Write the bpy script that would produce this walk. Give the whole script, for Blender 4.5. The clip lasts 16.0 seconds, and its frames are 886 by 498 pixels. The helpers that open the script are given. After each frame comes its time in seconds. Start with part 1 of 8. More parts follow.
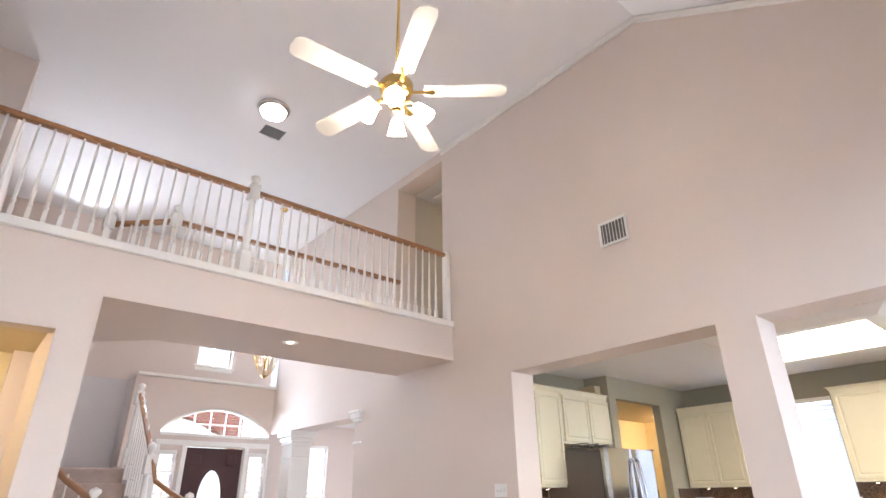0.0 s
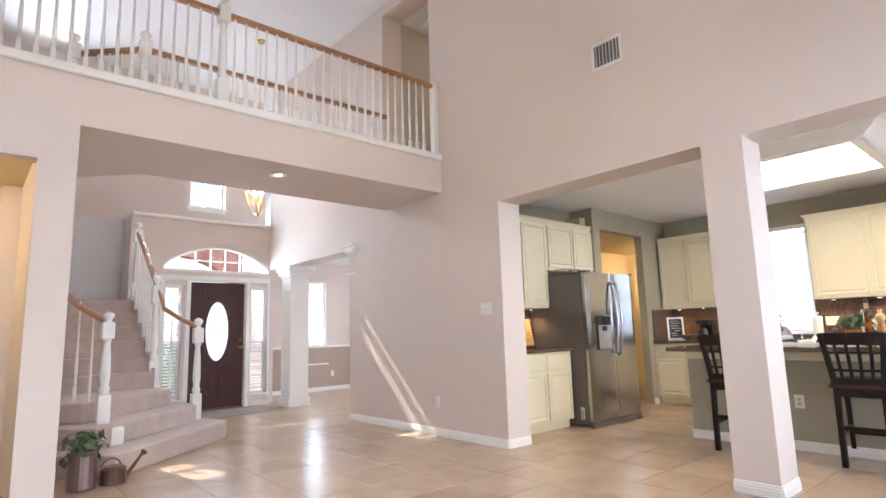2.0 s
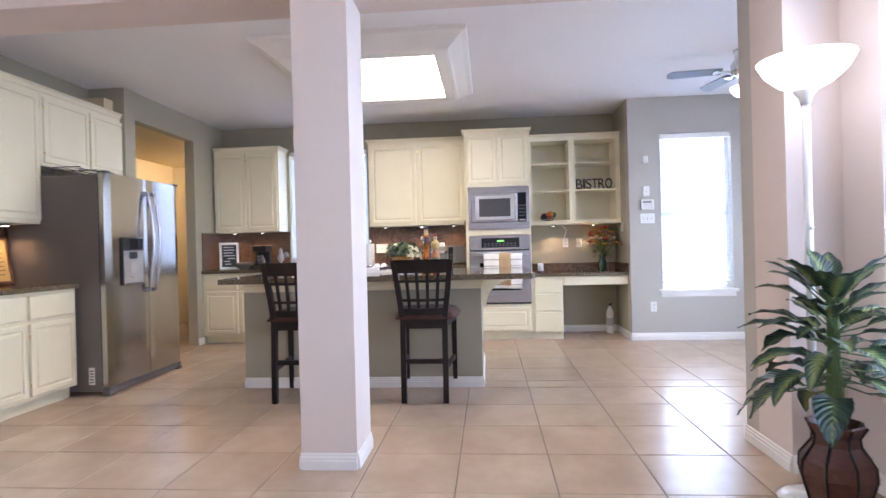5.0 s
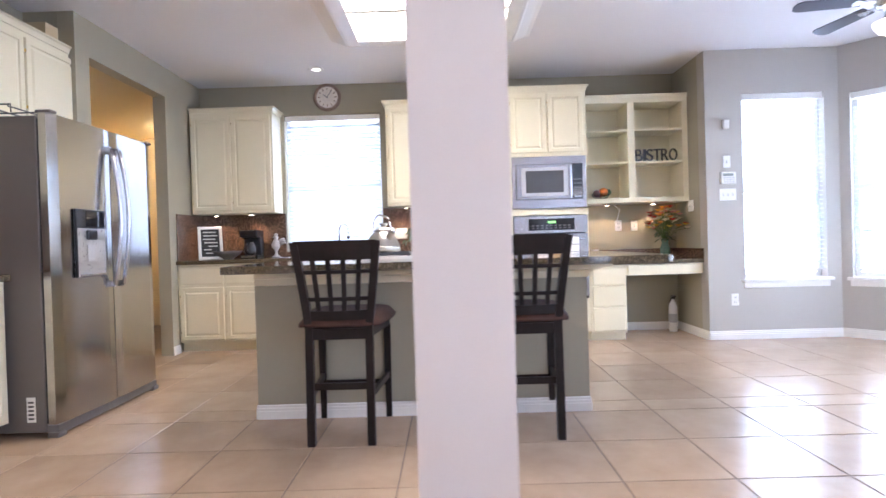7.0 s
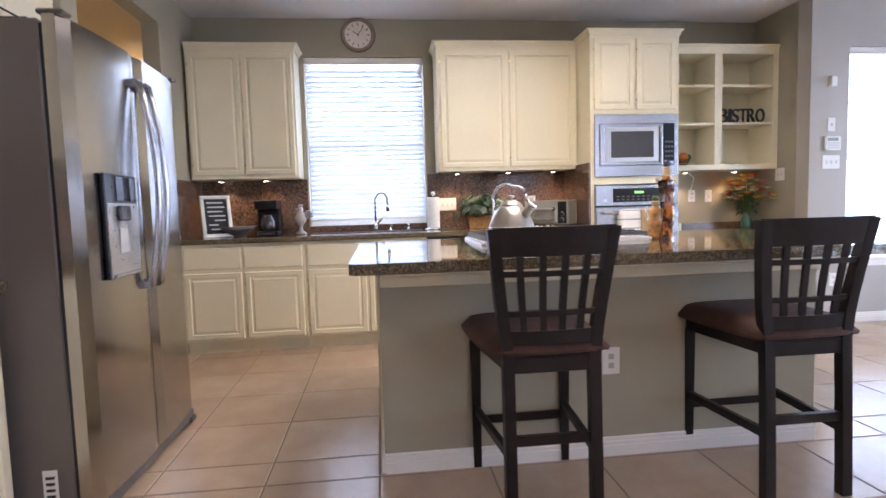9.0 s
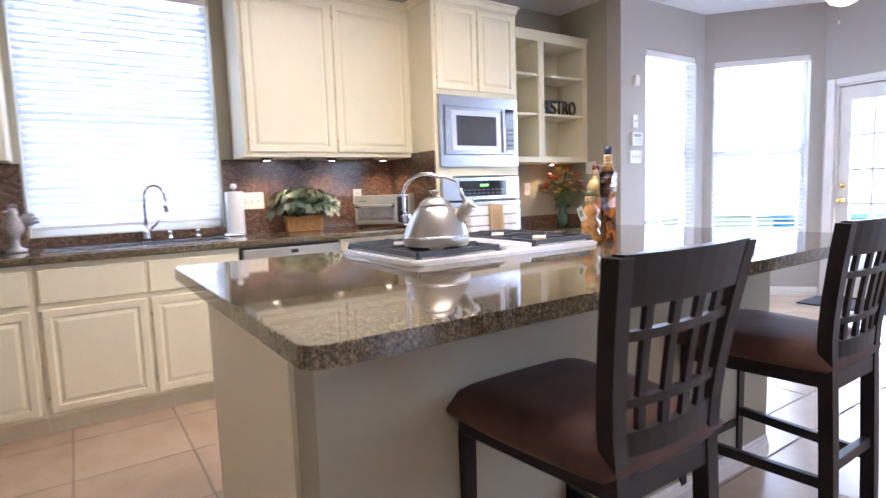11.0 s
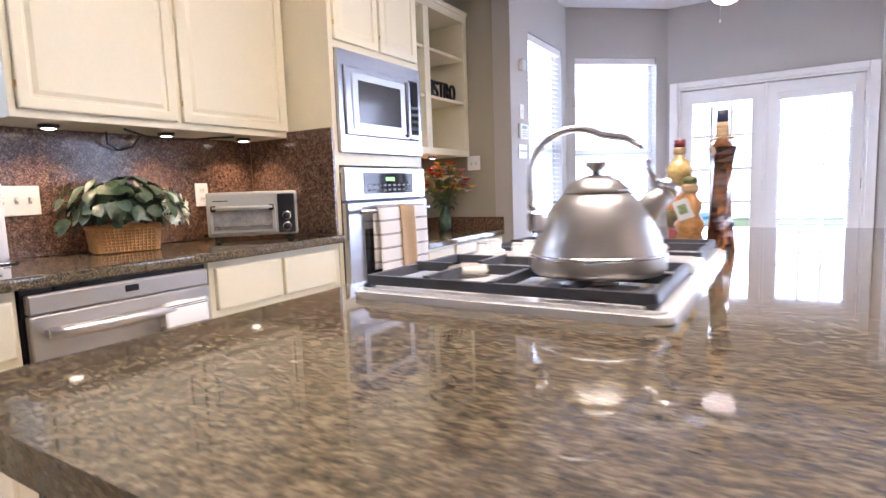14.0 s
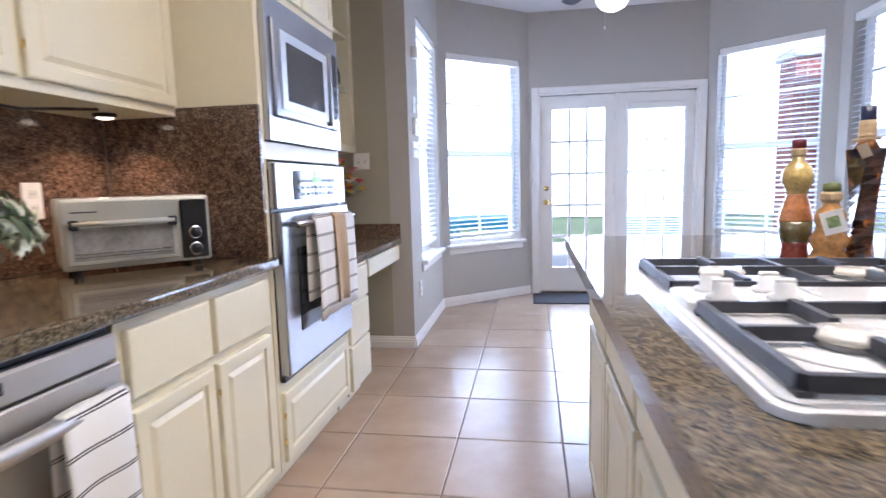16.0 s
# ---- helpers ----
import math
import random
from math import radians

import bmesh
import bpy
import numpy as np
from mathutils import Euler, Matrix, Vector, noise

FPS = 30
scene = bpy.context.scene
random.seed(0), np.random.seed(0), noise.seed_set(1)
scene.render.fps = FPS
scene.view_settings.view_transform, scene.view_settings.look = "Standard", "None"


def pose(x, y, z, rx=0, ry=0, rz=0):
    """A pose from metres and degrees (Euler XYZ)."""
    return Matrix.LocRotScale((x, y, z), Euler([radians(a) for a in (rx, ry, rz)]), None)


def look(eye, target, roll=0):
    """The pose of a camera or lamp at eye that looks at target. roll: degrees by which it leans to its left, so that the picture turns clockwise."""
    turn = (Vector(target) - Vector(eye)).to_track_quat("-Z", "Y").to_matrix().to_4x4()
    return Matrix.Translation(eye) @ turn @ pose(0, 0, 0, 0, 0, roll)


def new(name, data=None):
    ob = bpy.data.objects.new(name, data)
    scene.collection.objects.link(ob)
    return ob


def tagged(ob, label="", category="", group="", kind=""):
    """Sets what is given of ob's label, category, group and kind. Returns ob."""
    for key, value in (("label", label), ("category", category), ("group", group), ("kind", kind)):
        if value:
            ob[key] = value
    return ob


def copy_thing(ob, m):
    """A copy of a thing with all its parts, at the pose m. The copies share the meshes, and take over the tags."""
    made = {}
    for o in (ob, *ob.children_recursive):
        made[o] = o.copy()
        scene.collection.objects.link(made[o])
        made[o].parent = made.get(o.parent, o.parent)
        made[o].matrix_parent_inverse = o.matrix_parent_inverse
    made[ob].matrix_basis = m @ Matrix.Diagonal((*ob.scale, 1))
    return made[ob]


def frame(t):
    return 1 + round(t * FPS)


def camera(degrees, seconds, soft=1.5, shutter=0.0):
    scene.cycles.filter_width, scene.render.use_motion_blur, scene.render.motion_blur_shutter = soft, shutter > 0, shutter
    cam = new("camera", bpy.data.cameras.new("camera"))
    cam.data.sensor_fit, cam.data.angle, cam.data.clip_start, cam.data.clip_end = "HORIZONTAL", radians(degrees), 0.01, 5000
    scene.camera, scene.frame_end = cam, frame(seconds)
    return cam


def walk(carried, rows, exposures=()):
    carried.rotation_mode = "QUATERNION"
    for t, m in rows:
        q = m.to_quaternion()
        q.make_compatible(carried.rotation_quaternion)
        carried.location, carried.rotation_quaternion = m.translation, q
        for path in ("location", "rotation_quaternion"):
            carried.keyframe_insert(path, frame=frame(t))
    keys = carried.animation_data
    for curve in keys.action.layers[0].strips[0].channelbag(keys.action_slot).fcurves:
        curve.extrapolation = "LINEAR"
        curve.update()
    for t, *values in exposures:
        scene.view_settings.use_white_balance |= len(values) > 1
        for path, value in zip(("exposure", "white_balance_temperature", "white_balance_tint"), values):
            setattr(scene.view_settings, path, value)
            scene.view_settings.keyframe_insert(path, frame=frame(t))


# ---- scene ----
cam = camera(77.8, 16.0, shutter=0.5)
PATH = [
    (0, (0.271, 0.653, 1.32), (1.457, 2.035, 2.146), -0.8),
    (0.5, (0.275, 0.663, 1.223), (1.489, 2.053, 1.995), -1.0),
    (1, (0.287, 0.666, 1.173), (1.548, 2.101, 1.765), -1.3),
    (1.5, (0.308, 0.647, 1.136), (1.594, 2.12, 1.558), -1.3),
    (2, (0.328, 0.652, 1.15), (1.628, 2.142, 1.45), -1.7),
    (2.5, (0.412, 0.676, 1.149), (1.754, 2.14, 1.386), -1.5),
    (3, (0.638, 0.839, 1.155), (2.213, 2.061, 1.315), -1.4),
    (3.5, (0.886, 0.929, 1.158), (2.682, 1.805, 1.249), -1.3),
    (4, (1.134, 1.08, 1.144), (3.056, 1.633, 1.179), -1.1),
    (4.5, (1.38, 1.235, 1.145), (3.359, 1.529, 1.151), -1.2),
    (7, (2.864, 2.281, 1.024), (4.864, 2.297, 1.004), -1.7),
    (7.5, (3.033, 2.597, 1.043), (5.032, 2.596, 0.985), -1.7),
    (8, (3.348, 2.879, 1.093), (5.346, 2.867, 0.99), -1.6),
    (10.5, (4.659, 3.876, 1.157), (6.445, 2.997, 0.961), -2.0),
    (11, (5.028, 3.847, 1.178), (6.68, 2.74, 0.965), -2.0),
    (11.5, (5.239, 3.86, 1.174), (6.743, 2.56, 0.953), -1.8),
    (12, (5.467, 3.894, 1.18), (6.742, 2.37, 0.953), -1.8),
    (12.5, (5.683, 3.81, 1.18), (6.895, 2.237, 0.943), -1.7),
    (13, (5.891, 3.712, 1.169), (7.075, 2.116, 0.941), -1.9),
    (13.5, (6.153, 3.729, 1.144), (7.301, 2.107, 0.923), -2.0),
    (14, (6.437, 3.752, 1.14), (7.484, 2.062, 0.922), -2.0),
    (14.5, (6.796, 3.676, 1.141), (7.78, 1.949, 0.922), -2.0),
    (15, (7.05, 3.665, 1.166), (7.972, 1.904, 0.941), -1.9),
    (15.5, (7.232, 3.666, 1.183), (7.812, 1.767, 0.946), -1.5),
    (16, (7.419, 3.492, 1.176), (7.742, 1.533, 0.937), -1.5),
]
EXPOSURES = [(0.0, 1.14, 6250, 16), (1.5, 1.1, 6250, 16), (2.5, 0.96, 6150, 17), (3.5, 1.08, 5800, 19), (4.5, 0.86, 5600, 21), (7.0, 1.2, 5550, 21), (7.5, 0.98, 5700, 22), (8.0, 0.78, 5850, 23),
             (10.5, 0.88, 5550, 23), (11.5, 1.17, 5600, 24), (12.0, 1.24, 5600, 26), (12.5, 1.04, 5550, 25), (13.5, 0.88, 5650, 27), (14.5, 0.97, 5700, 26), (15.5, 0.76, 5500, 23), (16.0, 0.62, 5350, 22)]
walk(cam, [(t, look(eye, target, roll)) for t, eye, target, roll in PATH], EXPOSURES)

# ---- world, sun, exposure ----
world = bpy.data.worlds.new("world")
scene.world = world
world.use_nodes = True
wn = world.node_tree.nodes
sky = wn.new("ShaderNodeTexSky")
sky.sky_type, sky.sun_disc = "NISHITA", False
sky.sun_elevation, sky.sun_rotation = radians(43), radians(-10.5)
wn["Background"].inputs["Strength"].default_value = 0.10
world.node_tree.links.new(sky.outputs[0], wn["Background"].inputs["Color"])
sun = new("sun", bpy.data.lights.new("sun", "SUN"))
sun.data.energy, sun.data.angle, sun.data.color = 5.0, radians(0.5), (1.0, 0.95, 0.87)
sun.matrix_world = Matrix.Translation((-3, 12, 12)) @ Vector((0.185, -1.0, -0.957)).to_track_quat("-Z", "Y").to_matrix().to_4x4()


LAMP = 0.45  # one scale for every lamp against the sun


def area_lamp(name, eye, target, w, h, watts, colour=(1, 1, 1)):
    data = bpy.data.lights.new(name, "AREA")
    data.shape, data.size, data.size_y, data.energy, data.color = "RECTANGLE", w, h, watts * LAMP, colour
    ob = new(name, data)
    ob.matrix_world = look(eye, target)
    return ob


def point_lamp(name, eye, watts, colour, radius=0.04):
    data = bpy.data.lights.new(name, "POINT")
    data.energy, data.color, data.shadow_soft_size = watts * LAMP, colour, radius
    ob = new(name, data)
    ob.location = eye
    return ob


def spot_lamp(name, eye, target, watts, colour, angle, blend=0.6, radius=0.02):
    data = bpy.data.lights.new(name, "SPOT")
    data.energy, data.color, data.shadow_soft_size, data.spot_size, data.spot_blend = watts * LAMP, colour, radius, radians(angle), blend
    ob = new(name, data)
    ob.matrix_world = look(eye, target)
    return ob


DAY = (0.76, 0.88, 1.0)
WARM = (1.0, 0.72, 0.42)
area_lamp("daylight_sink_window", (9.20, 3.525, 1.74), (5, 3.525, 1.5), 1.05, 1.5, 48, DAY)
area_lamp("daylight_nook_window", (8.48, -1.0, 1.49), (5, -1.0, 1.4), 0.78, 1.8, 55, DAY)
area_lamp("daylight_bay_window", (8.02, -2.11, 1.49), (6.4, -0.2, 1.2), 0.8, 1.8, 58, DAY)
area_lamp("daylight_french_door", (6.6, -2.48, 1.1), (6.6, 3, 1.0), 1.4, 1.75, 130, DAY)
area_lamp("daylight_bay_window_west", (5.12, -2.11, 1.49), (6.8, -0.2, 1.2), 0.8, 1.8, 58, DAY)
area_lamp("daylight_living_window", (3.2, -0.62, 1.75), (3.0, 4, 1.9), 1.9, 2.3, 150, DAY)
area_lamp("daylight_living_window_west", (-0.9, -0.62, 1.75), (-0.4, 4, 1.9), 1.9, 2.3, 150, DAY)
area_lamp("daylight_high_window", (3.51, 11.05, 4.1), (3.45, 6, 2.6), 0.58, 1.2, 120, DAY)
area_lamp("daylight_stair_window", (1.04, 11.05, 4.6), (1.4, 6, 3.0), 0.36, 0.9, 200, DAY)
area_lamp("daylight_fanlight", (3.5, 10.62, 2.45), (3.2, 6, 1.0), 1.7, 0.4, 110, DAY)
area_lamp("daylight_dining_window", (6.0, 11.72, 1.45), (6.0, 8, 1.2), 0.95, 1.75, 50, DAY)
area_lamp("daylight_dining_side", (8.3, 9.0, 1.6), (5, 9.0, 1.3), 1.4, 1.6, 130, DAY)

# ---- materials ----
MATS = {}


def node_mat(name):
    m = bpy.data.materials.new(name)
    m.use_nodes = True
    n, l = m.node_tree.nodes, m.node_tree.links
    return m, n, l, n["Principled BSDF"]


def math_node(n, l, op, a, b=None, c=None):
    q = n.new("ShaderNodeMath")
    q.operation = op
    for k, v in enumerate((a, b, c)):
        if v is None:
            continue
        if isinstance(v, (int, float)):
            q.inputs[k].default_value = v
        else:
            l.new(v, q.inputs[k])
    return q.outputs[0]


def noise_node(n, l, pos, scale, detail=4.0, rough=0.55, stretch=None):
    if stretch:
        mp = n.new("ShaderNodeMapping")
        mp.inputs["Scale"].default_value = stretch
        l.new(pos, mp.inputs["Vector"])
        pos = mp.outputs[0]
    t = n.new("ShaderNodeTexNoise")
    t.inputs["Scale"].default_value, t.inputs["Detail"].default_value, t.inputs["Roughness"].default_value = scale, detail, rough
    l.new(pos, t.inputs["Vector"])
    return t.outputs["Fac"]


def ramp_node(n, l, fac, stops):
    r = n.new("ShaderNodeValToRGB")
    e = r.color_ramp.elements
    while len(e) < len(stops):
        e.new(0.5)
    for k, (p, c) in enumerate(stops):
        e[k].position, e[k].color = p, (*c, 1)
    l.new(fac, r.inputs[0])
    return r.outputs[0]


def surf(name, col, rough=0.5, metal=0.0, var=0.12, scale=3.0, fine=60.0, bump=0.05, coat=0.0, stretch=None, rand=0.0, sheen=0.0, rvar=0.18):
    """A surface with blotches, grain and slight relief at real-world size."""
    if name in MATS:
        return MATS[name]
    m, n, l, b = node_mat(name)
    geo = n.new("ShaderNodeNewGeometry")
    big = noise_node(n, l, geo.outputs["Position"], scale, 5.0)
    small = noise_node(n, l, geo.outputs["Position"], fine, 3.0, 0.6, stretch)
    f = math_node(n, l, "MULTIPLY_ADD", big, 0.6, math_node(n, l, "MULTIPLY", small, 0.4))
    if rand:
        info = n.new("ShaderNodeObjectInfo")
        f = math_node(n, l, "ADD", f, math_node(n, l, "MULTIPLY_ADD", info.outputs["Random"], rand, -rand / 2))
    lo = tuple(max(0, c * (1 - var)) for c in col)
    hi = tuple(min(1, c * (1 + var)) for c in col)
    l.new(ramp_node(n, l, f, ((0.3, lo), (0.7, hi))), b.inputs["Base Color"])
    l.new(math_node(n, l, "MULTIPLY_ADD", small, rvar, rough - rvar / 2), b.inputs["Roughness"])
    b.inputs["Metallic"].default_value = metal
    if coat:
        b.inputs["Coat Weight"].default_value, b.inputs["Coat Roughness"].default_value = coat, 0.12
    if sheen:
        b.inputs["Sheen Weight"].default_value = sheen
    if bump:
        bp = n.new("ShaderNodeBump")
        bp.inputs["Strength"].default_value, bp.inputs["Distance"].default_value = bump, 0.004
        l.new(small, bp.inputs["Height"])
        l.new(bp.outputs[0], b.inputs["Normal"])
    MATS[name] = m
    return m


def glow(name, col, strength):
    if name in MATS:
        return MATS[name]
    m, n, l, b = node_mat(name)
    b.inputs["Base Color"].default_value = (*col, 1)
    b.inputs["Emission Color"].default_value = (*col, 1)
    b.inputs["Emission Strength"].default_value = strength * LAMP
    MATS[name] = m
    return m


def clear(name, col=(1, 1, 1), gloss=0.02):
    """Thin clear pane: lets light straight through, with a mirror gloss."""
    if name in MATS:
        return MATS[name]
    m, n, l, b = node_mat(name)
    tr, gl, mx, fr = n.new("ShaderNodeBsdfTransparent"), n.new("ShaderNodeBsdfGlossy"), n.new("ShaderNodeMixShader"), n.new("ShaderNodeLayerWeight")
    tr.inputs[0].default_value = (*col, 1)
    gl.inputs["Roughness"].default_value = gloss
    fr.inputs["Blend"].default_value = 0.5
    l.new(math_node(n, l, "MULTIPLY_ADD", math_node(n, l, "POWER", fr.outputs["Facing"], 5.0), 0.8, 0.04), mx.inputs[0])
    l.new(tr.outputs[0], mx.inputs[1])
    l.new(gl.outputs[0], mx.inputs[2])
    l.new(mx.outputs[0], n["Material Output"].inputs[0])
    MATS[name] = m
    return m


def granite(name, rough, dark=(0.042, 0.032, 0.021), mid=(0.135, 0.105, 0.062), light=(0.27, 0.215, 0.13)):
    """Fine speckled granite: dark flecks, brown ground and tan crystals."""
    m, n, l, b = node_mat(name)
    geo = n.new("ShaderNodeNewGeometry")
    pos = geo.outputs["Position"]
    v = n.new("ShaderNodeTexVoronoi")
    v.inputs["Scale"].default_value = 240
    l.new(pos, v.inputs["Vector"])
    a = noise_node(n, l, pos, 150, 8, 0.75)
    c = noise_node(n, l, pos, 52, 5, 0.65)
    cell = n.new("ShaderNodeSeparateColor")
    l.new(v.outputs["Color"], cell.inputs[0])
    f = math_node(n, l, "ADD", math_node(n, l, "MULTIPLY", cell.outputs[0], 0.26), math_node(n, l, "ADD", math_node(n, l, "MULTIPLY", a, 0.85), math_node(n, l, "MULTIPLY_ADD", c, 0.7, -0.42)))
    l.new(ramp_node(n, l, f, ((0.30, dark), (0.42, tuple(x * 0.6 for x in mid)), (0.52, mid), (0.68, light))), b.inputs["Base Color"])
    b.inputs["Roughness"].default_value = rough
    b.inputs["IOR"].default_value = 1.6
    MATS[name] = m
    return m


def slat_mat(name, col, through_part):
    m, n, l, b = node_mat(name)
    b.inputs["Base Color"].default_value = (*col, 1)
    b.inputs["Roughness"].default_value = 0.45
    t, mx = n.new("ShaderNodeBsdfTranslucent"), n.new("ShaderNodeMixShader")
    t.inputs[0].default_value = (*col, 1)
    mx.inputs[0].default_value = through_part
    l.new(b.outputs[0], mx.inputs[1])
    l.new(t.outputs[0], mx.inputs[2])
    l.new(mx.outputs[0], n["Material Output"].inputs[0])
    MATS[name] = m
    return m


def striped(name, base, stripe, period, width, phase=0.0):
    """Woven cloth with thin stripes across its height."""
    m, n, l, b = node_mat(name)
    geo = n.new("ShaderNodeNewGeometry")
    sep = n.new("ShaderNodeSeparateXYZ")
    l.new(geo.outputs["Position"], sep.inputs[0])
    fr = math_node(n, l, "FRACT", math_node(n, l, "MULTIPLY_ADD", sep.outputs[2], 1 / period, phase))
    on = math_node(n, l, "LESS_THAN", fr, width)
    gap = math_node(n, l, "MULTIPLY", on, math_node(n, l, "GREATER_THAN", math_node(n, l, "ABSOLUTE", math_node(n, l, "SUBTRACT", fr, width / 2)), width * 0.14))
    mx = n.new("ShaderNodeMix")
    mx.data_type = "RGBA"
    mx.inputs["A"].default_value, mx.inputs["B"].default_value = (*base, 1), (*stripe, 1)
    l.new(gap, mx.inputs["Factor"])
    l.new(mx.outputs["Result"], b.inputs["Base Color"])
    b.inputs["Roughness"].default_value = 0.9
    w = noise_node(n, l, geo.outputs["Position"], 500, 2)
    bp = n.new("ShaderNodeBump")
    bp.inputs["Strength"].default_value, bp.inputs["Distance"].default_value = 0.4, 0.002
    l.new(w, bp.inputs["Height"])
    l.new(bp.outputs[0], b.inputs["Normal"])
    MATS[name] = m
    return m


WALL = surf("wall_paint_beige", (0.68, 0.585, 0.52), 0.75, var=0.03, scale=0.8, fine=140, bump=0.12)
SAGE = surf("wall_paint_sage", (0.385, 0.35, 0.255), 0.75, var=0.03, scale=0.8, fine=140, bump=0.12)
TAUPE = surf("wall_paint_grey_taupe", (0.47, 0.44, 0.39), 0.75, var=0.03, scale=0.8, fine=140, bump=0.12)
# GOLD: base colour that carries the warm lamplight of hall and passage
GOLD = surf("wall_gold_lamplight", (0.66, 0.54, 0.33), 0.75, var=0.03, scale=0.8, fine=140, bump=0.12)
PINK = surf("wall_paint_rose_beige", (0.68, 0.575, 0.51), 0.75, var=0.03, scale=0.8, fine=140, bump=0.1)
BLUEGREY = surf("wall_paint_pale_grey", (0.66, 0.62, 0.60), 0.75, var=0.03, scale=0.8, fine=140, bump=0.1)
CEIL = surf("ceiling_paint", (0.80, 0.78, 0.77), 0.9, var=0.02, scale=0.7, fine=220, bump=0.25)
TRIM = surf("trim_paint", (0.82, 0.79, 0.74), 0.4, var=0.03, scale=2, fine=90, bump=0.02)
CREAM = surf("cabinet_paint_cream", (0.80, 0.735, 0.535), 0.36, var=0.035, scale=2.2, fine=70, bump=0.03)
INSIDE = surf("cabinet_inside", (0.66, 0.61, 0.50), 0.6, var=0.05)


def tile_mat(name, lo, hi, rough):
    """Glazed floor tile: soft clouding, each tile a shade of its own."""
    m, n, l, b = node_mat(name)
    geo, info = n.new("ShaderNodeNewGeometry"), n.new("ShaderNodeObjectInfo")
    cloud = noise_node(n, l, geo.outputs["Position"], 3.5, 7.0, 0.6)
    f = math_node(n, l, "ADD", math_node(n, l, "MULTIPLY", cloud, 0.85), math_node(n, l, "MULTIPLY_ADD", info.outputs["Random"], 0.22, -0.04))
    l.new(ramp_node(n, l, f, ((0.28, lo), (0.72, hi))), b.inputs["Base Color"])
    b.inputs["Roughness"].default_value = rough
    return m


TILE = tile_mat("floor_tile", (0.43, 0.305, 0.205), (0.56, 0.42, 0.295), 0.24)
GROUT = surf("grout", (0.20, 0.15, 0.115), 0.85, var=0.2, scale=6)
CARPET = surf("stair_carpet", (0.50, 0.385, 0.325), 0.95, var=0.18, scale=7, fine=350, bump=0.8, sheen=0.3)
OAK = surf("oak_rail", (0.36, 0.165, 0.065), 0.3, var=0.25, scale=8, fine=40, bump=0.03, coat=0.3, stretch=(0.3, 3, 3))
DARKWOOD = surf("espresso_wood", (0.016, 0.011, 0.010), 0.40, var=0.35, scale=9, fine=50, bump=0.03, coat=0.05, stretch=(3, 3, 0.4))
SEAT = surf("brown_microfibre", (0.075, 0.034, 0.024), 0.7, var=0.5, scale=9, fine=300, bump=0.25, sheen=0.06)
STEEL = surf("brushed_steel", (0.52, 0.53, 0.565), 0.26, 1.0, var=0.02, scale=2, fine=400, bump=0, stretch=(1, 1, 0.03), rvar=0.04)
WASHER = surf("dishwasher_steel", (0.60, 0.57, 0.53), 0.40, 1.0, var=0.02, scale=2, fine=400, bump=0, stretch=(1, 1, 0.03), rvar=0.04)
FRIDGE = surf("fridge_steel", (0.43, 0.415, 0.40), 0.17, 1.0, var=0.06, scale=2, fine=260, bump=0.015, stretch=(1, 1, 0.03))
STEELDARK = surf("fridge_side_grey", (0.14, 0.122, 0.11), 0.42, 0.0, var=0.05, scale=2, fine=200, bump=0.05)
CHROME = surf("chrome", (0.75, 0.75, 0.77), 0.12, 1.0, var=0.02, bump=0)
KETTLE = surf("kettle_steel", (0.47, 0.445, 0.405), 0.36, 1.0, var=0.05, scale=2, fine=300, bump=0.02, stretch=(0.1, 0.1, 1))
BRASS = surf("polished_brass", (0.80, 0.58, 0.22), 0.15, 1.0, var=0.05, bump=0)
BLACK = surf("black_plastic", (0.012, 0.012, 0.014), 0.3, var=0.2, bump=0.02)
BLACKGLASS = surf("black_glass", (0.015, 0.016, 0.02), 0.06, var=0.1, bump=0)
CASTIRON = surf("cast_iron_grate", (0.045, 0.047, 0.055), 0.42, 0.0, var=0.25, scale=20, fine=300, bump=0.3)
ENAMEL = surf("white_enamel", (0.82, 0.81, 0.78), 0.15, var=0.02, bump=0.0, coat=0.4)
PLASTIC = surf("white_plastic", (0.80, 0.79, 0.75), 0.4, var=0.03, bump=0.0)
GRANITE = granite("granite_counter", 0.045)
SPLASH = granite("granite_backsplash", 0.16, (0.026, 0.017, 0.014), (0.14, 0.082, 0.055), (0.32, 0.21, 0.14))
BLIND = slat_mat("white_blind_slat", (0.84, 0.88, 0.95), 0.24)
GLASS = clear("window_glass")
MAHOGANY = surf("front_door_mahogany", (0.055, 0.014, 0.014), 0.35, var=0.25, scale=6, fine=40, bump=0.04, coat=0.2, stretch=(3, 3, 0.3))
for mat_ in (DARKWOOD, SEAT):
    mat_.node_tree.nodes["Principled BSDF"].inputs["Specular IOR Level"].default_value = 0.22
LAMPGLASS = glow("lit_frosted_glass", (1.0, 0.93, 0.80), 9.0)
PANELGLOW = glow("lit_light_panel", (1.0, 0.87, 0.66), 20.0)

# ---- mesh helpers ----


def link_mesh(name, bm, material):
    bmesh.ops.recalc_face_normals(bm, faces=bm.faces)
    me = bpy.data.meshes.new(name)
    bm.to_mesh(me)
    bm.free()
    for mat_ in (material if isinstance(material, (list, tuple)) else [material]):
        me.materials.append(mat_)
    return me


def part(name, bm, material, parent=None, label="", smooth=False):
    me = link_mesh(name, bm, material)
    if smooth:
        for p in me.polygons:
            p.use_smooth = True
    ob = new(name, me)
    if parent is not None:
        ob.parent = parent
    if label:
        ob["label"] = label
    return ob


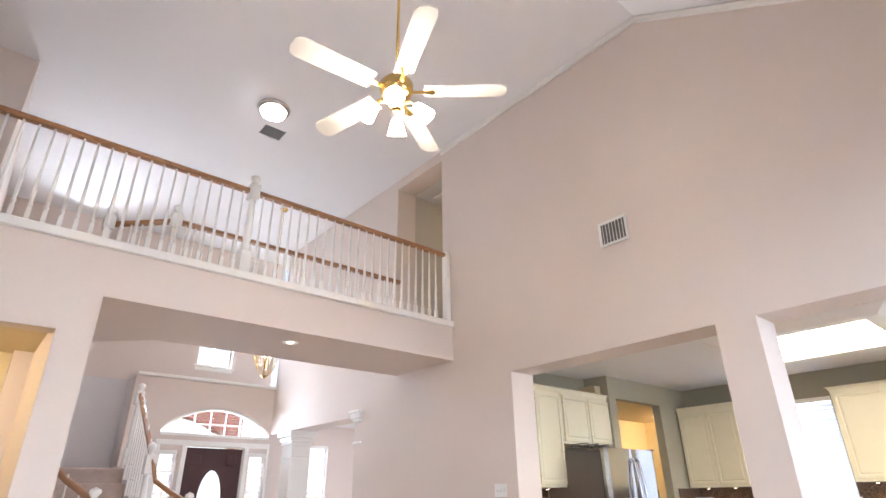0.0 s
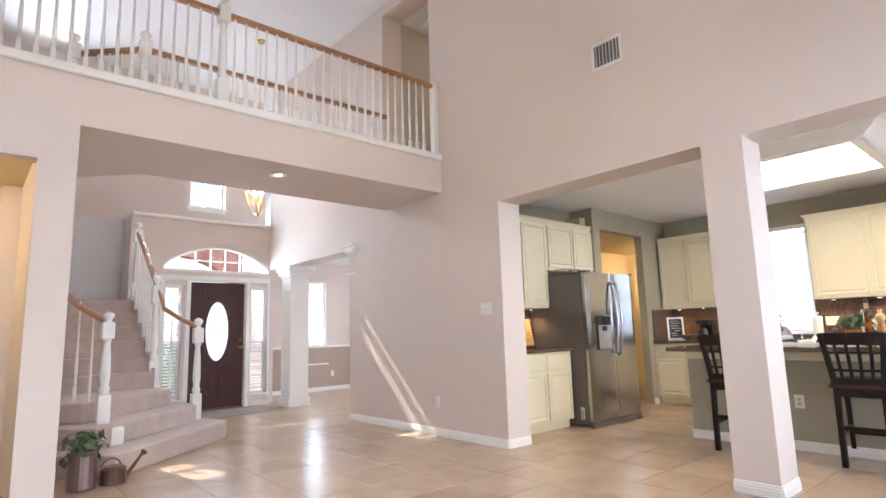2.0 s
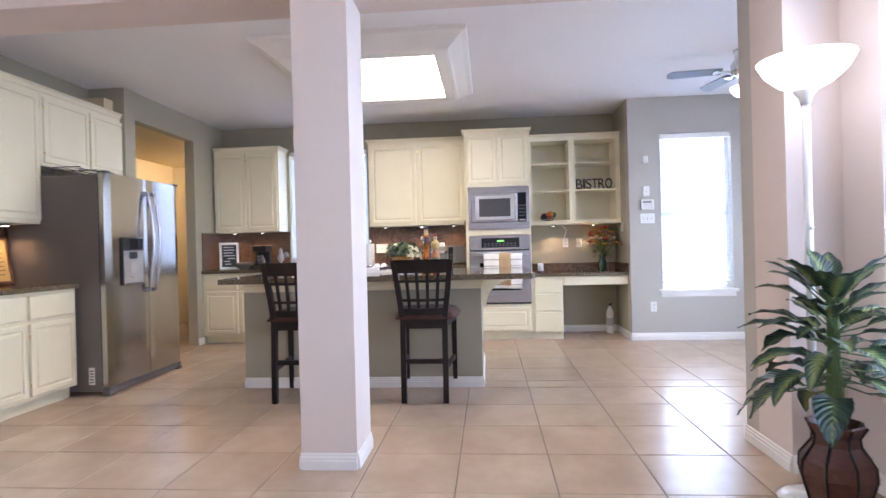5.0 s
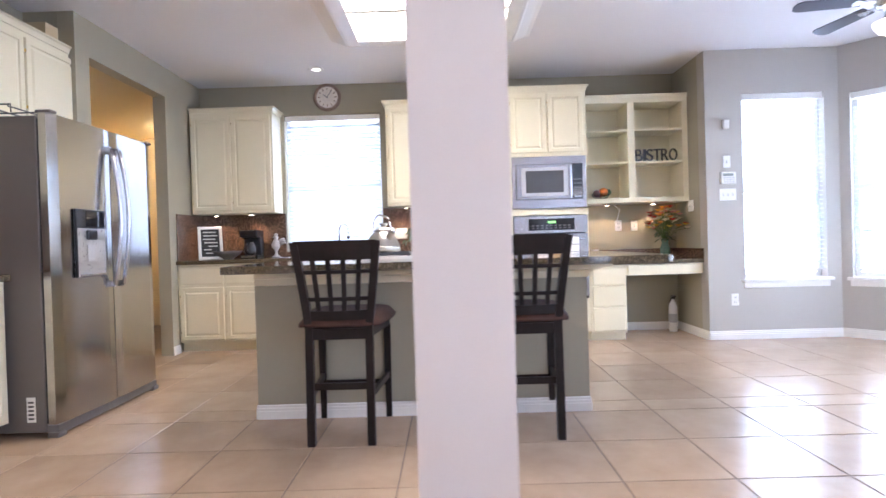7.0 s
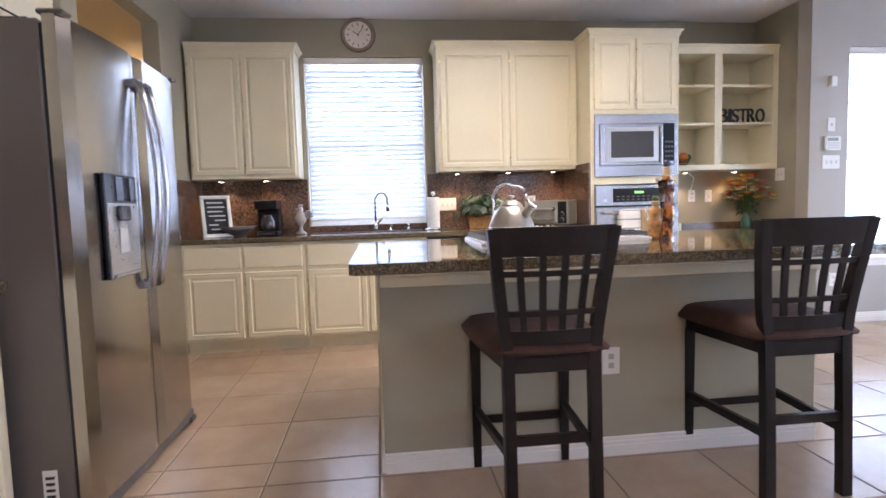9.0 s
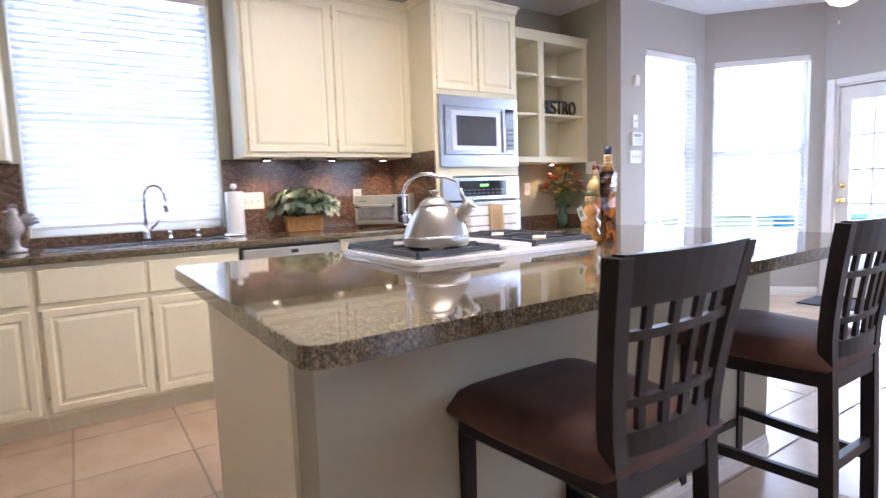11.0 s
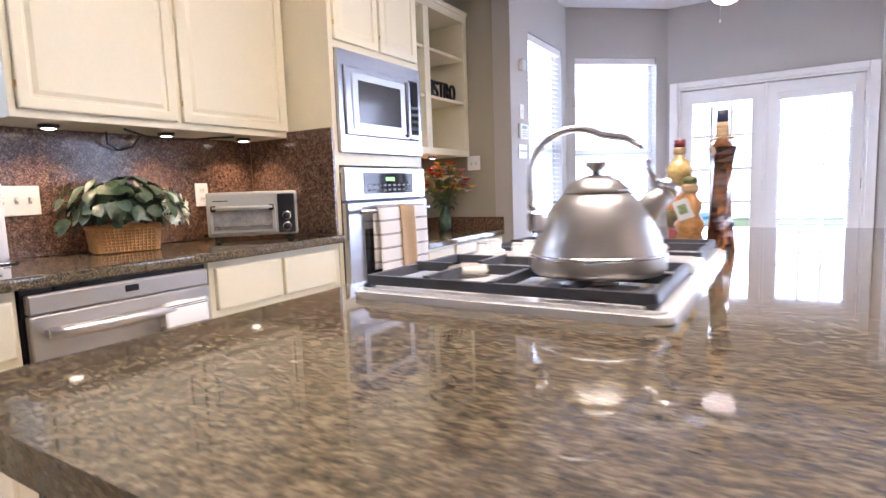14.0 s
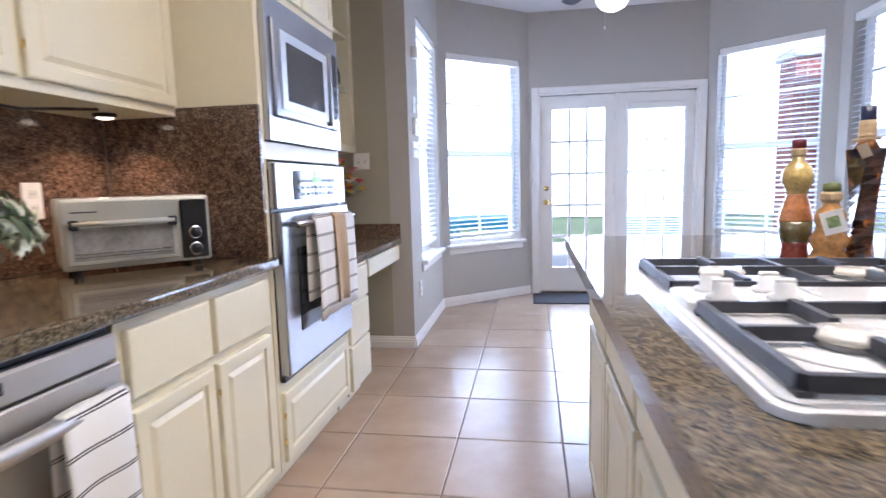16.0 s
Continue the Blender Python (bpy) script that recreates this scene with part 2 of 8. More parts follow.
def again(ob, name, parent, m):
    """Another part on the same mesh."""
    o = new(name, ob.data)
    o.parent = parent
    o.matrix_basis = m
    if ob.get("label"):
        o["label"] = ob["label"]
    return o


def thing(name, m, label, category, group="", kind=""):
    ob = new(name)
    ob.empty_display_size = 0.1
    ob.matrix_basis = m
    return tagged(ob, label, category, group, kind)


def bevel(bm, w, seg=1):
    if w > 0:
        bmesh.ops.bevel(bm, geom=bm.edges[:], offset=w, segments=seg, affect="EDGES", profile=0.6, clamp_overlap=True)
    return bm


def box(x0, x1, y0, y1, z0, z1, bev=0.0, seg=1):
    bm = bmesh.new()
    add_box(bm, x0, x1, y0, y1, z0, z1)
    return bevel(bm, bev, seg)


def add_box(bm, x0, x1, y0, y1, z0, z1):
    v = [bm.verts.new(p) for p in ((x0, y0, z0), (x1, y0, z0), (x1, y1, z0), (x0, y1, z0), (x0, y0, z1), (x1, y0, z1), (x1, y1, z1), (x0, y1, z1))]
    for f in ((0, 3, 2, 1), (4, 5, 6, 7), (0, 1, 5, 4), (1, 2, 6, 5), (2, 3, 7, 6), (3, 0, 4, 7)):
        bm.faces.new([v[k] for k in f])
    return bm


def prism(pts, z0, z1, bev=0.0, seg=1):
    bm = bmesh.new()
    lo = [bm.verts.new((x, y, z0)) for x, y in pts]
    hi = [bm.verts.new((x, y, z1)) for x, y in pts]
    bm.faces.new(lo)
    bm.faces.new(hi)
    k = len(pts)
    for a in range(k):
        bm.faces.new((lo[a], lo[(a + 1) % k], hi[(a + 1) % k], hi[a]))
    return bevel(bm, bev, seg)


def add_lathe(bm, prof, seg=16, cx=0.0, cy=0.0, squash=1.0):
    rings = []
    for r, z in prof:
        if r < 1e-5:
            rings.append([bm.verts.new((cx, cy, z))])
        else:
            rings.append([bm.verts.new((cx + r * math.cos(2 * math.pi * k / seg), cy + squash * r * math.sin(2 * math.pi * k / seg), z)) for k in range(seg)])
    for a, b in zip(rings, rings[1:]):
        for k in range(seg):
            q = (k + 1) % seg
            if len(a) == 1 and len(b) == 1:
                continue
            if len(a) == 1:
                bm.faces.new((a[0], b[q], b[k]))
            elif len(b) == 1:
                bm.faces.new((a[k], a[q], b[0]))
            else:
                bm.faces.new((a[k], a[q], b[q], b[k]))
    if len(rings[0]) > 1:
        bm.faces.new(rings[0][::-1])
    if len(rings[-1]) > 1:
        bm.faces.new(rings[-1])
    return bm


def lathe(prof, seg=16, squash=1.0):
    return add_lathe(bmesh.new(), prof, seg, 0, 0, squash)


def add_tube(bm, pts, r, seg=8, r_end=None):
    pts = [Vector(p) for p in pts]
    side = None
    rings = []
    for k, p in enumerate(pts):
        d = (pts[min(k + 1, len(pts) - 1)] - pts[max(k - 1, 0)]).normalized()
        if side is None:
            side = d.orthogonal().normalized()
        side = (side - d * side.dot(d)).normalized()
        up = d.cross(side)
        rr = r if r_end is None else r + (r_end - r) * k / (len(pts) - 1)
        rings.append([bm.verts.new(p + rr * (math.cos(2 * math.pi * a / seg) * side + math.sin(2 * math.pi * a / seg) * up)) for a in range(seg)])
    for a, b in zip(rings, rings[1:]):
        for k in range(seg):
            q = (k + 1) % seg
            bm.faces.new((a[k], a[q], b[q], b[k]))
    bm.faces.new(rings[0][::-1])
    bm.faces.new(rings[-1])
    return bm


def tube(pts, r, seg=8, r_end=None):
    return add_tube(bmesh.new(), pts, r, seg, r_end)


def arc_pts(c, r, a0, a1, k, plane="xz"):
    out = []
    for i in range(k + 1):
        a = radians(a0 + (a1 - a0) * i / k)
        u, w = r * math.cos(a), r * math.sin(a)
        out.append((c[0] + u, c[1], c[2] + w) if plane == "xz" else ((c[0], c[1] + u, c[2] + w) if plane == "yz" else (c[0] + u, c[1] + w, c[2])))
    return out


def wall(name, m, length, height, thick, openings, material, label, z0=0.0):
    """A wall along local x, thickness along local y, with real openings (u0, u1, z0, z1)."""
    us = sorted({0.0, length, *[u for o in openings for u in o[:2] if 0 < u < length]})
    zs = sorted({z0, height, *[z for o in openings for z in o[2:] if z0 < z < height]})
    bm = bmesh.new()
    grid = {}

    def vert(i, k, side):
        if (i, k, side) not in grid:
            grid[i, k, side] = bm.verts.new((us[i], thick * side, zs[k]))
        return grid[i, k, side]

    def full(i, k):
        if not (0 <= i < len(us) - 1 and 0 <= k < len(zs) - 1):
            return False
        cu, cz = (us[i] + us[i + 1]) / 2, (zs[k] + zs[k + 1]) / 2
        return not any(o[0] < cu < o[1] and o[2] < cz < o[3] for o in openings)

    for i in range(len(us) - 1):
        for k in range(len(zs) - 1):
            if not full(i, k):
                continue
            for s_ in (0, 1):
                bm.faces.new([vert(i, k, s_), vert(i + 1, k, s_), vert(i + 1, k + 1, s_), vert(i, k + 1, s_)])
            for di, dk, e in ((-1, 0, ((i, k), (i, k + 1))), (1, 0, ((i + 1, k), (i + 1, k + 1))), (0, -1, ((i, k), (i + 1, k))), (0, 1, ((i, k + 1), (i + 1, k + 1)))):
                if not full(i + di, k + dk):
                    (a, b), (c, d) = e
                    bm.faces.new([vert(a, b, 0), vert(c, d, 0), vert(c, d, 1), vert(a, b, 1)])
    ob = part(name, bm, material)
    ob.matrix_basis = m
    return tagged(ob, label, "wall", kind="structure")


def skirting(m, length, label="white moulded baseboard", h=0.085):
    """Stepped baseboard along local x, standing out towards local -y."""
    prof = ((0, 0), (-0.014, 0), (-0.014, h * 0.55), (-0.011, h * 0.58), (-0.011, h * 0.75), (-0.007, h * 0.8), (-0.007, h * 0.94), (-0.003, h), (0, h))
    bm = bmesh.new()
    a = [bm.verts.new((0, y, z)) for y, z in prof]
    b = [bm.verts.new((length, y, z)) for y, z in prof]
    for k in range(len(prof) - 1):
        bm.faces.new((a[k], a[k + 1], b[k + 1], b[k]))
    bm.faces.new(a)
    bm.faces.new(b)
    ob = part("baseboard", bm, TRIM)
    ob.matrix_basis = m
    return tagged(ob, label, "baseboard", kind="structure")


def slab(name, pts, z0, z1, material, label, category):
    return tagged(part(name, prism(pts, z0, z1), material), label, category, kind="structure")


CH = 2.83
HI = 5.75

# ---- walls ----
# great-room wall with the two kitchen openings, x 4.47 to 4.80
EASTW = pose(4.47, 7.46, 0, 0, 0, -90)
wall("wall_great_room", EASTW, 7.78, HI + 0.05, 0.33,
     [(7.46 - 4.50, 7.46 - 2.385, -1, 2.495), (7.46 - 2.09, 7.46 + 0.06, -1, 2.495), (0.89, 1.91, 3.1, 5.6)], WALL, "tall beige wall with two wide kitchen openings and a pillar")
wall("wall_foyer_high", pose(4.47, 10.2, 0, 0, 0, -90), 2.74, HI + 0.05, 0.33, [], WALL, "pale wall above the dining room opening", z0=2.36)
# rear wall of the living room, with windows behind the walker
wall("wall_living_rear", pose(4.47, -0.32, 0, 0, 0, 180), 7.4, HI + 0.05, 0.16,
     [(0.27, 2.27, 0.5, 3.0), (4.4, 6.4, 0.5, 3.0)], WALL, "beige living room wall with tall windows")
wall("wall_living_west", pose(-2.8, -0.32, 0, 0, 0, 90), 5.71, HI + 0.05, 0.15, [], WALL, "plain beige living room wall")
# wall below the balcony, with the golden hall opening and the foyer opening
wall("wall_balcony", pose(-2.8, 5.39, 0), 7.27, 3.16, 0.16, [(1.9, 3.44, -1, 2.47), (3.68, 7.27, -1, 2.77)], WALL, "beige wall with the bridge over a wide foyer opening")
slab("bridge_floor", [(-2.8, 5.55), (4.47, 5.55), (4.47, 6.5), (1.55, 6.5), (1.0, 7.02), (-2.8, 7.02)], 2.77, 3.12, WALL, "upstairs bridge floor with a beige painted underside", "floor")
# golden hall left of the stairs, warm lamplight put into its wall colour
wall("wall_hall_side", pose(0.88, 5.55, 0, 0, 0, 90), 1.4, 2.77, 0.23, [], WALL, "beige pier wall beside the stairs")
wall("wall_hall_back", pose(-2.8, 7.1, 0), 3.6, 2.77, 0.12, [], GOLD, "hall wall with warm lamplight put into its golden colour")
wall("wall_hall_west", pose(-2.68, 5.55, 0, 0, 0, 90), 1.55, 2.77, 0.12, [], GOLD, "hall wall with warm lamplight put into its golden colour")
# foyer
FD = pose(2.2, 10.2, 0)
wall("wall_foyer_front", FD, 2.27, 3.12, 0.16, [(0.52, 0.80, 0.2, 2.05), (0.915, 1.845, -1, 2.12), (1.935, 2.235, 0.2, 2.05), (0.49, 2.24, 2.27, 2.72)], PINK, "rose-beige entry wall round the front door")
wall("wall_foyer_upper", pose(-0.3, 10.75, 0), 4.9, HI + 0.05, 0.15, [(3.5, 4.12, 3.5, 5.12), (1.16, 1.52, 4.15, 5.1)], PINK, "upper entry wall with a high window", z0=3.121)
tagged(part("ledge", box(2.2, 4.47, 10.14, 10.75, 3.12, 3.17, 0.008), TRIM), "painted plant ledge above the front door", "ledge", kind="structure")
wall("wall_landing_back", pose(0.65, 10.75, 0), 1.55, 3.12, 0.15, [], BLUEGREY, "pale grey wall behind the stair landing")
wall("wall_landing_side", pose(2.35, 10.36, 0, 0, 0, 90), 0.39, 3.12, 0.15, [], BLUEGREY, "short pale wall beside the landing")
wall("wall_stairs_west", pose(0.65, 6.95, 0, 0, 0, 90), 3.9, 3.12, 0.15, [], WALL, "pale grey wall beside the stairs")
wall("wall_upstairs_side", pose(-0.06, 7.14, 0, 0, 0, 90), 3.62, HI + 0.05, 0.12, [], WALL, "pale upper wall beside the stair well", z0=3.122)
slab("floor_upstairs_side", [(-0.18, 7.03), (0.50, 7.03), (0.50, 10.75), (-0.18, 10.75)], 3.0, 3.12, CARPET, "carpeted floor beside the stair well", "floor")
wall("wall_upstairs_west", pose(-2.8, 7.02, 0), 2.74, HI + 0.05, 0.12, [], WALL, "pale upstairs wall", z0=3.12)
wall("wall_upstairs_left", pose(-2.8, 5.39, 0, 0, 0, 90), 1.63, HI + 0.05, 0.12, [], WALL, "pale upstairs wall", z0=3.12)
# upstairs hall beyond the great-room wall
# taupe here darkens the two side walls in place of the hall's shade
wall("wall_upstairs_hall", pose(4.80, 6.57, 0), 3.0, 5.6, 0.12, [], TAUPE, "upstairs hall wall with its shade put into a taupe colour", z0=3.0)
wall("wall_upstairs_hall_near", pose(4.80, 5.43, 0), 3.0, 5.6, 0.12, [], TAUPE, "upstairs hall wall with its shade put into a taupe colour", z0=3.0)
# end wall gets the golden colour as the lamplit end of the hall
wall("wall_upstairs_hall_end", pose(7.8, 5.43, 0, 0, 0, 90), 1.3, 5.6, 0.12, [], GOLD, "upstairs hall end wall, golden to look warmly lit", z0=3.0)
slab("floor_upstairs_hall", [(4.80, 5.5), (7.8, 5.5), (7.8, 6.6), (4.80, 6.6)], 3.0, 3.1, CARPET, "carpeted upstairs hall floor", "floor")
# dining room
wall("wall_dining_far", pose(4.47, 11.4, 0), 4.0, 2.75, 0.15, [(1.09, 1.81, 0.57, 2.33)], PINK, "rose-beige dining room wall with a window")
wall("wall_dining_east", pose(8.2, 7.46, 0, 0, 0, 90), 4.0, 2.75, 0.12, [(0.8, 2.3, 0.7, 2.3)], PINK, "rose-beige dining room wall")
wall("wall_dining_near", pose(4.80, 7.46, 0), 3.4, 2.75, 0.12, [], PINK, "rose-beige dining room wall")
wall("wall_dining_west", pose(4.62, 10.36, 0, 0, 0, 90), 1.04, 2.75, 0.15, [], PINK, "short dining room wall")
tagged(part("wainscot", box(4.64, 8.18, 11.385, 11.399, 0.0, 0.90), surf("wainscot_tan", (0.40, 0.31, 0.25), 0.7, var=0.04)), "tan painted lower wall in the dining room", "wall", kind="structure")
tagged(part("chair_rail", box(4.64, 8.18, 11.365, 11.399, 0.90, 0.95, 0.006), TRIM), "white chair rail in the dining room", "trim", kind="structure")
# kitchen
wall("wall_fridge_alcove", pose(4.80, 5.38, 0), 2.2, CH, 0.12, [], SAGE, "sage green wall behind the refrigerator")
wall("wall_alcove_return", pose(7.05, 5.121, 0, 0, 0, 90), 0.258, CH, 0.12, [], SAGE, "short sage green return wall")
wall("wall_hall_opening", pose(6.93, 5.0, 0), 2.17, CH, 0.12, [(0.16, 1.30, -1, 2.54)], SAGE, "sage green wall with a cased hall opening")
wall("wall_window", pose(9.15, 5.12, 0, 0, 0, 90) @ pose(-5.39, 0, 0), 5.51, CH, 0.165, [(4.11 - 0.85, 4.11 + 0.22, 0.985, 2.495)], SAGE, "sage green kitchen wall with a window over the sink")
wall("wall_desk_side", pose(8.411, -0.39, 0), 0.74, CH, 0.12, [], SAGE, "sage green wall beside the desk")
wall("wall_nook_east", pose(8.26, -0.27, 0, 0, 0, -90), 1.30, CH, 0.15, [(0.36, 1.16, 0.585, 2.40)], TAUPE, "grey-taupe breakfast nook wall with a window")
# bay: the two slanted walls and the door wall
B1, B2 = Vector((8.26, -1.57)), Vector((7.45, -2.27))
B3, B4 = Vector((5.75, -2.27)), Vector((4.94, -1.57))


def run(a, b):
    d = b - a
    return pose(a.x, a.y, 0, 0, 0, math.degrees(math.atan2(d.y, d.x))), d.length


mB, lB = run(B1, B2)
wall("wall_bay_east", mB, lB, CH, 0.15, [(0.09, 0.95, 0.58, 2.36)], TAUPE, "slanted grey-taupe bay wall with a window")
mD, lD = run(B2, B3)
wall("wall_bay_door", mD, lD, CH, 0.15, [(0.10, 1.62, -1, 2.04)], TAUPE, "grey-taupe bay wall with french doors")
mC, lC = run(B3, B4)
wall("wall_bay_west", mC, lC, CH, 0.15, [(0.09, 0.95, 0.58, 2.36)], TAUPE, "slanted grey-taupe bay wall with a window")
mE, lE = run(B4, Vector((4.94, -0.06)))
wall("wall_nook_west", mE, lE, CH, 0.14, [(0.15, 0.95, 0.58, 2.40)], TAUPE, "grey-taupe breakfast nook wall with a window")
# passage behind the kitchen
# walls in GOLD, so the warm lamplight is partly in their colour
wall("wall_passage_far", pose(6.0, 6.62, 0), 4.6, 2.6, 0.12, [], GOLD, "passage wall with lamplight in its golden colour")
wall("wall_passage_left", pose(6.95, 5.12, 0, 0, 0, 90), 1.5, 2.6, 0.10, [], GOLD, "passage wall with lamplight in its golden colour")
wall("wall_passage_end", pose(10.6, 5.12, 0, 0, 0, 90), 1.5, 2.6, 0.10, [], GOLD, "passage wall with lamplight in its golden colour")
wall("wall_passage_near", pose(9.1, 5.0, 0), 1.5, 2.6, 0.12, [], GOLD, "passage wall with lamplight in its golden colour")

# ---- ceilings ----
slab("ceiling_kitchen", [(4.80, 5.4), (9.24, 5.4), (9.24, -0.3), (8.4, -0.35), (8.42, -1.6), (7.5, -2.42), (5.7, -2.42), (4.80, -1.62)], CH, CH + 0.1, CEIL, "white kitchen ceiling", "ceiling")
slab("ceiling_passage", [(6.8, 5.12), (10.6, 5.12), (10.6, 6.7), (6.8, 6.7)], 2.6, 2.7, GOLD, "passage ceiling with lamplight in its golden colour", "ceiling")
slab("ceiling_high", [(-3.0, 2.49), (4.9, 2.49), (4.9, 11.0), (-3.0, 11.0)], HI, HI + 0.1, CEIL, "white two-storey ceiling", "ceiling")
slab("ceiling_upstairs_hall", [(4.80, 5.4), (7.9, 5.4), (7.9, 6.7), (4.80, 6.7)], 5.6, 5.7, CEIL, "white upstairs hall ceiling", "ceiling")
slab("ceiling_dining", [(4.75, 7.4), (8.4, 7.4), (8.4, 11.5), (4.62, 11.5), (4.62, 10.3)], 2.72, 2.82, CEIL, "white dining room ceiling", "ceiling")
slab("ceiling_hall", [(-2.8, 5.55), (0.7, 5.55), (0.7, 7.1), (-2.8, 7.1)], 2.60, 2.70, GOLD, "hall ceiling with lamplight in its golden colour", "ceiling")
bm = bmesh.new()
for x in (-3.0, 4.9):
    for y, z in ((2.49, HI), (-0.5, HI - 0.64 * 2.99), (-0.5, HI - 0.64 * 2.99 + 0.12), (2.49, HI + 0.12)):
        bm.verts.new((x, y, z))
bm.verts.ensure_lookup_table()
for f in ((0, 1, 2, 3), (4, 5, 6, 7), (0, 1, 5, 4), (1, 2, 6, 5), (2, 3, 7, 6), (3, 0, 4, 7)):
    bm.faces.new([bm.verts[k] for k in f])
tagged(part("ceiling_slope", bm, CEIL), "white sloping great-room ceiling", "ceiling", kind="structure")
# ---- floor base under the tiles ----
slab("floor", [(-2.8, -0.32), (4.80, -0.32), (4.80, -1.65), (5.7, -2.4), (7.5, -2.4), (8.45, -1.6), (8.45, -0.3), (10.6, -0.3), (10.6, 11.5), (-2.8, 11.5)], -0.12, -0.003, GROUT, "brown grout bed of the tiled floor", "floor")

# ---- baseboards ----
skirting(EASTW, 7.46 - 4.50)
skirting(pose(4.47, 4.50, 0), 0.33)
skirting(pose(4.47, 2.385, 0, 0, 0, -90), 0.295)
skirting(pose(4.80, 2.385, 0, 0, 0, 180), 0.33)
skirting(pose(4.47, 2.09, 0), 0.33)
skirting(pose(4.47, -0.06, 0, 0, 0, -90), 0.26)
skirting(pose(4.94, -0.06, 0, 0, 0, 180), 0.47)
skirting(pose(4.47, -0.32, 0, 0, 0, 180), 4.0)
skirting(pose(0.65, 5.39, 0), 0.23)
skirting(pose(8.26, -0.27, 0, 0, 0, -90), 1.30)
skirting(pose(8.985, -0.27, 0, 0, 0, 180), 0.725)
skirting(pose(8.985, 0.50, 0, 0, 0, -90), 0.77)
skirting(mB, lB)
skirting(mC, lC)
skirting(mE, lE)
skirting(pose(8.23, 5.0, 0), 0.13)
skirting(pose(4.62, 11.385, 0), 3.5)

# ---- windows ----


def window(name, m, w, z0, z1, depth, cols, rows, label, sill=True, blind=0.0, tilt=20, valance=True, bars_low=True, pitch=0.044):
    """A sash window in an opening w wide; local x along the wall, local y outwards. blind: how much of the opening is covered."""
    ob = thing(name, m @ pose(0, 0, z0), label, "window", kind="structure")
    h = z1 - z0
    f = 0.045
    y0, y1 = depth * 0.62, depth * 0.62 + 0.05
    bm = bmesh.new()
    for a in ((0, f, y0, y1, 0, h), (w - f, w, y0, y1, 0, h), (f, w - f, y0, y1, 0, f), (f, w - f, y0, y1, h - f, h)):
        add_box(bm, *a)
    part("window_frame", bm, TRIM, ob)
    part("meeting_rail", box(f, w - f, y0, y1 + 0.01, h * 0.47, h * 0.47 + 0.045), TRIM, ob)
    for c in range(1, cols):
        part("muntin", box(w * c / cols - 0.009, w * c / cols + 0.009, y0 + 0.012, y1 - 0.012, f, h - f), TRIM, ob)
    for r in range(1, rows):
        part("muntin", box(f, w - f, y0 + 0.014, y1 - 0.014, h * r / rows - 0.009, h * r / rows + 0.009), TRIM, ob)
    pane = part("pane", box(f, w - f, y0 + 0.022, y0 + 0.027, f, h - f), GLASS, ob)
    pane.visible_shadow = False
    if sill:
        part("window_sill", box(-0.04, w + 0.04, -0.05, y0, -0.028, 0.004, 0.006), TRIM, ob)
        part("apron", box(-0.02, w + 0.02, -0.014, -0.001, -0.085, -0.028, 0.004), TRIM, ob)
    if blind:
        bl = thing("window_blind", m @ pose(0, 0, z0), "white horizontal slatted blind in a window", "blind", "window blinds")
        yb = depth * 0.30
        if valance:
            part("valance", box(0.008, w - 0.008, yb - 0.04, yb + 0.01, h - 0.062, h - 0.002, 0.004), TRIM, bl)
        top, low = h - 0.07, h * (1 - blind) + 0.03
        k = int((top - low) / pitch)
        sw = 0.025
        slat_bm = bmesh.new()
        rows_ = []
        for yy, zz in ((-sw, -0.0015), (0.0, 0.0015), (sw, -0.0015)):
            rows_.append([slat_bm.verts.new((x, yy, zz)) for x in (0.012, w - 0.012)])
        low_ = [[slat_bm.verts.new((v.co.x, v.co.y, v.co.z - 0.002)) for v in r] for r in rows_]
        for q in (rows_, low_):
            for a, b in zip(q, q[1:]):
                slat_bm.faces.new((a[0], a[1], b[1], b[0]))
        for a, b in ((rows_[0], low_[0]), (rows_[2], low_[2])):
            slat_bm.faces.new((a[0], a[1], b[1], b[0]))
        for e in (0, 1):
            slat_bm.faces.new([r[e] for r in rows_] + [r[e] for r in low_[::-1]])
        first = part("slat", slat_bm, BLIND, bl)
        first.matrix_basis = pose(0, yb, low + pitch * 0.5, tilt)
        for q in range(1, k):
            again(first, "slat", bl, pose(0, yb, low + pitch * (q + 0.5), tilt + 2.5 * math.sin(q * 2.3)))
        part("bottom_rail", box(0.012, w - 0.012, yb - 0.024, yb + 0.024, low - 0.012, low + 0.008, 0.003), TRIM, bl)
        for x in (0.12, w / 2, w - 0.12):
            part("ladder_cord", box(x - 0.0012, x + 0.0012, yb - 0.027, yb - 0.0255, low, top), TRIM, bl)
    return ob


window("window_1", pose(8.985, 4.06, 0, 0, 0, -90), 1.07, 0.985, 2.495, 0.165, 1, 1, "white kitchen window over the sink", sill=False, blind=0.985, tilt=57)
window("window_2", pose(8.26, -0.63, 0, 0, 0, -90), 0.80, 0.585, 2.40, 0.15, 2, 4, "white sash window in the breakfast nook", blind=0.97, tilt=6)
window("window_3", mB @ pose(0.09, 0, 0), 0.86, 0.58, 2.36, 0.15, 2, 4, "white sash window in the slanted bay wall", blind=0.97, tilt=6)
window("window_4", mC @ pose(0.09, 0, 0), 0.86, 0.58, 2.36, 0.15, 2, 4, "white sash window in the slanted bay wall", blind=0.97, tilt=14)
window("window_5", mE @ pose(0.15, 0, 0), 0.80, 0.58, 2.40, 0.14, 2, 4, "white sash window in the nook side wall", blind=0.97, tilt=14)
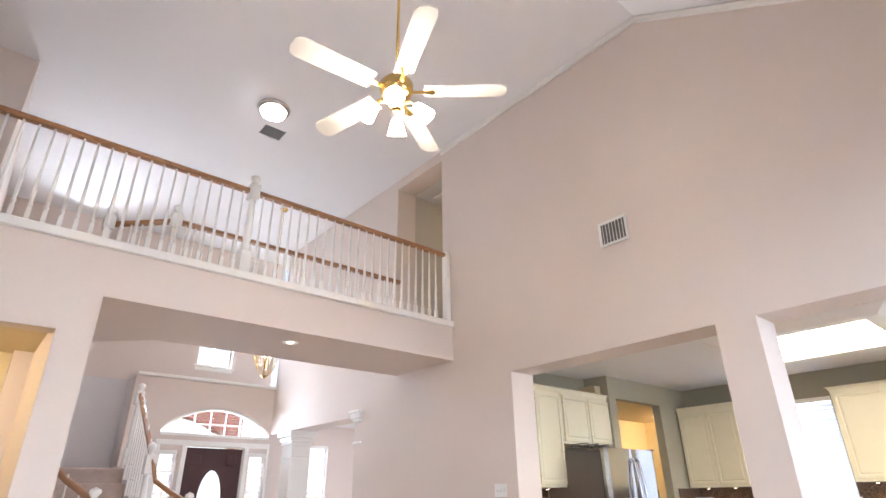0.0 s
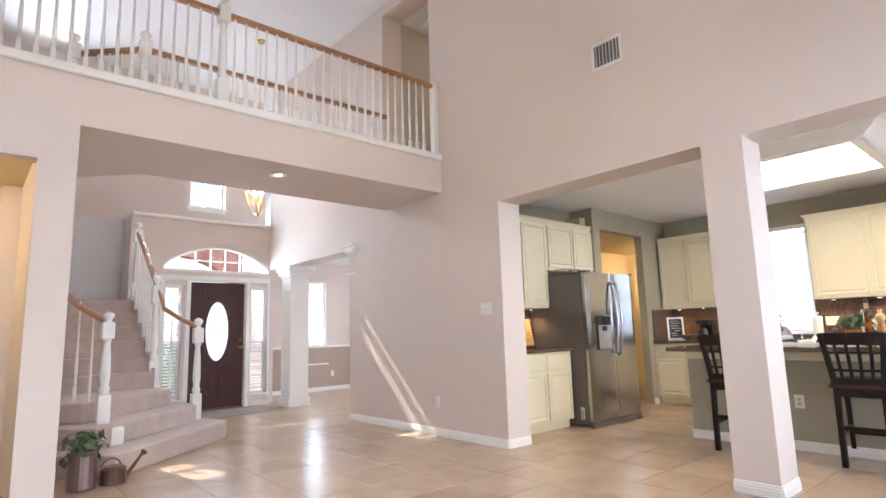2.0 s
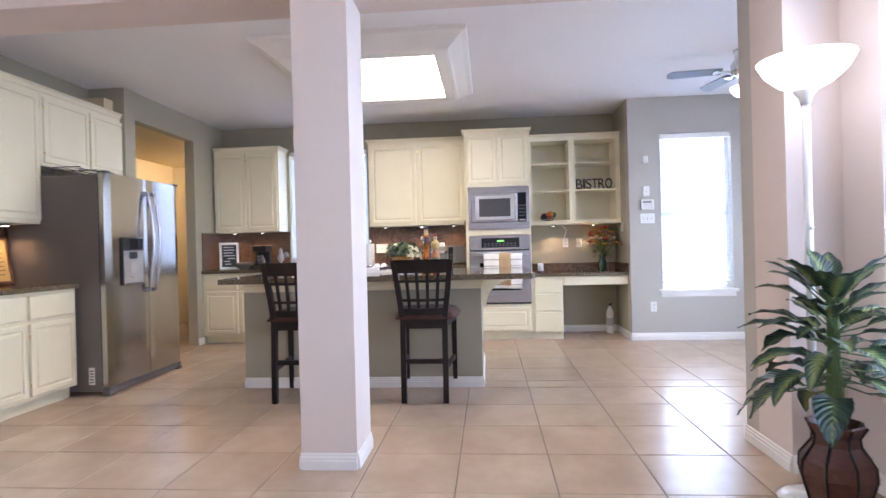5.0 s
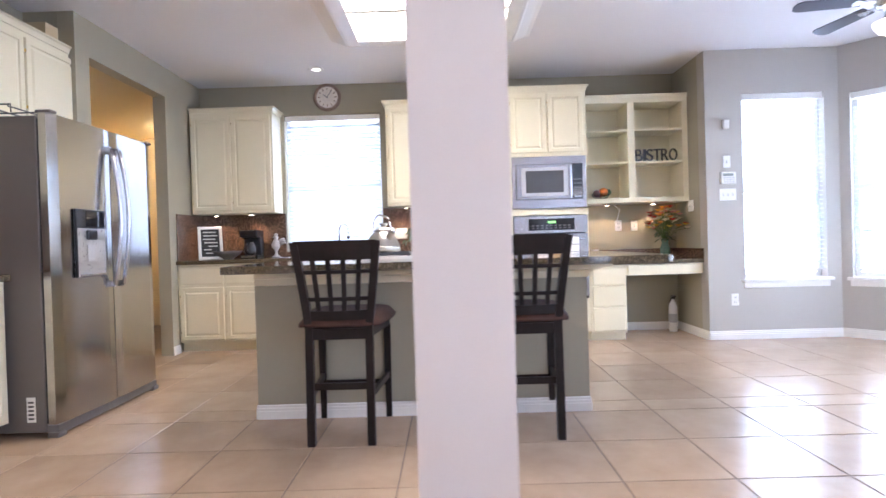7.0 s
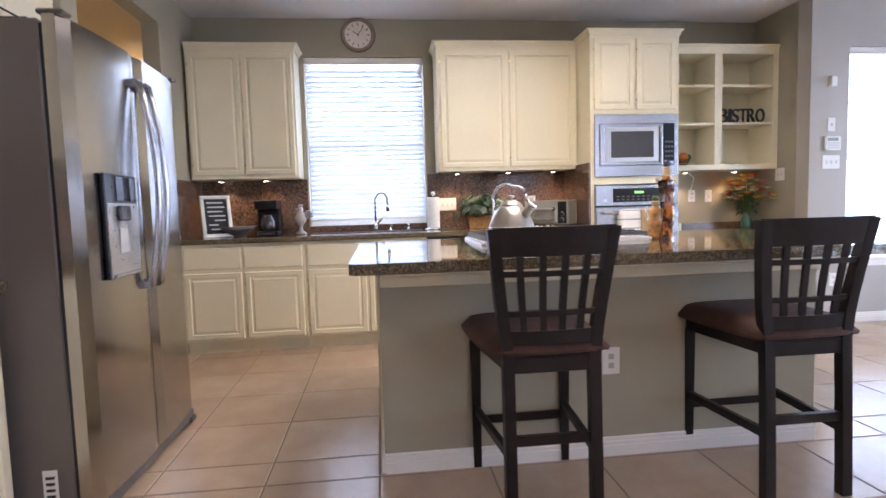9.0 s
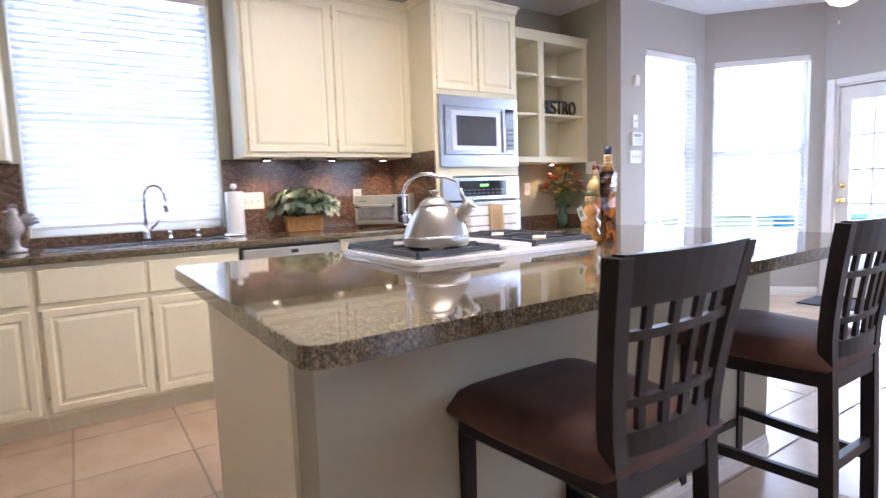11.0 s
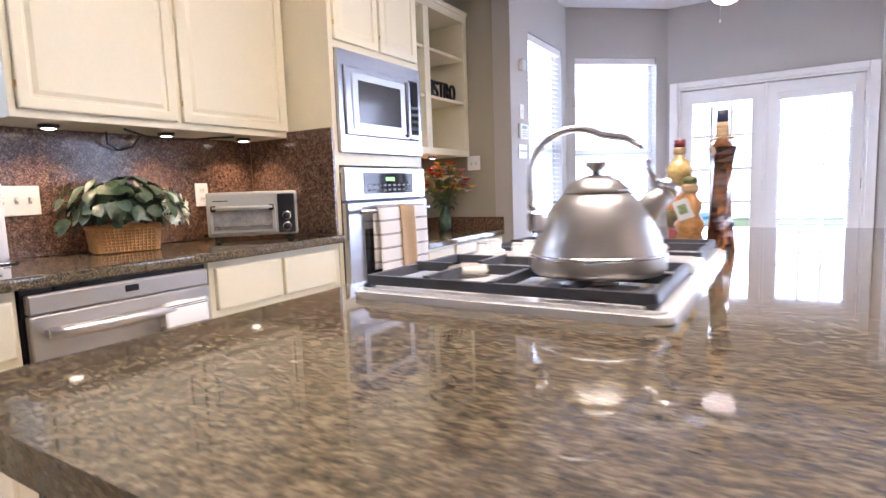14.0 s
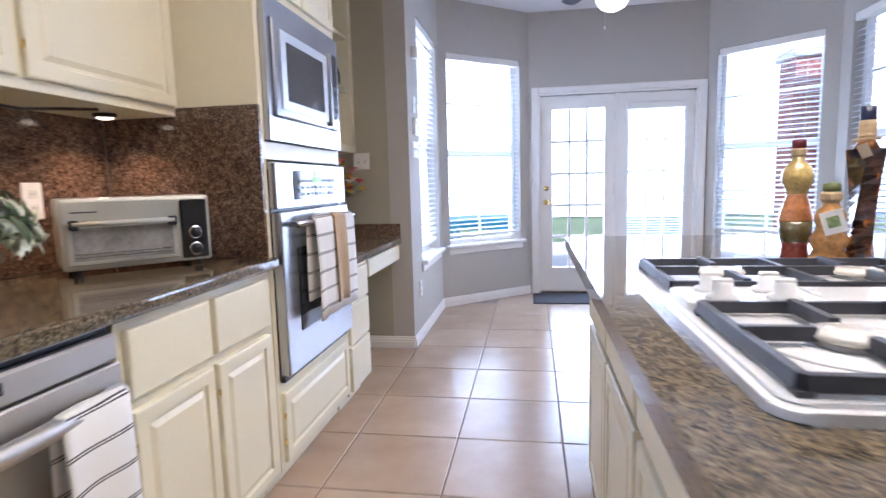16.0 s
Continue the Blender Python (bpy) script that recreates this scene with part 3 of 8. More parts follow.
window("window_6", pose(4.20, -0.32, 0, 0, 0, 180), 2.0, 0.5, 3.0, 0.16, 3, 3, "tall white living room window with blinds", blind=0.97, tilt=15)
window("window_7", pose(0.07, -0.32, 0, 0, 0, 180), 2.0, 0.5, 3.0, 0.16, 3, 3, "tall white living room window with blinds", blind=0.97, tilt=15)
window("window_8", pose(5.56, 11.4, 0), 0.72, 0.57, 2.33, 0.15, 2, 4, "white dining room window", blind=0.97, tilt=12)
window("window_9", pose(3.20, 10.75, 0), 0.62, 3.5, 5.12, 0.15, 2, 3, "small high window above the front door", sill=True)
# added bar, splits the sunbeam into two streaks on the great-room wall
part("sun_split_rail", box(0.045, 0.575, 0.096, 0.14, 1.35, 1.46), TRIM, bpy.data.objects["window_9"])
window("window_10", pose(0.86, 10.75, 0), 0.36, 4.15, 5.1, 0.15, 2, 2, "high stair window", sill=True)
window("window_11", pose(8.2, 8.26, 0, 0, 0, 90) @ pose(0, -0.12, 0), 1.5, 0.7, 2.3, 0.12, 3, 3, "white dining room side window")

# ---- front door with sidelights and arched fanlight ----


def oval(cx, cz, rx, rz, k=28):
    return [(cx + rx * math.cos(2 * math.pi * a / k), cz + rz * math.sin(2 * math.pi * a / k)) for a in range(k)]


def ring(outer, inner, y0, y1):
    """A flat ring between two outlines (x, z), from y0 to y1."""
    bm = bmesh.new()
    k = len(outer)
    vs = [[bm.verts.new((x, y, z)) for x, z in o] for o in (outer, inner) for y in (y0, y1)]
    for a in range(k):
        b = (a + 1) % k
        for p, q in ((0, 1), (2, 3), (0, 2), (1, 3)):
            bm.faces.new((vs[p][a], vs[p][b], vs[q][b], vs[q][a]))
    return bm


def square_to(k, x0, x1, z0, z1):
    """An outline of a rectangle with k points, matched by angle to an oval."""
    out = []
    cx, cz, hx, hz = (x0 + x1) / 2, (z0 + z1) / 2, (x1 - x0) / 2, (z1 - z0) / 2
    for a in range(k):
        c, s_ = math.cos(2 * math.pi * a / k), math.sin(2 * math.pi * a / k)
        f = max(abs(c), abs(s_))
        out.append((cx + hx * c / f, cz + hz * s_ / f))
    return out


def front_door():
    ob = thing("door_1", pose(3.115, 10.2, 0), "dark mahogany front door with an oval leaded glass", "door", kind="structure")
    w, h, y = 0.93, 2.10, 0.06
    k = 32
    part("door_leaf", ring(square_to(k, 0.012, w - 0.012, 0.01, h), oval(w / 2, 1.28, 0.20, 0.50, k), y, y + 0.045), MAHOGANY, ob)
    part("oval_moulding", ring(oval(w / 2, 1.28, 0.24, 0.54, k), oval(w / 2, 1.28, 0.19, 0.49, k), y - 0.018, y + 0.004), MAHOGANY, ob)
    bm = prism(oval(w / 2, 1.28, 0.20, 0.50, k), 0, 0.006)
    bmesh.ops.transform(bm, matrix=Matrix(((1, 0, 0, 0), (0, 0, 1, y + 0.018), (0, 1, 0, 0), (0, 0, 0, 1))), verts=bm.verts)
    # pane emits by itself to stand for daylight coming through the glass
    g = part("pane", bm, glow("frosted_glass_day_glow", (0.88, 0.93, 1.0), 0.9), ob, "frosted oval pane, glowing in place of daylight behind it")
    bm = bmesh.new()
    lead = lambda pts: add_tube(bm, [(x, y + 0.016, z) for x, z in pts], 0.004, 6)
    lead([(w / 2 + 0.05 * math.sin(a), 0.92 + a * 0.1) for a in [q * 0.35 for q in range(20)]])
    lead([(w / 2 - 0.05 * math.sin(a), 0.92 + a * 0.1) for a in [q * 0.35 for q in range(20)]])
    lead([(w / 2 + 0.09 * math.cos(a), 1.28 + 0.17 * math.sin(a)) for a in [q * 0.3 for q in range(22)]])
    part("leading", bm, surf("lead_came", (0.5, 0.5, 0.5), 0.3, 0.8, bump=0), ob)
    for x0, x1, z0, z1 in ((0.10, 0.42, 0.16, 0.62), (0.51, 0.83, 0.16, 0.62), (0.10, 0.26, 1.84, 2.0), (0.67, 0.83, 1.84, 2.0)):
        bm = box(x0, x1, y - 0.012, y + 0.002, z0, z1, 0.011)
        part("raised_panel", bm, MAHOGANY, ob)
    part("door_knob", add_lathe(bmesh.new(), ((0.0, 0), (0.028, 0.0), (0.028, 0.006), (0.01, 0.012), (0.01, 0.03), (0.027, 0.042), (0.03, 0.056), (0.018, 0.068), (0, 0.07)), 14), BRASS, ob, "brass door knob", True).matrix_basis = pose(0.86, y, 1.0, 90)
    part("deadbolt", add_lathe(bmesh.new(), ((0.0, 0), (0.026, 0.0), (0.026, 0.012), (0.018, 0.018), (0, 0.018)), 14), BRASS, ob, "brass deadbolt", True).matrix_basis = pose(0.86, y, 1.14, 90)
    for z in (0.25, 1.05, 1.85):
        part("hinge", box(0.004, 0.016, y - 0.008, y, z, z + 0.1), BRASS, ob)
    part("threshold", box(0, w, 0.0, 0.13, 0.0, 0.02, 0.005), surf("bronze_threshold", (0.12, 0.09, 0.06), 0.4, 0.6), ob)


front_door()


def entry_trim():
    """Casing, sidelights and arched fanlight round the front door."""
    for x0, w, nm in ((2.72, 0.28, "window_12"), (4.135, 0.30, "window_13")):
        window(nm, pose(x0, 10.2, 0), w, 0.2, 2.05, 0.16, 1, 6, "narrow white sidelight beside the front door", sill=True, blind=0.97, tilt=15, pitch=0.05)
    case = thing("door_casing", pose(2.2, 10.2, 0), "white entry door casing with mullions", "trim", kind="structure")
    for x0, x1, z0, z1 in ((0.85, 0.92, 0, 2.12), (1.84, 1.91, 0, 2.12), (0.44, 2.268, 2.12, 2.20), (0.45, 0.52, 0.1, 2.12), (2.236, 2.268, 0.1, 2.12)):
        part("casing_board", box(x0, x1, -0.02, 0.06, z0, z1, 0.006), TRIM, case)
    fan = thing("window_14", pose(2.69, 10.2, 2.27), "white arched fanlight with grid bars above the front door", "window", kind="structure")
    w, rise, k = 1.75, 0.45, 24
    arc = [(w * a / k, 0.10 + (rise - 0.10) * math.sin(math.pi * (a / k)) ** 0.75) for a in range(k + 1)]
    # wall infill above the arch
    bm = bmesh.new()
    top = rise + 0.01
    for y in (0.0, 0.16):
        a_ = [bm.verts.new((x, y, z)) for x, z in arc]
        b_ = [bm.verts.new((x, y, top)) for x, z in arc]
        for q in range(k):
            bm.faces.new((a_[q], a_[q + 1], b_[q + 1], b_[q]))
    bm.verts.ensure_lookup_table()
    n_ = len(arc)
    for q in range(k):
        bm.faces.new((bm.verts[q], bm.verts[q + 1], bm.verts[2 * n_ + q + 1], bm.verts[2 * n_ + q]))
    part("arch_infill", bm, PINK, fan)
    part("arch_frame", tube([(x, 0.04, z - 0.02) for x, z in arc], 0.028, 6), TRIM, fan)
    part("window_sill", box(0, w, -0.02, 0.09, -0.005, 0.035, 0.004), TRIM, fan)
    for q in range(1, 7):
        x = w * q / 7
        z = 0.10 + (rise - 0.10) * math.sin(math.pi * q / 7) ** 0.75
        part("muntin", box(x - 0.009, x + 0.009, 0.05, 0.07, 0.03, z - 0.02), TRIM, fan)
    part("muntin", box(0.03, w - 0.03, 0.052, 0.068, 0.185, 0.203), TRIM, fan)
    p_ = part("pane", prism([(0.0, 0.0), *arc[:0:-1], (0.0, 0.1)][:0] or [(x, z) for x, z in [(0, 0.0)] + arc + [(w, 0.0)]], 0, 0.004), GLASS, fan)
    p_.data.transform(Matrix(((1, 0, 0, 0), (0, 0, 1, 0.058), (0, 1, 0, 0), (0, 0, 0, 1))))
    p_.visible_shadow = False


entry_trim()

# ---- french doors ----


def french_doors():
    m = mD @ pose(0.10, 0, 0)
    ob = thing("door_2", m, "white french doors with gridded glass and a blind", "door", kind="structure")
    W, H = 1.52, 2.04
    for x0, x1, z0, z1 in ((-0.075, 0.0, 0, H + 0.06), (W, W + 0.075, 0, H + 0.06), (0.0, W, H, H + 0.06)):
        part("casing", box(x0, x1, -0.022, -0.001, z0, z1, 0.007), TRIM, ob)
    for x0, x1, z0, z1 in ((0.0, 0.02, 0, H), (W - 0.02, W, 0, H), (0.02, W - 0.02, H - 0.02, H)):
        part("jamb", box(x0, x1, 0.0, 0.15, z0, z1), TRIM, ob)
    part("threshold", box(0.0, W, 0.0, 0.15, 0.0, 0.018), surf("bronze_threshold", (0.12, 0.09, 0.06), 0.4, 0.6), ob)
    part("astragal", box(0.744, 0.776, 0.022, 0.082, 0.018, H - 0.02, 0.004), TRIM, ob)
    part("head_stop", box(0.02, W - 0.02, 0.076, 0.092, H - 0.06, H - 0.02), TRIM, ob)
    for x0 in (0.02, W - 0.034):
        part("side_stop", box(x0, x0 + 0.014, 0.076, 0.092, 0.018, H - 0.06), TRIM, ob)
    for k, x in enumerate((0.022, 0.772)):
        leaf = thing("door_leaf", pose(x, 0.03, 0.02), "", "")
        leaf.parent = ob
        w, h = 0.726, 1.99
        gx0, gx1, gz0, gz1 = 0.11, w - 0.10, 0.25, h - 0.13
        bm = bmesh.new()
        for a in ((0, gx0, 0, 0.044, 0, h), (gx1, w, 0, 0.044, 0, h), (gx0, gx1, 0, 0.044, 0, gz0), (gx0, gx1, 0, 0.044, gz1, h)):
            add_box(bm, *a)
        part("leaf_frame", bm, TRIM, leaf)
        bm = bmesh.new()
        for a in ((gx0 - 0.02, gx0, gz0 - 0.02, gz1 + 0.02), (gx1, gx1 + 0.02, gz0 - 0.02, gz1 + 0.02), (gx0, gx1, gz0 - 0.02, gz0), (gx0, gx1, gz1, gz1 + 0.02)):
            add_box(bm, a[0], a[1], -0.008, 0.0, a[2], a[3])
        part("glass_bead", bm, TRIM, leaf)
        pane = part("pane", box(gx0, gx1, 0.02, 0.024, gz0, gz1), GLASS, leaf)
        pane.visible_shadow = False
        for c in (1, 2):
            xx = gx0 + (gx1 - gx0) * c / 3
            part("muntin", box(xx - 0.014, xx + 0.014, 0.010, 0.030, gz0, gz1), TRIM, leaf)
        for r in range(1, 5):
            zz = gz0 + (gz1 - gz0) * r / 5
            part("muntin", box(gx0, gx1, 0.013, 0.031, zz - 0.014, zz + 0.014), TRIM, leaf)
        if k == 1:
            bl = part("blind_valance", box(gx0 - 0.03, gx1 + 0.03, -0.045, -0.009, gz1 - 0.03, gz1 + 0.03, 0.004), TRIM, leaf)
            sl = part("blind_slat", box(gx0 - 0.02, gx1 + 0.02, -0.0105, 0.0105, -0.001, 0.001), BLIND, leaf)
            sl.matrix_basis = pose(0, -0.024, gz0, 20)
            for q in range(1, 62):
                again(sl, "blind_slat", leaf, pose(0, -0.024, gz0 + q * 0.0258, 20))
        else:
            part("door_knob", lathe(((0.0, 0), (0.03, 0.0), (0.03, 0.006), (0.011, 0.012), (0.011, 0.03), (0.026, 0.04), (0.03, 0.052), (0.02, 0.064), (0, 0.066)), 14), BRASS, leaf, "brushed brass knob", True).matrix_basis = pose(0.05, 0, 0.93, 90)
            part("deadbolt", lathe(((0.0, 0), (0.026, 0.0), (0.026, 0.012), (0.016, 0.02), (0, 0.02)), 14), BRASS, leaf, "brushed brass deadbolt", True).matrix_basis = pose(0.05, 0, 1.07, 90)
        for z in (0.25, 1.0, 1.75):
            part("hinge", box(w - 0.004, w + 0.006, -0.006, 0.002, z, z + 0.09), CHROME, leaf)
    mat_ = part("doormat", box(-0.40, 0.40, -0.22, 0.22, 0.0, 0.012, 0.005), surf("grey_mat", (0.06, 0.06, 0.07), 0.95, var=0.3, scale=20, fine=300, bump=0.6))
    mat_.matrix_basis = pose(7.02, -1.97, 0.0)
    tagged(mat_, "dark grey doormat before the french doors", "doormat")


french_doors()

# ---- cabinets ----


def panel_bm(w, h, t=0.019, stile=0.052, raised=True):
    """A door or drawer front, front face towards -y, lower left corner at the origin."""
    bm = bmesh.new()
    add_box(bm, 0, w, -t, 0, 0, h)
    bm.faces.ensure_lookup_table()
    front = [f for f in bm.faces if f.normal.y < -0.9 or all(abs(v.co.y + t) < 1e-6 for v in f.verts)]
    bmesh.ops.recalc_face_normals(bm, faces=bm.faces)
    e = [x for x in bm.edges if all(abs(v.co.y + t) < 1e-6 for v in x.verts)]
    bmesh.ops.bevel(bm, geom=e, offset=0.006, segments=2, affect="EDGES", profile=0.5)
    if raised:
        face = max((f for f in bm.faces if f.normal.y < -0.95), key=lambda f: f.calc_area())
        bmesh.ops.inset_region(bm, faces=[face], thickness=stile - 0.006, depth=0.0)
        bmesh.ops.inset_region(bm, faces=[face], thickness=0.006, depth=-0.008)
        bmesh.ops.inset_region(bm, faces=[face], thickness=0.012, depth=0.0)
        bmesh.ops.inset_region(bm, faces=[face], thickness=0.022, depth=0.007)
    return bm


def fronts(ob, rows_):
    """rows_: (kind, x, z, w, h) with kind door or drawer."""
    for kind_, x, z, w, h in rows_:
        p = part("door" if kind_ == "door" else "drawer", panel_bm(w, h, raised=kind_ == "door"), CREAM, ob)
        p.matrix_basis = pose(x, 0, z)
        if kind_ == "door":
            for zz in (0.07, h - 0.10):
                part("hinge", box(-0.003, 0.001, -0.017, -0.007, zz, zz + 0.022), BRASS, p)


def crown_bm(w, d, h=0.05, out=0.035, left=True, right=True):
    bm = bmesh.new()
    steps = ((0.0, 0.0), (0.008, 0.0), (0.010, 0.012), (out * 0.55, h * 0.62), (out * 0.8, h * 0.78), (out, h * 0.8), (out, h))
    rings = []
    for o, z in steps:
        a, b = (-o if left else 0), (w + o if right else w)
        rings.append([bm.verts.new(p) for p in ((a, d, z), (a, -o, z), (b, -o, z), (b, d, z))])
    for p, q in zip(rings, rings[1:]):
        for k in range(4):
            bm.faces.new((p[k], p[(k + 1) % 4], q[(k + 1) % 4], q[k]))
    bm.faces.new(rings[0])
    bm.faces.new(rings[-1])
    return bm


def base_cabinet(m, w, units, label, d=0.60, h=0.885, drawer=0.17, group="base cabinets"):
    """units: list of (x, width) each with a drawer above a door."""
    ob = thing("base_cabinet", m, label, "cabinet", group)
    part("body", box(0, w, 0.0, d, 0.10, h, 0.002), CREAM, ob)
    part("toe_kick", box(0, w, 0.07, d, 0.0, 0.10), CREAM, ob)
    rows_ = []
    for x, uw in units:
        rows_.append(("drawer", x, h - 0.03 - drawer, uw, drawer))
        rows_.append(("door", x, 0.125, uw, h - 0.03 - drawer - 0.03 - 0.125))
    fronts(ob, rows_)
    return ob


def wall_cabinet(m, w, h, units, label, d=0.31, crown=True, left=True, right=True, group="wall cabinets"):
    ob = thing("wall_cabinet", m, label, "cabinet", group)
    part("body", box(0, w, 0.0, d, 0.0, h, 0.002), CREAM, ob)
    fronts(ob, [("door", x, 0.03, uw, h - 0.065) for x, uw in units])
    if crown:
        c = part("crown", crown_bm(w, d, left=left, right=right), CREAM, ob)
        c.matrix_basis = pose(0, 0, h)
    return ob


E_ = -90   # fronts that face west


def east(y, x=8.365, z=0.0):
    return pose(x, y, z, 0, 0, E_)


base_cabinet(east(4.998), 0.96, [(0.025, 0.435), (0.485, 0.45)], "cream raised-panel base cabinet beside the hall opening")
base_cabinet(east(4.036), 0.98, [(0.015, 0.465), (0.50, 0.465)], "cream raised-panel sink base cabinet")
base_cabinet(east(2.412), 0.76, [(0.025, 0.33), (0.38, 0.33)], "cream raised-panel base cabinet beside the tall oven cabinet")
wall_cabinet(east(4.975, 8.675, 1.41), 0.875, 1.065, [(0.02, 0.41), (0.445, 0.41)], "cream two-door wall cabinet by the sink window", left=False)
wall_cabinet(east(2.90, 8.675, 1.435), 1.248, 1.065, [(0.025, 0.585), (0.637, 0.585)], "cream two-door wall cabinet above the toaster oven", right=False)

north = lambda x, y, z=0.0: pose(x, y, z)
base_cabinet(north(4.81, 4.74), 1.07, [(0.16, 0.42), (0.61, 0.43)], "cream raised-panel base cabinet beside the refrigerator", d=0.63)
wall_cabinet(north(4.81, 5.05, 1.415), 1.12, 1.095, [(0.16, 0.44), (0.63, 0.465)], "tall cream wall cabinet beside the refrigerator", d=0.32, crown=False)
wall_cabinet(north(5.935, 5.05, 1.90), 1.10, 0.61, [(0.02, 0.52), (0.56, 0.52)], "short cream wall cabinet above the refrigerator", d=0.32, crown=False)
c = part("crown_moulding", crown_bm(2.22, 0.32, 0.05, 0.03, left=False, right=False), CREAM)
c.matrix_basis = pose(4.81, 5.05, 2.511)
tagged(c, "cream crown along the cabinets by the refrigerator", "trim", kind="structure")


def oven_cabinet():
    y0, w = 1.648, 0.785
    ob = thing("oven_cabinet", east(y0), "tall cream cabinet holding a microwave and wall oven", "cabinet")
    d, H = 0.60, 2.515
    for nm, a in (("side_panel", (0, 0.03, 0, d, 0.1, H)), ("side_panel", (w - 0.03, w, 0, d, 0.1, H)), ("upper_box", (0.03, w - 0.03, 0, d, 1.865, H)), ("rail", (0.03, w - 0.03, 0, d, 1.278, 1.34)),
                  ("lower_box", (0.03, w - 0.03, 0, d, 0.1, 0.44)), ("back_panel", (0.03, w - 0.03, 0.4, d, 0.44, 1.865))):
        part(nm, box(*a), CREAM, ob)
    part("toe_kick", box(0, w, 0.07, d, 0, 0.1), CREAM, ob)
    fronts(ob, [("door", 0.03, 1.90, 0.35, 0.585), ("door", 0.40, 1.90, 0.35, 0.585), ("door", 0.03, 0.125, w - 0.06, 0.275)])
    part("crown", crown_bm(w, d, 0.05, 0.03), CREAM, ob).matrix_basis = pose(0, 0, H)


oven_cabinet()


def microwave():
    ob = thing("microwave", east(1.615, z=1.346), "built-in stainless steel microwave with a smoked glass window", "microwave")
    w, h = 0.735, 0.512
    bm = bmesh.new()
    for a in ((0, w, 0, 0.085), (0, w, h - 0.075, h), (0, 0.035, 0.085, h - 0.075), (w - 0.035, w, 0.085, h - 0.075)):
        add_box(bm, a[0], a[1], -0.022, 0.0, a[2], a[3])
    part("trim_frame", bm, STEEL, ob)
    part("body", box(0.036, w - 0.036, 0.0, 0.38, 0.05, h - 0.05), BLACK, ob)
    dw = 0.56
    part("door", box(0.038, 0.038 + dw, -0.034, -0.001, 0.088, h - 0.078, 0.005), STEEL, ob)
    bm = bmesh.new()
    for a in ((0.088, 0.552, 0.118, 0.152), (0.088, 0.552, h - 0.142, h - 0.108), (0.088, 0.132, 0.152, h - 0.142), (0.508, 0.552, 0.152, h - 0.142)):
        add_box(bm, a[0], a[1], -0.039, -0.034, a[2], a[3])
    part("window_bezel", bm, surf("satin_bezel", (0.62, 0.63, 0.65), 0.42, 0.8, var=0.04, fine=300), ob, "pale satin steel bezel")
    part("window", box(0.132, 0.508, -0.037, -0.034, 0.152, h - 0.142), surf("smoked_glass", (0.07, 0.072, 0.078), 0.12, var=0.15, bump=0), ob, "smoked grey glass window")
    part("handle", box(0.562, 0.586, -0.052, -0.034, 0.10, h - 0.09, 0.008, 2), STEEL, ob)
    part("control_panel", box(0.602, w - 0.038, -0.032, -0.001, 0.088, h - 0.078, 0.003), BLACKGLASS, ob, "black control panel")
    for r in range(4):
        for c in range(3):
            part("button", box(0.612 + c * 0.027, 0.630 + c * 0.027, -0.0335, -0.032, 0.15 + r * 0.04, 0.168 + r * 0.04), surf("button_grey", (0.09, 0.09, 0.10), 0.4), ob)
    part("open_button", box(0.612, 0.688, -0.035, -0.032, 0.096, 0.118), STEEL, ob)


microwave()


def wall_oven():
    ob = thing("wall_oven", east(1.615, z=0.44), "stainless steel wall oven with a black control display", "oven")
    w = 0.735
    part("control_panel", box(0, w, -0.03, 0.0, 0.655, 0.828, 0.004), STEEL, ob)
    part("display", box(0.15, w - 0.13, -0.033, -0.03, 0.685, 0.80, 0.001), BLACKGLASS, ob, "black glass display")
    part("clock_digits", box(0.34, 0.42, -0.0345, -0.033, 0.755, 0.775), glow("green_digits", (0.3, 0.9, 0.2), 1.2), ob)
    for r in range(2):
        for c in range(9):
            part("button", box(0.18 + c * 0.045, 0.205 + c * 0.045, -0.0345, -0.033, 0.70 + r * 0.026, 0.711 + r * 0.026), surf("button_grey", (0.25, 0.25, 0.27), 0.4), ob)
    part("badge", lathe(((0, 0), (0.011, 0), (0.011, 0.003), (0, 0.003)), 14), CHROME, ob).matrix_basis = pose(0.08, -0.03, 0.70, 90)
    part("body", box(0.01, w - 0.01, 0.0, 0.39, 0.0, 0.80), BLACK, ob)
    part("door", box(0, w, -0.042, -0.001, 0.022, 0.645, 0.005), STEEL, ob)
    part("window", box(0.13, w - 0.13, -0.045, -0.042, 0.17, 0.50), BLACKGLASS, ob, "dark oven window")
    part("vent_strip", box(0, w, -0.02, -0.001, 0.0, 0.02), BLACK, ob)
    bar = part("handle", tube([(0.05, -0.085, 0.595), (w - 0.05, -0.085, 0.595)], 0.013, 10), STEEL, ob, "steel bar handle", True)
    for x in (0.08, w - 0.08):
        part("handle_post", box(x - 0.01, x + 0.01, -0.082, -0.042, 0.586, 0.604), STEEL, bar)


wall_oven()


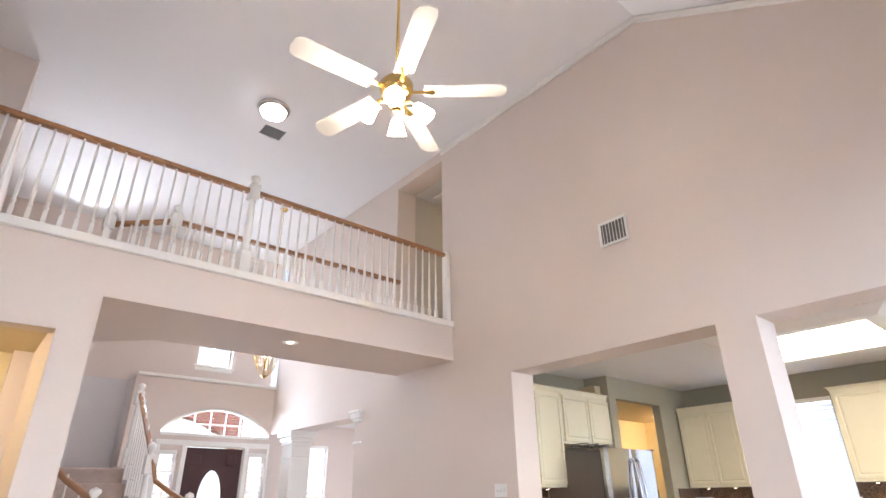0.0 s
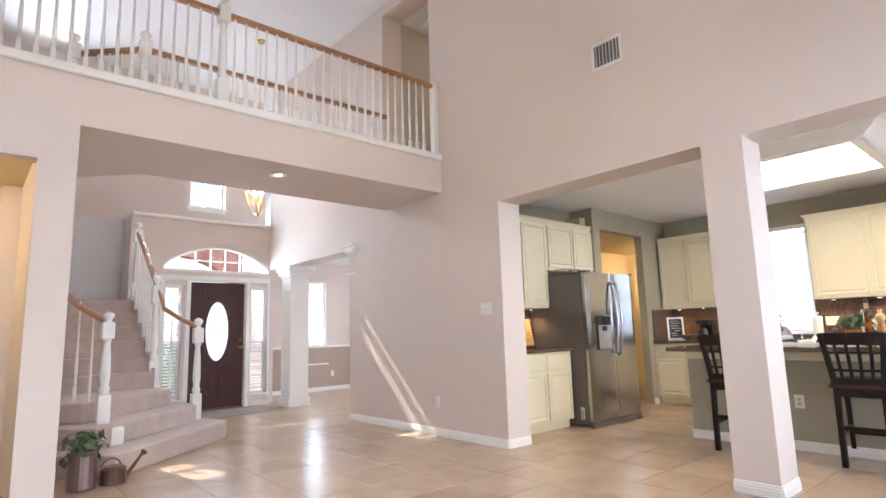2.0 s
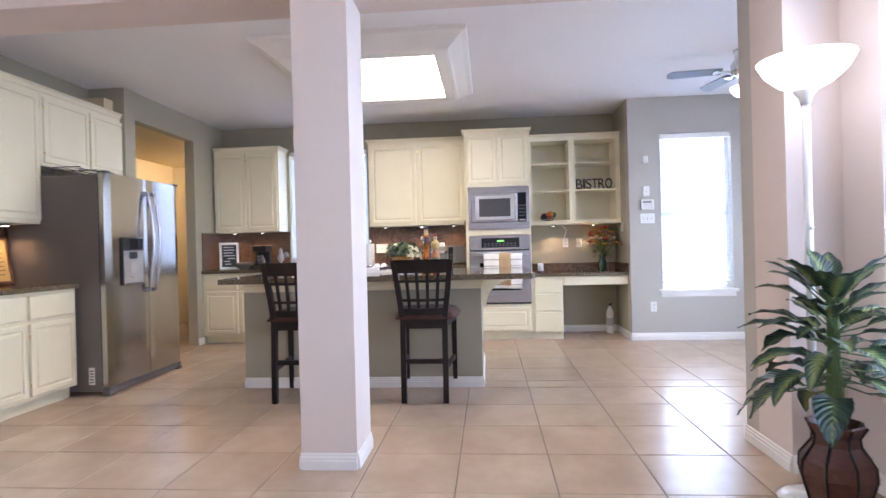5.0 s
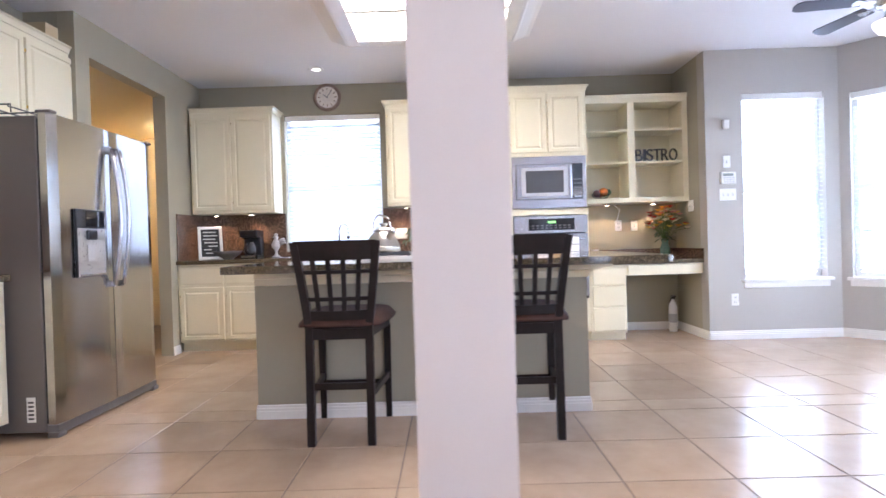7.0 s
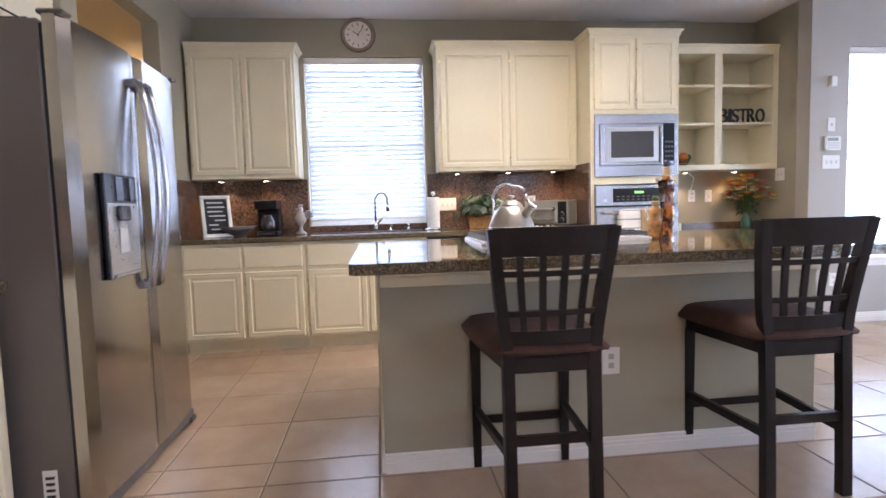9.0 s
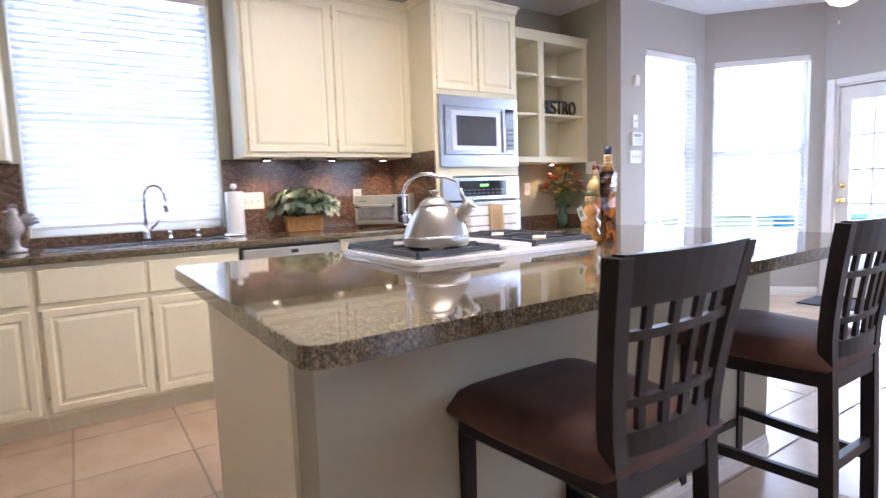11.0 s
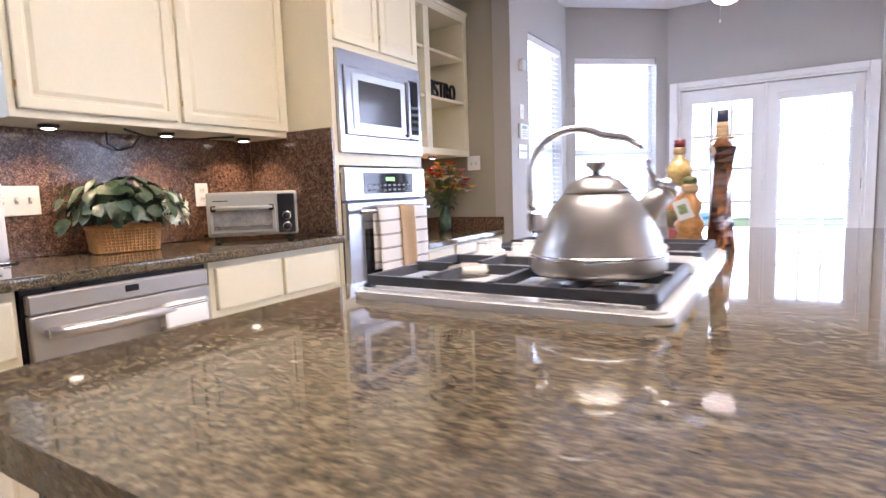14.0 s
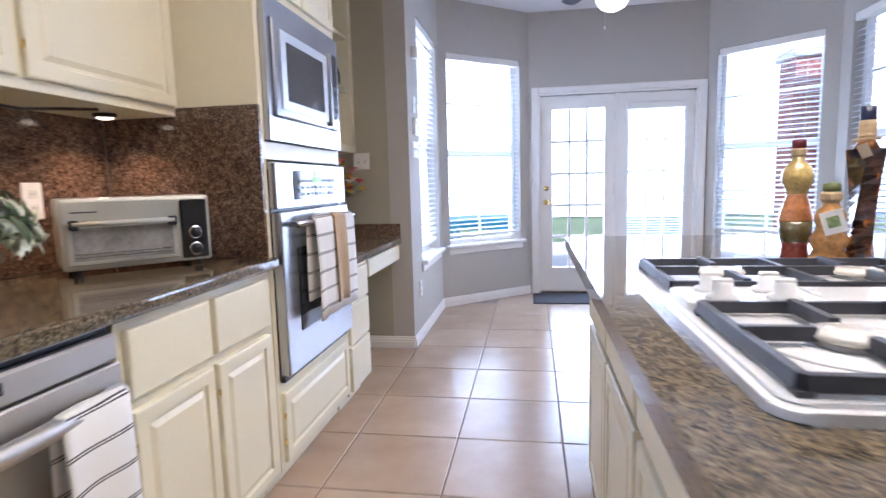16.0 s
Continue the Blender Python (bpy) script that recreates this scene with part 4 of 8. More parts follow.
def towel(name, m, w, front, back, material, label, folds=3, out=1.0):
    """A cloth folded over a bar at the origin; front hangs towards -y."""
    bm = bmesh.new()
    prof = [(0.018, -back)] + [(0.018, -back * k / 4) for k in (3, 2, 1)] + [(0.016, 0.004), (0.0, 0.02), (-0.016, 0.004)] + [(-0.018, -front * k / 6) for k in range(1, 7)]
    n_ = 10
    vs = []
    for k, (y, z) in enumerate(prof):
        row = []
        for q in range(n_ + 1):
            u = q / n_
            hang = min(1.0, abs(z) / 0.15)
            wob = 0.006 * hang * math.sin(u * folds * math.pi * 2 + z * 6)
            row.append(bm.verts.new(((u - 0.5) * w * (1 - 0.02 * hang), y * out + wob * (1 if y < 0 else -1), z + 0.004 * math.sin(u * 5))))
        vs.append(row)
    for a, b in zip(vs, vs[1:]):
        for q in range(n_):
            bm.faces.new((a[q], a[q + 1], b[q + 1], b[q]))
    bmesh.ops.recalc_face_normals(bm, faces=bm.faces[:])
    bmesh.ops.solidify(bm, geom=bm.faces[:], thickness=0.005)
    bmesh.ops.recalc_face_normals(bm, faces=bm.faces[:])
    ob = part(name, bm, material, smooth=True)
    ob.matrix_basis = m
    return tagged(ob, label, "towel")


STRIPE = striped("striped_towel_cloth", (0.88, 0.86, 0.81), (0.10, 0.085, 0.08), 0.075, 0.13)
TAN = surf("tan_towel_cloth", (0.50, 0.34, 0.17), 0.95, var=0.12, fine=300, bump=0.5, sheen=0.3)
towel("dish_towel", east(1.215, 8.28, 1.035), 0.46, 0.40, 0.32, STRIPE, "white dish towel with dark stripes on the oven handle")
towel("tan_towel", east(1.19, 8.28, 1.043), 0.14, 0.37, 0.2, TAN, "folded tan towel over the striped towel on the oven", 1, 1.75)


def dishwasher():
    ob = thing("dishwasher", east(3.052), "stainless steel dishwasher with a bar handle", "dishwasher")
    w = 0.63
    part("body", box(0.005, w - 0.005, 0.0, 0.56, 0.02, 0.88), BLACK, ob)
    part("door", box(0.012, w - 0.012, -0.035, -0.001, 0.12, 0.80, 0.004), WASHER, ob)
    part("control_strip", box(0.012, w - 0.012, -0.03, -0.001, 0.803, 0.865, 0.006), WASHER, ob)
    part("vent", box(0.30, 0.345, -0.0325, -0.03, 0.828, 0.85), BLACK, ob)
    part("kick_plate", box(0.01, w - 0.01, 0.03, 0.06, 0.0, 0.12), BLACK, ob)
    pts = [(0.05 + 0.53 * k / 12, -0.06 - 0.022 * math.sin(math.pi * k / 12), 0.745) for k in range(13)]
    h = part("handle", tube(pts, 0.02, 10), WASHER, ob, "curved steel bar handle", True)
    for x in (0.06, 0.57):
        part("handle_post", box(x - 0.012, x + 0.012, -0.06, -0.034, 0.733, 0.757), WASHER, h)


dishwasher()
towel("dish_towel", east(2.575, 8.285, 0.75), 0.17, 0.40, 0.38, STRIPE, "white dish towel with dark stripes on the dishwasher handle", 1)


def refrigerator():
    ob = thing("refrigerator", pose(5.91, 4.47, 0), "stainless side-by-side refrigerator with a water dispenser", "refrigerator")
    w, H = 1.05, 1.82
    part("body", box(0.0, w, 0.085, 0.86, 0.03, H - 0.015, 0.004), STEELDARK, ob, "grey side panels")
    part("gasket", box(0.008, w - 0.008, 0.070, 0.085, 0.08, H - 0.03), BLACK, ob)
    split = 0.535
    for nm, x0, x1 in (("freezer_door", 0.0, split - 0.003), ("fridge_door", split + 0.003, w)):
        bm = bmesh.new()
        k = 8
        rows_ = []
        for a in range(k + 1):
            u = a / k
            xx = x0 + (x1 - x0) * u
            gx = xx / w
            rows_.append((xx, 0.016 - 0.022 * math.sin(math.pi * gx) + (0.012 if a in (0, k) else 0)))
        lo = [(x0, 0.07)] + rows_ + [(x1, 0.07)]
        hole = nm == "freezer_door"
        va = [bm.verts.new((x, y, 0.075)) for x, y in lo]
        vb = [bm.verts.new((x, y, H)) for x, y in lo]
        for q in range(len(lo) - 1):
            bm.faces.new((va[q], va[q + 1], vb[q + 1], vb[q]))
        bm.faces.new((va[-1], va[0], vb[0], vb[-1]))
        bm.faces.new(va)
        bm.faces.new(vb)
        d = part(nm, bm, FRIDGE, ob)
        hx = split - 0.045 if nm == "freezer_door" else split + 0.045
        pts = [(hx, -0.035 - 0.05 * math.sin(math.pi * q / 14), 0.82 + 0.88 * q / 14) for q in range(15)]
        hd = part("handle", tube(pts, 0.014, 10), STEEL, d, "long bowed steel handle", True)
        for zz in (0.825, 1.695):
            part("handle_foot", box(hx - 0.012, hx + 0.012, -0.04, 0.012, zz - 0.018, zz + 0.018, 0.005), STEEL, hd)
    disp = part("dispenser", box(0.165, 0.435, -0.014, 0.004, 0.885, 1.295, 0.004), BLACK, ob, "black framed water dispenser")
    part("recess", box(0.171, 0.429, -0.0165, -0.0145, 0.891, 1.18), surf("dispenser_grey", (0.52, 0.51, 0.50), 0.3, 0.7), disp)
    part("display", box(0.25, 0.422, -0.018, -0.0145, 1.19, 1.285), BLACKGLASS, disp)
    part("nozzle", box(0.24, 0.33, -0.035, -0.0165, 1.11, 1.17, 0.006), BLACK, disp)
    part("paddle", box(0.25, 0.32, -0.022, -0.0165, 0.98, 1.08, 0.004), surf("paddle_grey", (0.5, 0.5, 0.5), 0.3), disp)
    part("drip_tray", box(0.18, 0.42, -0.03, -0.0145, 0.89, 0.905, 0.003), STEEL, disp)
    part("base_grille", box(0.01, w - 0.01, 0.02, 0.085, 0.015, 0.068), surf("base_grey", (0.15, 0.14, 0.14), 0.5), ob)
    for x in (0.03, w - 0.03):
        part("hinge_cap", box(x - 0.03, x + 0.03, 0.0, 0.09, H, H + 0.018, 0.006), STEELDARK, ob)
        part("foot", box(x - 0.035, x + 0.035, 0.01, 0.08, 0.0, 0.03, 0.006), STEELDARK, ob)
    st = part("energy_label", box(-0.0015, 0.0, 0.14, 0.19, 0.09, 0.23), PLASTIC, ob, "white printed label")
    for q in range(5):
        part("label_line", box(-0.003, -0.0015, 0.15, 0.18, 0.105 + q * 0.023, 0.115 + q * 0.023), BLACK, st)


refrigerator()


def shelf_unit():
    y0, w, h, d = 0.862, 1.128, 1.10, 0.34
    ob = thing("open_shelf", east(y0, 8.64, 1.395), "cream open shelf unit above the desk", "shelf")
    for a in ((0, 0.04, 0, h), (w - 0.055, w, 0, h), (0.505, 0.575, 0, h)):
        part("upright_panel", box(a[0], a[1], 0, d - 0.01, 0.05, h - 0.055), CREAM, ob)
    part("back_panel", box(0.0, w, d - 0.01, d, 0, h), CREAM, ob)
    part("top_rail", box(0.0, w, -0.002, d, h - 0.055, h, 0.002), CREAM, ob)
    part("bottom_rail", box(0.0, w, -0.002, d, 0.0, 0.05, 0.002), CREAM, ob)
    for x0, x1 in ((0.04, 0.505), (0.575, w - 0.055)):
        for z in (0.41, 0.75):
            part("shelf_board", box(x0, x1, 0.01, d - 0.01, z, z + 0.022, 0.002), CREAM, ob)
    part("crown", crown_bm(w, d, 0.03, 0.018, left=False, right=False), CREAM, ob).matrix_basis = pose(0, 0, h)


shelf_unit()


def desk():
    ob = thing("desk", east(0.862), "cream built-in desk with a drawer stack and kneehole", "desk")
    part("drawer_stack", box(0, 0.36, 0.0, 0.60, 0.08, 0.758, 0.002), CREAM, ob)
    part("toe_kick", box(0, 0.36, 0.06, 0.60, 0, 0.08), CREAM, ob)
    fronts(ob, [("drawer", 0.02, 0.10, 0.32, 0.235), ("drawer", 0.02, 0.35, 0.32, 0.20), ("drawer", 0.02, 0.565, 0.32, 0.17)])
    part("pencil_drawer", panel_bm(0.73, 0.10, raised=False), CREAM, ob).matrix_basis = pose(0.375, 0, 0.65)
    part("apron", box(0.36, 1.128, 0.0, 0.50, 0.655, 0.758), CREAM, ob)
    top = part("desk_counter", box(0, 1.13, -0.03, 0.612, 0.76, 0.80, 0.008, 2), GRANITE)
    top.matrix_basis = east(0.862)
    tagged(top, "polished brown granite desk counter", "counter")
    sp = part("desk_backsplash", box(0, 1.13, 0.60, 0.618, 0.80, 0.90, 0.002), SPLASH)
    sp.matrix_basis = east(0.862)
    tagged(sp, "low granite backsplash above the desk", "backsplash", kind="structure")
    sp = part("desk_side_splash", box(8.34, 8.964, -0.269, -0.252, 0.80, 0.90, 0.002), SPLASH)
    tagged(sp, "low granite side splash above the desk", "backsplash", kind="structure")


desk()

# ---- counters and backsplash ----
bm = bmesh.new()
for a in ((8.325, 8.45, 1.65, 4.995), (8.81, 8.97, 1.65, 4.995), (8.45, 8.81, 1.65, 3.05), (8.45, 8.81, 4.00, 4.995)):
    add_box(bm, a[0], a[1], a[2], a[3], 0.885, 0.925)
edge_ = [e for e in bm.edges if all(abs(v.co.x - 8.325) < 1e-5 for v in e.verts) and abs(e.verts[0].co.z - e.verts[1].co.z) < 1e-5]
bmesh.ops.bevel(bm, geom=edge_, offset=0.012, segments=3, affect="EDGES", profile=0.6)
top = part("kitchen_counter", bm, GRANITE)
tagged(top, "polished brown speckled granite counter along the window wall", "counter")
top = part("side_counter", box(4.815, 5.885, 4.70, 5.37, 0.885, 0.925, 0.010, 2), GRANITE)
tagged(top, "polished granite counter beside the refrigerator", "counter")
for nm, b_ in (("backsplash_sink_left", (8.968, 8.984, 4.07, 4.995, 0.926, 1.41)), ("backsplash_window", (8.968, 8.984, 2.98, 4.07, 0.926, 0.982)), ("backsplash_right", (8.968, 8.984, 1.667, 2.98, 0.926, 1.435)),
               ("backsplash_oven_side", (8.36, 8.968, 1.650, 1.667, 0.926, 1.465)), ("backsplash_hall_side", (8.36, 8.968, 4.982, 4.998, 0.926, 1.40)), ("backsplash_fridge", (4.815, 5.93, 5.362, 5.379, 0.926, 1.41))):
    tagged(part(nm, box(*b_, 0.002), SPLASH), "brown speckled granite backsplash", "backsplash", kind="structure")


def rounded(x0, x1, y0, y1, r, k=5):
    out = []
    for cx, cy, a in ((x1 - r, y1 - r, 0), (x0 + r, y1 - r, 90), (x0 + r, y0 + r, 180), (x1 - r, y0 + r, 270)):
        for q in range(k + 1):
            t = radians(a + 90 * q / k)
            out.append((cx + r * math.cos(t), cy + r * math.sin(t)))
    return out


# ---- island ----
def island():
    ob = thing("kitchen_island", pose(0, 0, 0), "sage green kitchen island with cream cabinet fronts", "kitchen island")
    part("body", box(6.15, 7.20, 1.455, 3.445, 0.0, 0.884), SAGE, ob)
    part("end_panel", box(6.28, 7.198, 3.4455, 3.459, 0.0, 0.883), CREAM, ob, "cream end panel")
    for m_, l_ in ((pose(6.15, 3.445, 0, 0, 0, -90), 1.99), (pose(6.15, 1.455, 0), 1.05), (pose(6.279, 3.445, 0, 0, 0, 180), 0.13)):
        s_ = skirting(m_, l_)
        s_.name = "skirting_board"
        for key in ("label", "category", "kind"):
            del s_[key]
        s_.parent = ob
    for z0, z1, o in ((0.80, 0.845, 0.012), (0.845, 0.884, 0.028)):
        part("apron_moulding", prism([(6.15 - o, 1.455 - o), (7.197, 1.455 - o), (7.197, 3.442), (6.15 - o, 3.442)], z0, z1 - 0.001, 0.004), CREAM, ob)
    for y in (1.44,):
        bm = bmesh.new()
        pr = [(0, 0.884), (-0.30, 0.884), (-0.30, 0.84)] + [(-0.30 + 0.26 * math.sin(radians(a)), 0.84 - 0.22 * (1 - math.cos(radians(a)))) for a in range(10, 91, 10)] + [(0, 0.62)]
        va = [bm.verts.new((6.62, 1.455 + y_, z)) for y_, z in pr]
        vb = [bm.verts.new((6.68, 1.455 + y_, z)) for y_, z in pr]
        bm.faces.new(va)
        bm.faces.new(vb)
        for q in range(len(pr)):
            r = (q + 1) % len(pr)
            bm.faces.new((va[q], va[r], vb[r], vb[q]))
        part("corbel", bm, CREAM, ob, "cream curved bracket")
    kit = pose(7.20, 1.48, 0, 0, 0, 90)
    for x, w in ((0.03, 0.42), (0.47, 0.42), (0.93, 0.42), (1.37, 0.57)):
        for nm, z, h in (("drawer", 0.69, 0.16), ("door", 0.12, 0.54)):
            p = part(nm, panel_bm(w, h, raised=nm == "door"), CREAM, ob)
            p.matrix_basis = kit @ pose(x, -0.001, z)
    part("toe_kick", box(7.14, 7.199, 1.47, 3.43, 0.0, 0.10), CREAM, ob)
    part("outlet_plate", box(6.143, 6.15, 2.40, 2.48, 0.37, 0.49, 0.003), PLASTIC, ob, "white outlet plate")
    for z in (0.41, 0.45):
        part("socket", box(6.141, 6.143, 2.428, 2.452, z - 0.012, z + 0.012), surf("socket_shade", (0.45, 0.44, 0.42), 0.5), ob)
    top = part("island_top", prism(rounded(5.885, 7.28, 1.035, 3.553, 0.035), 0.885, 0.928, 0.012, 3), GRANITE)
    tagged(top, "polished brown speckled granite island top", "counter")


island()


def bar_stool():
    ob = thing("bar_stool", pose(0, 0, 0), "espresso wooden counter stool with lattice back and brown seat", "stool", "stools at the island")
    # local: back at -x, front at +x
    for y in (-0.155, 0.155):
        bm = bmesh.new()
        for z0, z1, xa, xb in ((0.0, 0.60, -0.235, -0.215), (0.60, 0.70, -0.215, -0.215), (0.70, 1.05, -0.215, -0.265)):
            n_ = 5
            for q in range(n_):
                u0, u1 = q / n_, (q + 1) / n_
                za, zb = z0 + (z1 - z0) * u0, z0 + (z1 - z0) * u1
                x0_, x1_ = xa + (xb - xa) * u0 ** 1.3, xa + (xb - xa) * u1 ** 1.3
                dy = math.copysign(0.055, y) * max(0, (za - 0.6) / 0.45)
                dy1 = math.copysign(0.055, y) * max(0, (zb - 0.6) / 0.45)
                v = [bm.verts.new(p) for p in ((x0_ - 0.02, y + dy - 0.02, za), (x0_ + 0.02, y + dy - 0.02, za), (x0_ + 0.02, y + dy + 0.02, za), (x0_ - 0.02, y + dy + 0.02, za),
                                               (x1_ - 0.02, y + dy1 - 0.02, zb), (x1_ + 0.02, y + dy1 - 0.02, zb), (x1_ + 0.02, y + dy1 + 0.02, zb), (x1_ - 0.02, y + dy1 + 0.02, zb))]
                for f in ((0, 1, 5, 4), (1, 2, 6, 5), (2, 3, 7, 6), (3, 0, 4, 7)):
                    bm.faces.new([v[k] for k in f])
                if q == 0 and z0 == 0:
                    bm.faces.new(v[:4])
                if z1 == 1.05 and q == n_ - 1:
                    bm.faces.new(v[4:])
        bmesh.ops.remove_doubles(bm, verts=bm.verts, dist=0.0005)
        part("back_leg", bm, DARKWOOD, ob)
    for y in (-0.195, 0.195):
        bm = bmesh.new()
        add_lathe(bm, ((0.024, 0.0), (0.030, 0.56)), 4)
        bmesh.ops.rotate(bm, verts=bm.verts, cent=(0, 0, 0), matrix=Matrix.Rotation(radians(45), 3, "Z"))
        p = part("front_leg", bm, DARKWOOD, ob)
        p.matrix_basis = pose(0.235, y, 0)
    bm = prism([(-0.225, -0.165), (0.25, -0.215), (0.25, 0.215), (-0.225, 0.165)], 0.55, 0.615, 0.003)
    part("seat_frame", bm, DARKWOOD, ob)
    bm = bmesh.new()
    n_ = 12
    gridv = {}
    for i in range(n_ + 1):
        for k in range(n_ + 1):
            u, v = i / n_ * 2 - 1, k / n_ * 2 - 1
            uu, vv = u * math.sqrt(1 - v * v / 2 * 0.28), v * math.sqrt(1 - u * u / 2 * 0.28)
            x = 0.025 + uu * 0.275
            y = vv * (0.225 + 0.045 * (uu + 1) / 2)
            e = (1 - abs(u) ** 6) * (1 - abs(v) ** 6)
            gridv[i, k] = bm.verts.new((x, y, 0.625 + 0.055 * max(0, e) ** 0.45))
    for i in range(n_):
        for k in range(n_):
            bm.faces.new((gridv[i, k], gridv[i + 1, k], gridv[i + 1, k + 1], gridv[i, k + 1]))
    edge = [gridv[i, 0] for i in range(n_ + 1)] + [gridv[n_, k] for k in range(1, n_ + 1)] + [gridv[i, n_] for i in range(n_ - 1, -1, -1)] + [gridv[0, k] for k in range(n_ - 1, 0, -1)]
    lowv = [bm.verts.new((v.co.x * 0.985, v.co.y * 0.985, 0.612)) for v in edge]
    for q in range(len(edge)):
        r = (q + 1) % len(edge)
        bm.faces.new((edge[q], edge[r], lowv[r], lowv[q]))
    bm.faces.new(lowv)
    part("seat", bm, SEAT, ob, "brown upholstered seat", True)
    bx = lambda z: -0.215 - 0.05 * (max(0, z - 0.70) / 0.35) ** 1.3
    hw = lambda z: 0.155 + 0.055 * max(0, (z - 0.6) / 0.45)

    def curved_rail(nm, z0, z1, t):
        bm = bmesh.new()
        k = 8
        rows_ = []
        for q in range(k + 1):
            u = q / k * 2 - 1
            bow = -0.022 * (1 - u * u)
            sect = []
            for zz, dx in ((z0, -t), (z0, t), (z1, t), (z1, -t)):
                sect.append(bm.verts.new((bx(zz) + bow + dx, u * hw(zz), zz)))
            rows_.append(sect)
        for a, b in zip(rows_, rows_[1:]):
            for r in range(4):
                bm.faces.new((a[r], a[(r + 1) % 4], b[(r + 1) % 4], b[r]))
        bm.faces.new(rows_[0])
        bm.faces.new(rows_[-1])
        part(nm, bm, DARKWOOD, ob)

    curved_rail("top_rail", 0.955, 1.055, 0.014)
    curved_rail("lower_back_rail", 0.645, 0.695, 0.011)
    curved_rail("lattice_rail", 0.885, 0.905, 0.008)
    curved_rail("lattice_rail", 0.745, 0.765, 0.008)
    for u in (-0.6, -0.2, 0.2, 0.6):
        za, zb = 0.69, 0.96
        bm = bmesh.new()
        rows_ = []
        for q in range(6):
            zz = za + (zb - za) * q / 5
            xc, yc = bx(zz) - 0.022 * (1 - u * u), u * hw(zz)
            rows_.append([bm.verts.new((xc + dx, yc + dy, zz)) for dx, dy in ((-0.006, -0.012), (0.006, -0.012), (0.006, 0.012), (-0.006, 0.012))])
        for a, b in zip(rows_, rows_[1:]):
            for r in range(4):
                bm.faces.new((a[r], a[(r + 1) % 4], b[(r + 1) % 4], b[r]))
        part("lattice_slat", bm, DARKWOOD, ob)
    for nm, a in (("back_stretcher", (-0.235, -0.21, -0.14, 0.14, 0.285, 0.32)), ("front_stretcher", (0.222, 0.247, -0.18, 0.18, 0.19, 0.225)), ("back_apron", (-0.232, -0.205, -0.14, 0.14, 0.545, 0.60))):
        part(nm, box(*a, 0.002), DARKWOOD, ob)
    for y in (-1, 1):
        bm = prism([(-0.21, y * 0.145), (-0.21, y * 0.168), (0.23, y * 0.205), (0.23, y * 0.182)], 0.235, 0.27, 0.002)
        part("side_stretcher", bm, DARKWOOD, ob)
    return ob


stool = bar_stool()
stool.matrix_basis = pose(5.915, 2.852, 0)
copy_thing(stool, pose(5.925, 1.875, 0))

# ---- staircase ----
STEP = 0.193


def staircase():
    ob = thing("staircase", pose(0, 0, 0), "beige carpeted stairs with flared bottom steps", "stairs", kind="structure")
    for k, pts in enumerate((
            [(1.40, 6.22), (2.75, 7.40), (2.80, 7.52), (2.62, 8.05), (2.2, 8.42), (1.0, 8.42), (1.0, 6.6)],
            [(1.30, 6.60), (2.50, 7.68), (2.50, 8.0), (2.2, 8.40), (1.003, 8.40), (1.003, 6.9)],
            [(1.25, 7.00), (2.28, 7.92), (2.196, 8.38), (1.006, 8.38), (1.006, 7.2)])):
        part("step", prism(pts, 0 if k == 0 else STEP * k, STEP * (k + 1), 0.02, 2), CARPET, ob)
    for k in range(6):
        y = 8.22 + 0.255 * k
        part("step", prism([(0.70, y), (2.15, y), (2.15, 10.74), (0.70, 10.74)], 0.5 if k == 0 else STEP * (3 + k) - 0.01, STEP * (4 + k), 0.015, 2), CARPET, ob)
        part("stringer", box(2.15, 2.20, y - 0.02, y + 0.27 if k < 5 else 10.2, 0.0, STEP * (4 + k) + 0.05, 0.004), TRIM, ob, "white stair stringer")
    part("newel_plinth", box(1.22, 1.56, 6.74, 7.06, 0.0, STEP + 0.16, 0.01), TRIM, ob, "white plinth under the newel post")
    return ob


staircase()


def newel(m, h, label, base=0.30, r=0.054):
    ob = thing("newel_post", m, label, "newel post", "stair newel posts")
    part("block", box(-r, r, -r, r, 0, base, 0.004), TRIM, ob)
    t = h - base
    prof = ((r * 0.95, 0), (r * 0.7, 0.02), (r * 0.95, 0.05), (r * 0.62, 0.09), (r * 0.85, 0.20 * t), (r * 0.72, 0.45 * t), (r * 0.55, 0.62 * t), (r * 0.8, 0.645 * t), (r * 0.6, 0.66 * t))
    part("shaft", lathe(prof, 14), TRIM, ob, "", True).matrix_basis = pose(0, 0, base)
    part("top_block", box(-r, r, -r, r, base + 0.66 * t, base + 0.86 * t, 0.006), TRIM, ob)
    z = base + 0.86 * t
    q = h - z
    part("finial", lathe(((r * 0.9, 0), (r * 0.5, 0.12 * q), (r * 0.55, 0.25 * q), (r * 0.95, 0.55 * q), (r * 0.85, 0.8 * q), (0.0, q)), 14), TRIM, ob, "", True).matrix_basis = pose(0, 0, z)
    return ob


newel(pose(1.40, 6.90, STEP + 0.16), 1.10, "white turned newel post at the foot of the stairs")
newel(pose(2.56, 7.92, STEP), 1.23, "white turned newel post at the foot of the stairs")
newel(pose(2.18, 8.42, 0.6), 1.40, "white turned newel post where the rail steps up")
newel(pose(2.18, 9.62, 1.70), 1.20, "white turned newel post on the stair landing")


